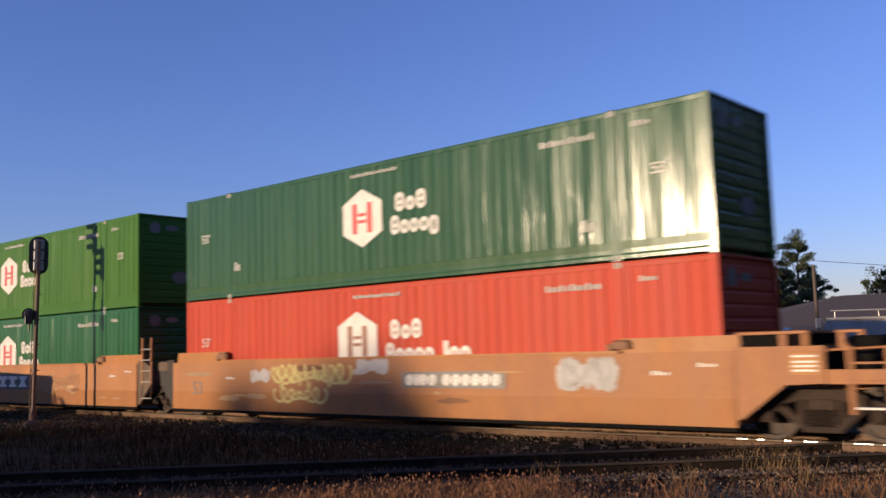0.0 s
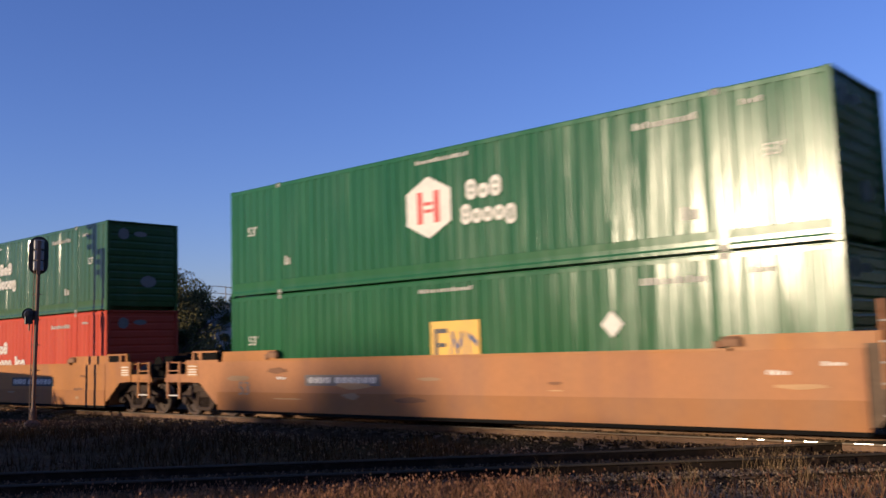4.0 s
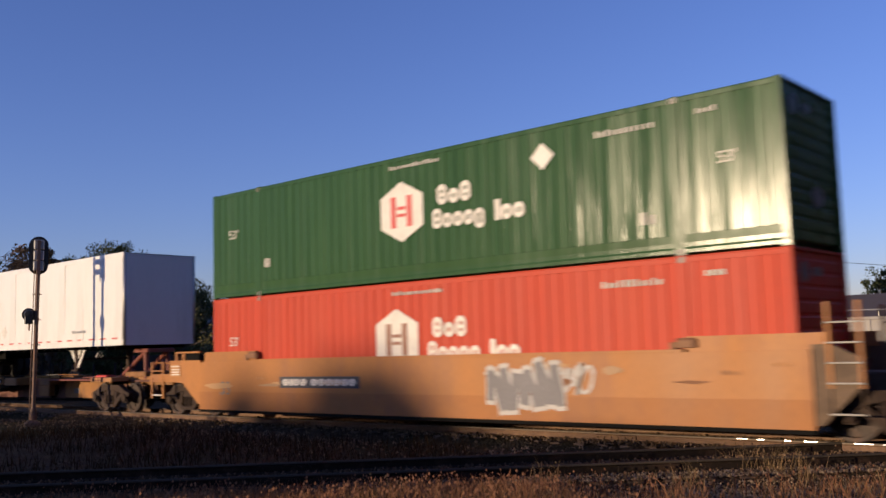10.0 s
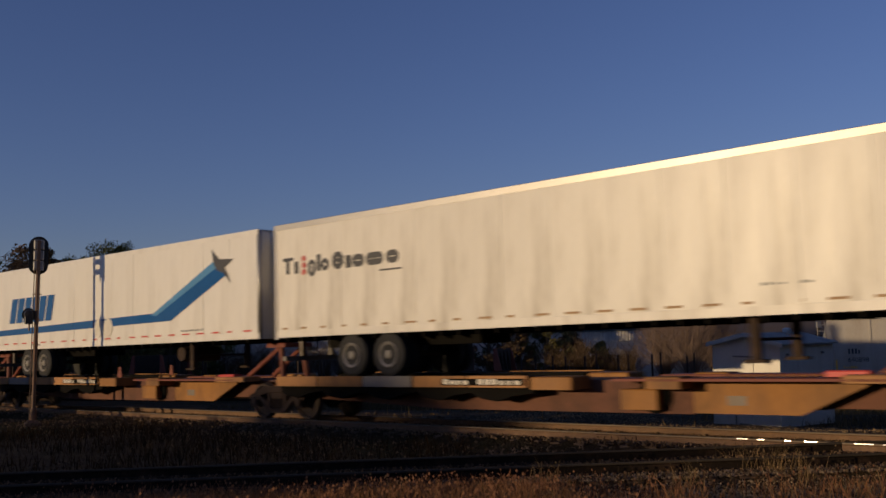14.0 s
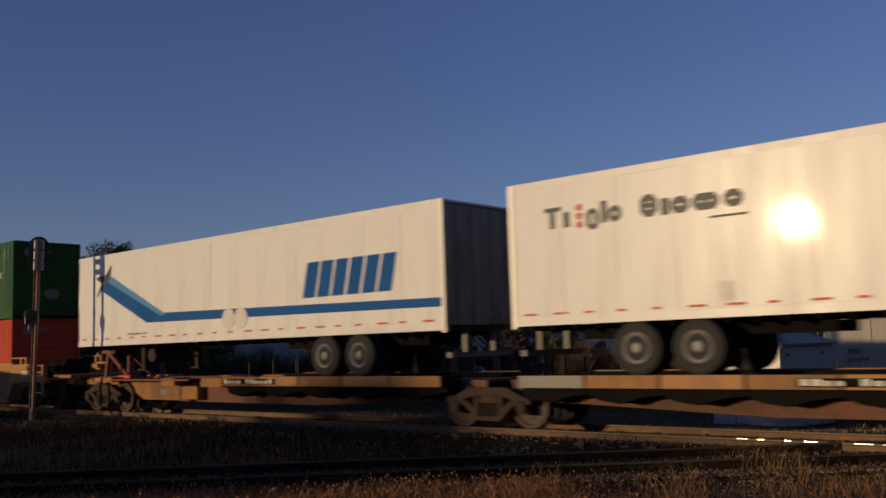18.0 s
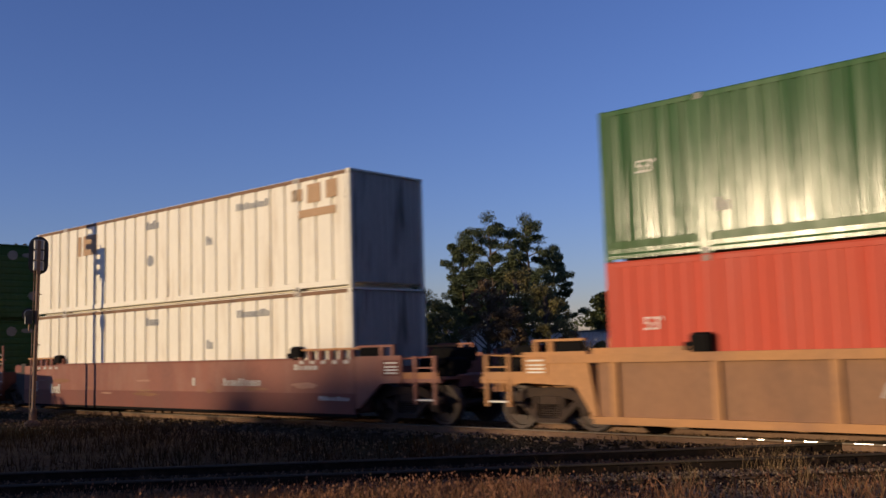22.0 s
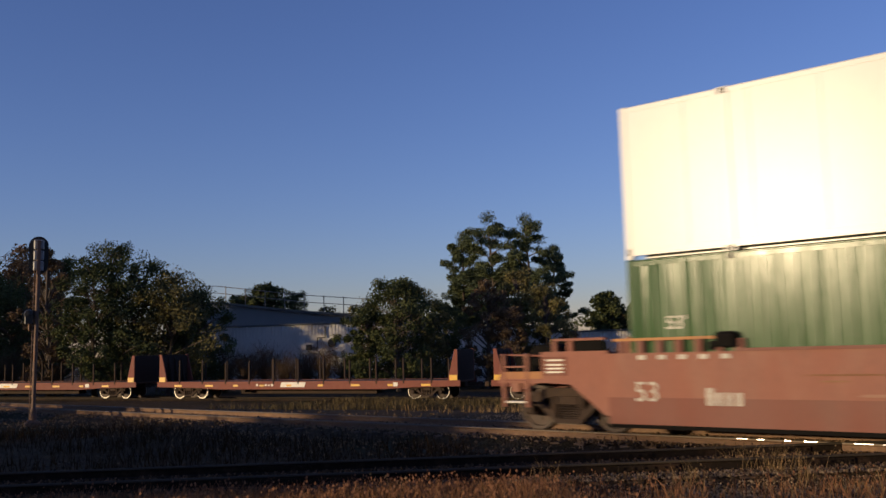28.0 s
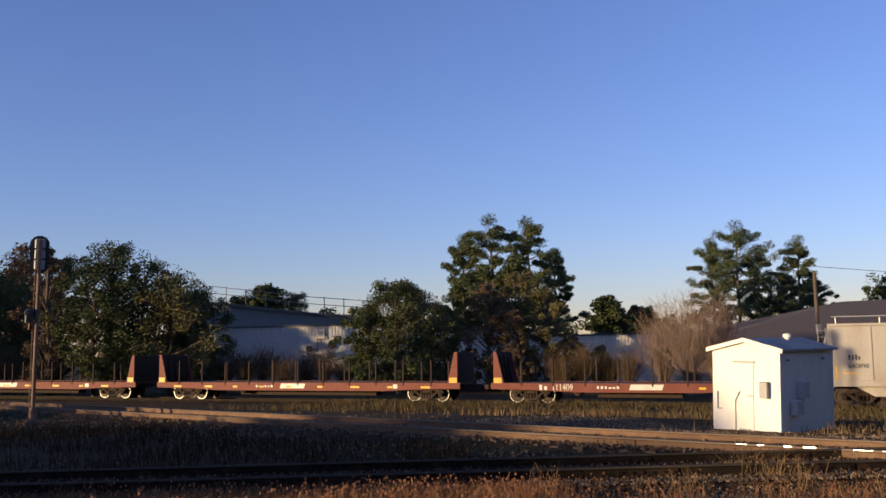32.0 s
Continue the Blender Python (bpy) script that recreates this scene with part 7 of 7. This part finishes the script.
# shade trees out of view, added towards the sun to cast soft shadows on the train
for k, (x, y, h, sp) in enumerate(((-136.32, -43.91, 18.3, 0.8), (-136.5, -45.7, 17.9, 1.5), (-134.96, -46.47, 18.1, 1.5), (-133.51, -47.06, 18.6, 1.5), (-134.81, -48.88, 18.9, 1.6), (-131.6, -48.5, 18.2, 1.2))):
    tree("shade_tree", x, y, h, sp, LEAF, "unseen tall dense tree added to shade the track", 70 + k, clumps=150, leaves=150, leaf=0.28, low=0.42)
# An added box out of view, sized to throw the crisp shadow at left.
relay = thing("unseen_shadow_box", "unseen grey box added to cast the crisp shadow at left", "cabinet", m=pose(-18.73, 28.9, -0.25, 0, 0, -62.1))
g = Geo()
g.box(-4.2, 0, -0.4, 0.4, 0.1, 2.0, 0.03)
part("body", g, BOXGREY, relay)
for k in range(3):
    g = Geo()
    g.box(-4.1 + k * 1.38, -2.8 + k * 1.38, -0.43, -0.4, 0.2, 1.9, 0.01)
    part("door", g, BOXGREY, relay)
g = Geo()
g.box(-4.3, 0.1, -0.5, 0.5, 2.0, 2.06, 0.02)
part("lid", g, GREYSTEEL, relay)
g = Geo()
g.box(-4.1, -0.1, -0.35, 0.35, -0.1, 0.1)
part("plinth", g, STONE, relay)
# A plain box added far off to fill the shade between the tree shadows.
sun_block = thing("unseen_shade_block", "unseen dark block added to shade the main track", "building", m=pose(-134.8, -46.7, -0.2, 0, 0, -62))
g = Geo()
g.box(-3.6, 3.7, -6, 0, -0.3, 16.95)
part("wall", g, ROOFDARK, sun_block)
g = Geo()
g.box(-3.7, 3.8, -6.1, 0.1, 16.95, 17.2)
part("roof", g, ROOFGREY, sun_block)
# Unseen trees added to the left to keep the warehouse's left part in shade.
for k in range(5):
    tree("shade_tree", -59.8 - k * 3.4, 63.8 + k * 6.4, 14.5 + (k * 37 % 3), 4.0, LEAF, "unseen dense tree added to shade the warehouse wall", 170 + k, clumps=130, leaves=140, leaf=0.36, low=0.06)
tree("shade_tree", -58.9, 62.0, 13.6, 2.8, LEAF, "unseen dense tree added to shade the warehouse wall", 177, clumps=130, leaves=140, leaf=0.36, low=0.06)
# An added bank of leaves out of view that shades the ground at left.
rnd = random.Random(88)
g = Geo()
for k in range(9000):
    u = rnd.random()
    p = DV * (-48 + 29.5 * u) + NV * rnd.uniform(-0.4, 0.9)
    top = 1.65 + 0.6 * (1 - smooth(0.4, 0.5, u)) + 0.1 * math.sin(u * 40) + 0.1 * math.sin(u * 97)
    a = Vector((rnd.gauss(0, 1), rnd.gauss(0, 1), rnd.gauss(0, 1))).normalized() * rnd.uniform(0.05, 0.14)
    p.z = -0.3 + (top + 0.3) * rnd.random() ** 0.8
    b = a.orthogonal().normalized() * a.length * 0.7
    m = len(g.v)
    g.v += [tuple(p - a), tuple(p + b), tuple(p + a), tuple(p - b)]
    g.f.append((m, m + 1, m + 2, m + 3))
tagged(part("hedge", g, LEAF), "unseen ragged leaf bank added to shade the ground at left", "hedge", kind="stuff")
# an unseen ring of leaves, added to the right and behind to dim the sky light
rnd = random.Random(77)
g = Geo()
for k in range(15000):
    az = radians(rnd.uniform(36, 224))
    if abs(math.degrees(az) - 132.6) < 5 or abs(math.degrees(az) - 83.7) < 3:
        continue
    R = rnd.uniform(50, 60)
    h = (17 + 4 * math.sin(az * 11) + 2 * math.sin(az * 29)) * rnd.random() ** 0.7
    p = Vector((R * math.sin(az), R * math.cos(az), h - 0.5))
    a = Vector((rnd.gauss(0, 1), rnd.gauss(0, 1), rnd.gauss(0, 1))).normalized() * rnd.uniform(0.6, 1.3)
    b = a.orthogonal().normalized() * a.length * 0.8
    m = len(g.v)
    g.v += [tuple(p - a), tuple(p + b), tuple(p + a), tuple(p - b)]
    g.f.append((m, m + 1, m + 2, m + 3))
tagged(part("unseen_leaf_ring", g, LEAF), "unseen ring of leaves added to cut the sky light", "trees", kind="stuff")
# Plain boxes added out of view; their heights set where the shadow ends.
sun_screen = thing("yard_shade_boxes", "unseen dark boxes added to shade the ground and track", "building", m=pose(-67.3, -21.8, -0.3))
g = Geo()
g.box(-9, 0, 0, 7.6, -0.2, 8.55)
part("wall", g, ROOFDARK, sun_screen)
g = Geo()
g.box(-9.3, 0.3, 2.55, 7.9, 8.55, 8.72)
part("roof", g, ROOFGREY, sun_screen)
g = Geo()
g.box(-9.2, 0.2, -1.1, 2.5, -0.2, 9.2)
part("loft", g, ROOFDARK, sun_screen)


def motions():
    """The whole train rolls by at a steady speed, to the clip's end."""
    for ob, s, z in MOVERS:
        walk(ob, [(t, on_track(s + run(t), z)) for t in range(0, 33)])
    ticks = [k / 15 for k in range(0, 481)]
    for ob, x in WHEELS:
        walk(ob, [(t, pose(x, 0, WHEEL_R, 0, math.degrees(run(t) / WHEEL_R), 0)) for t in ticks])


motions()
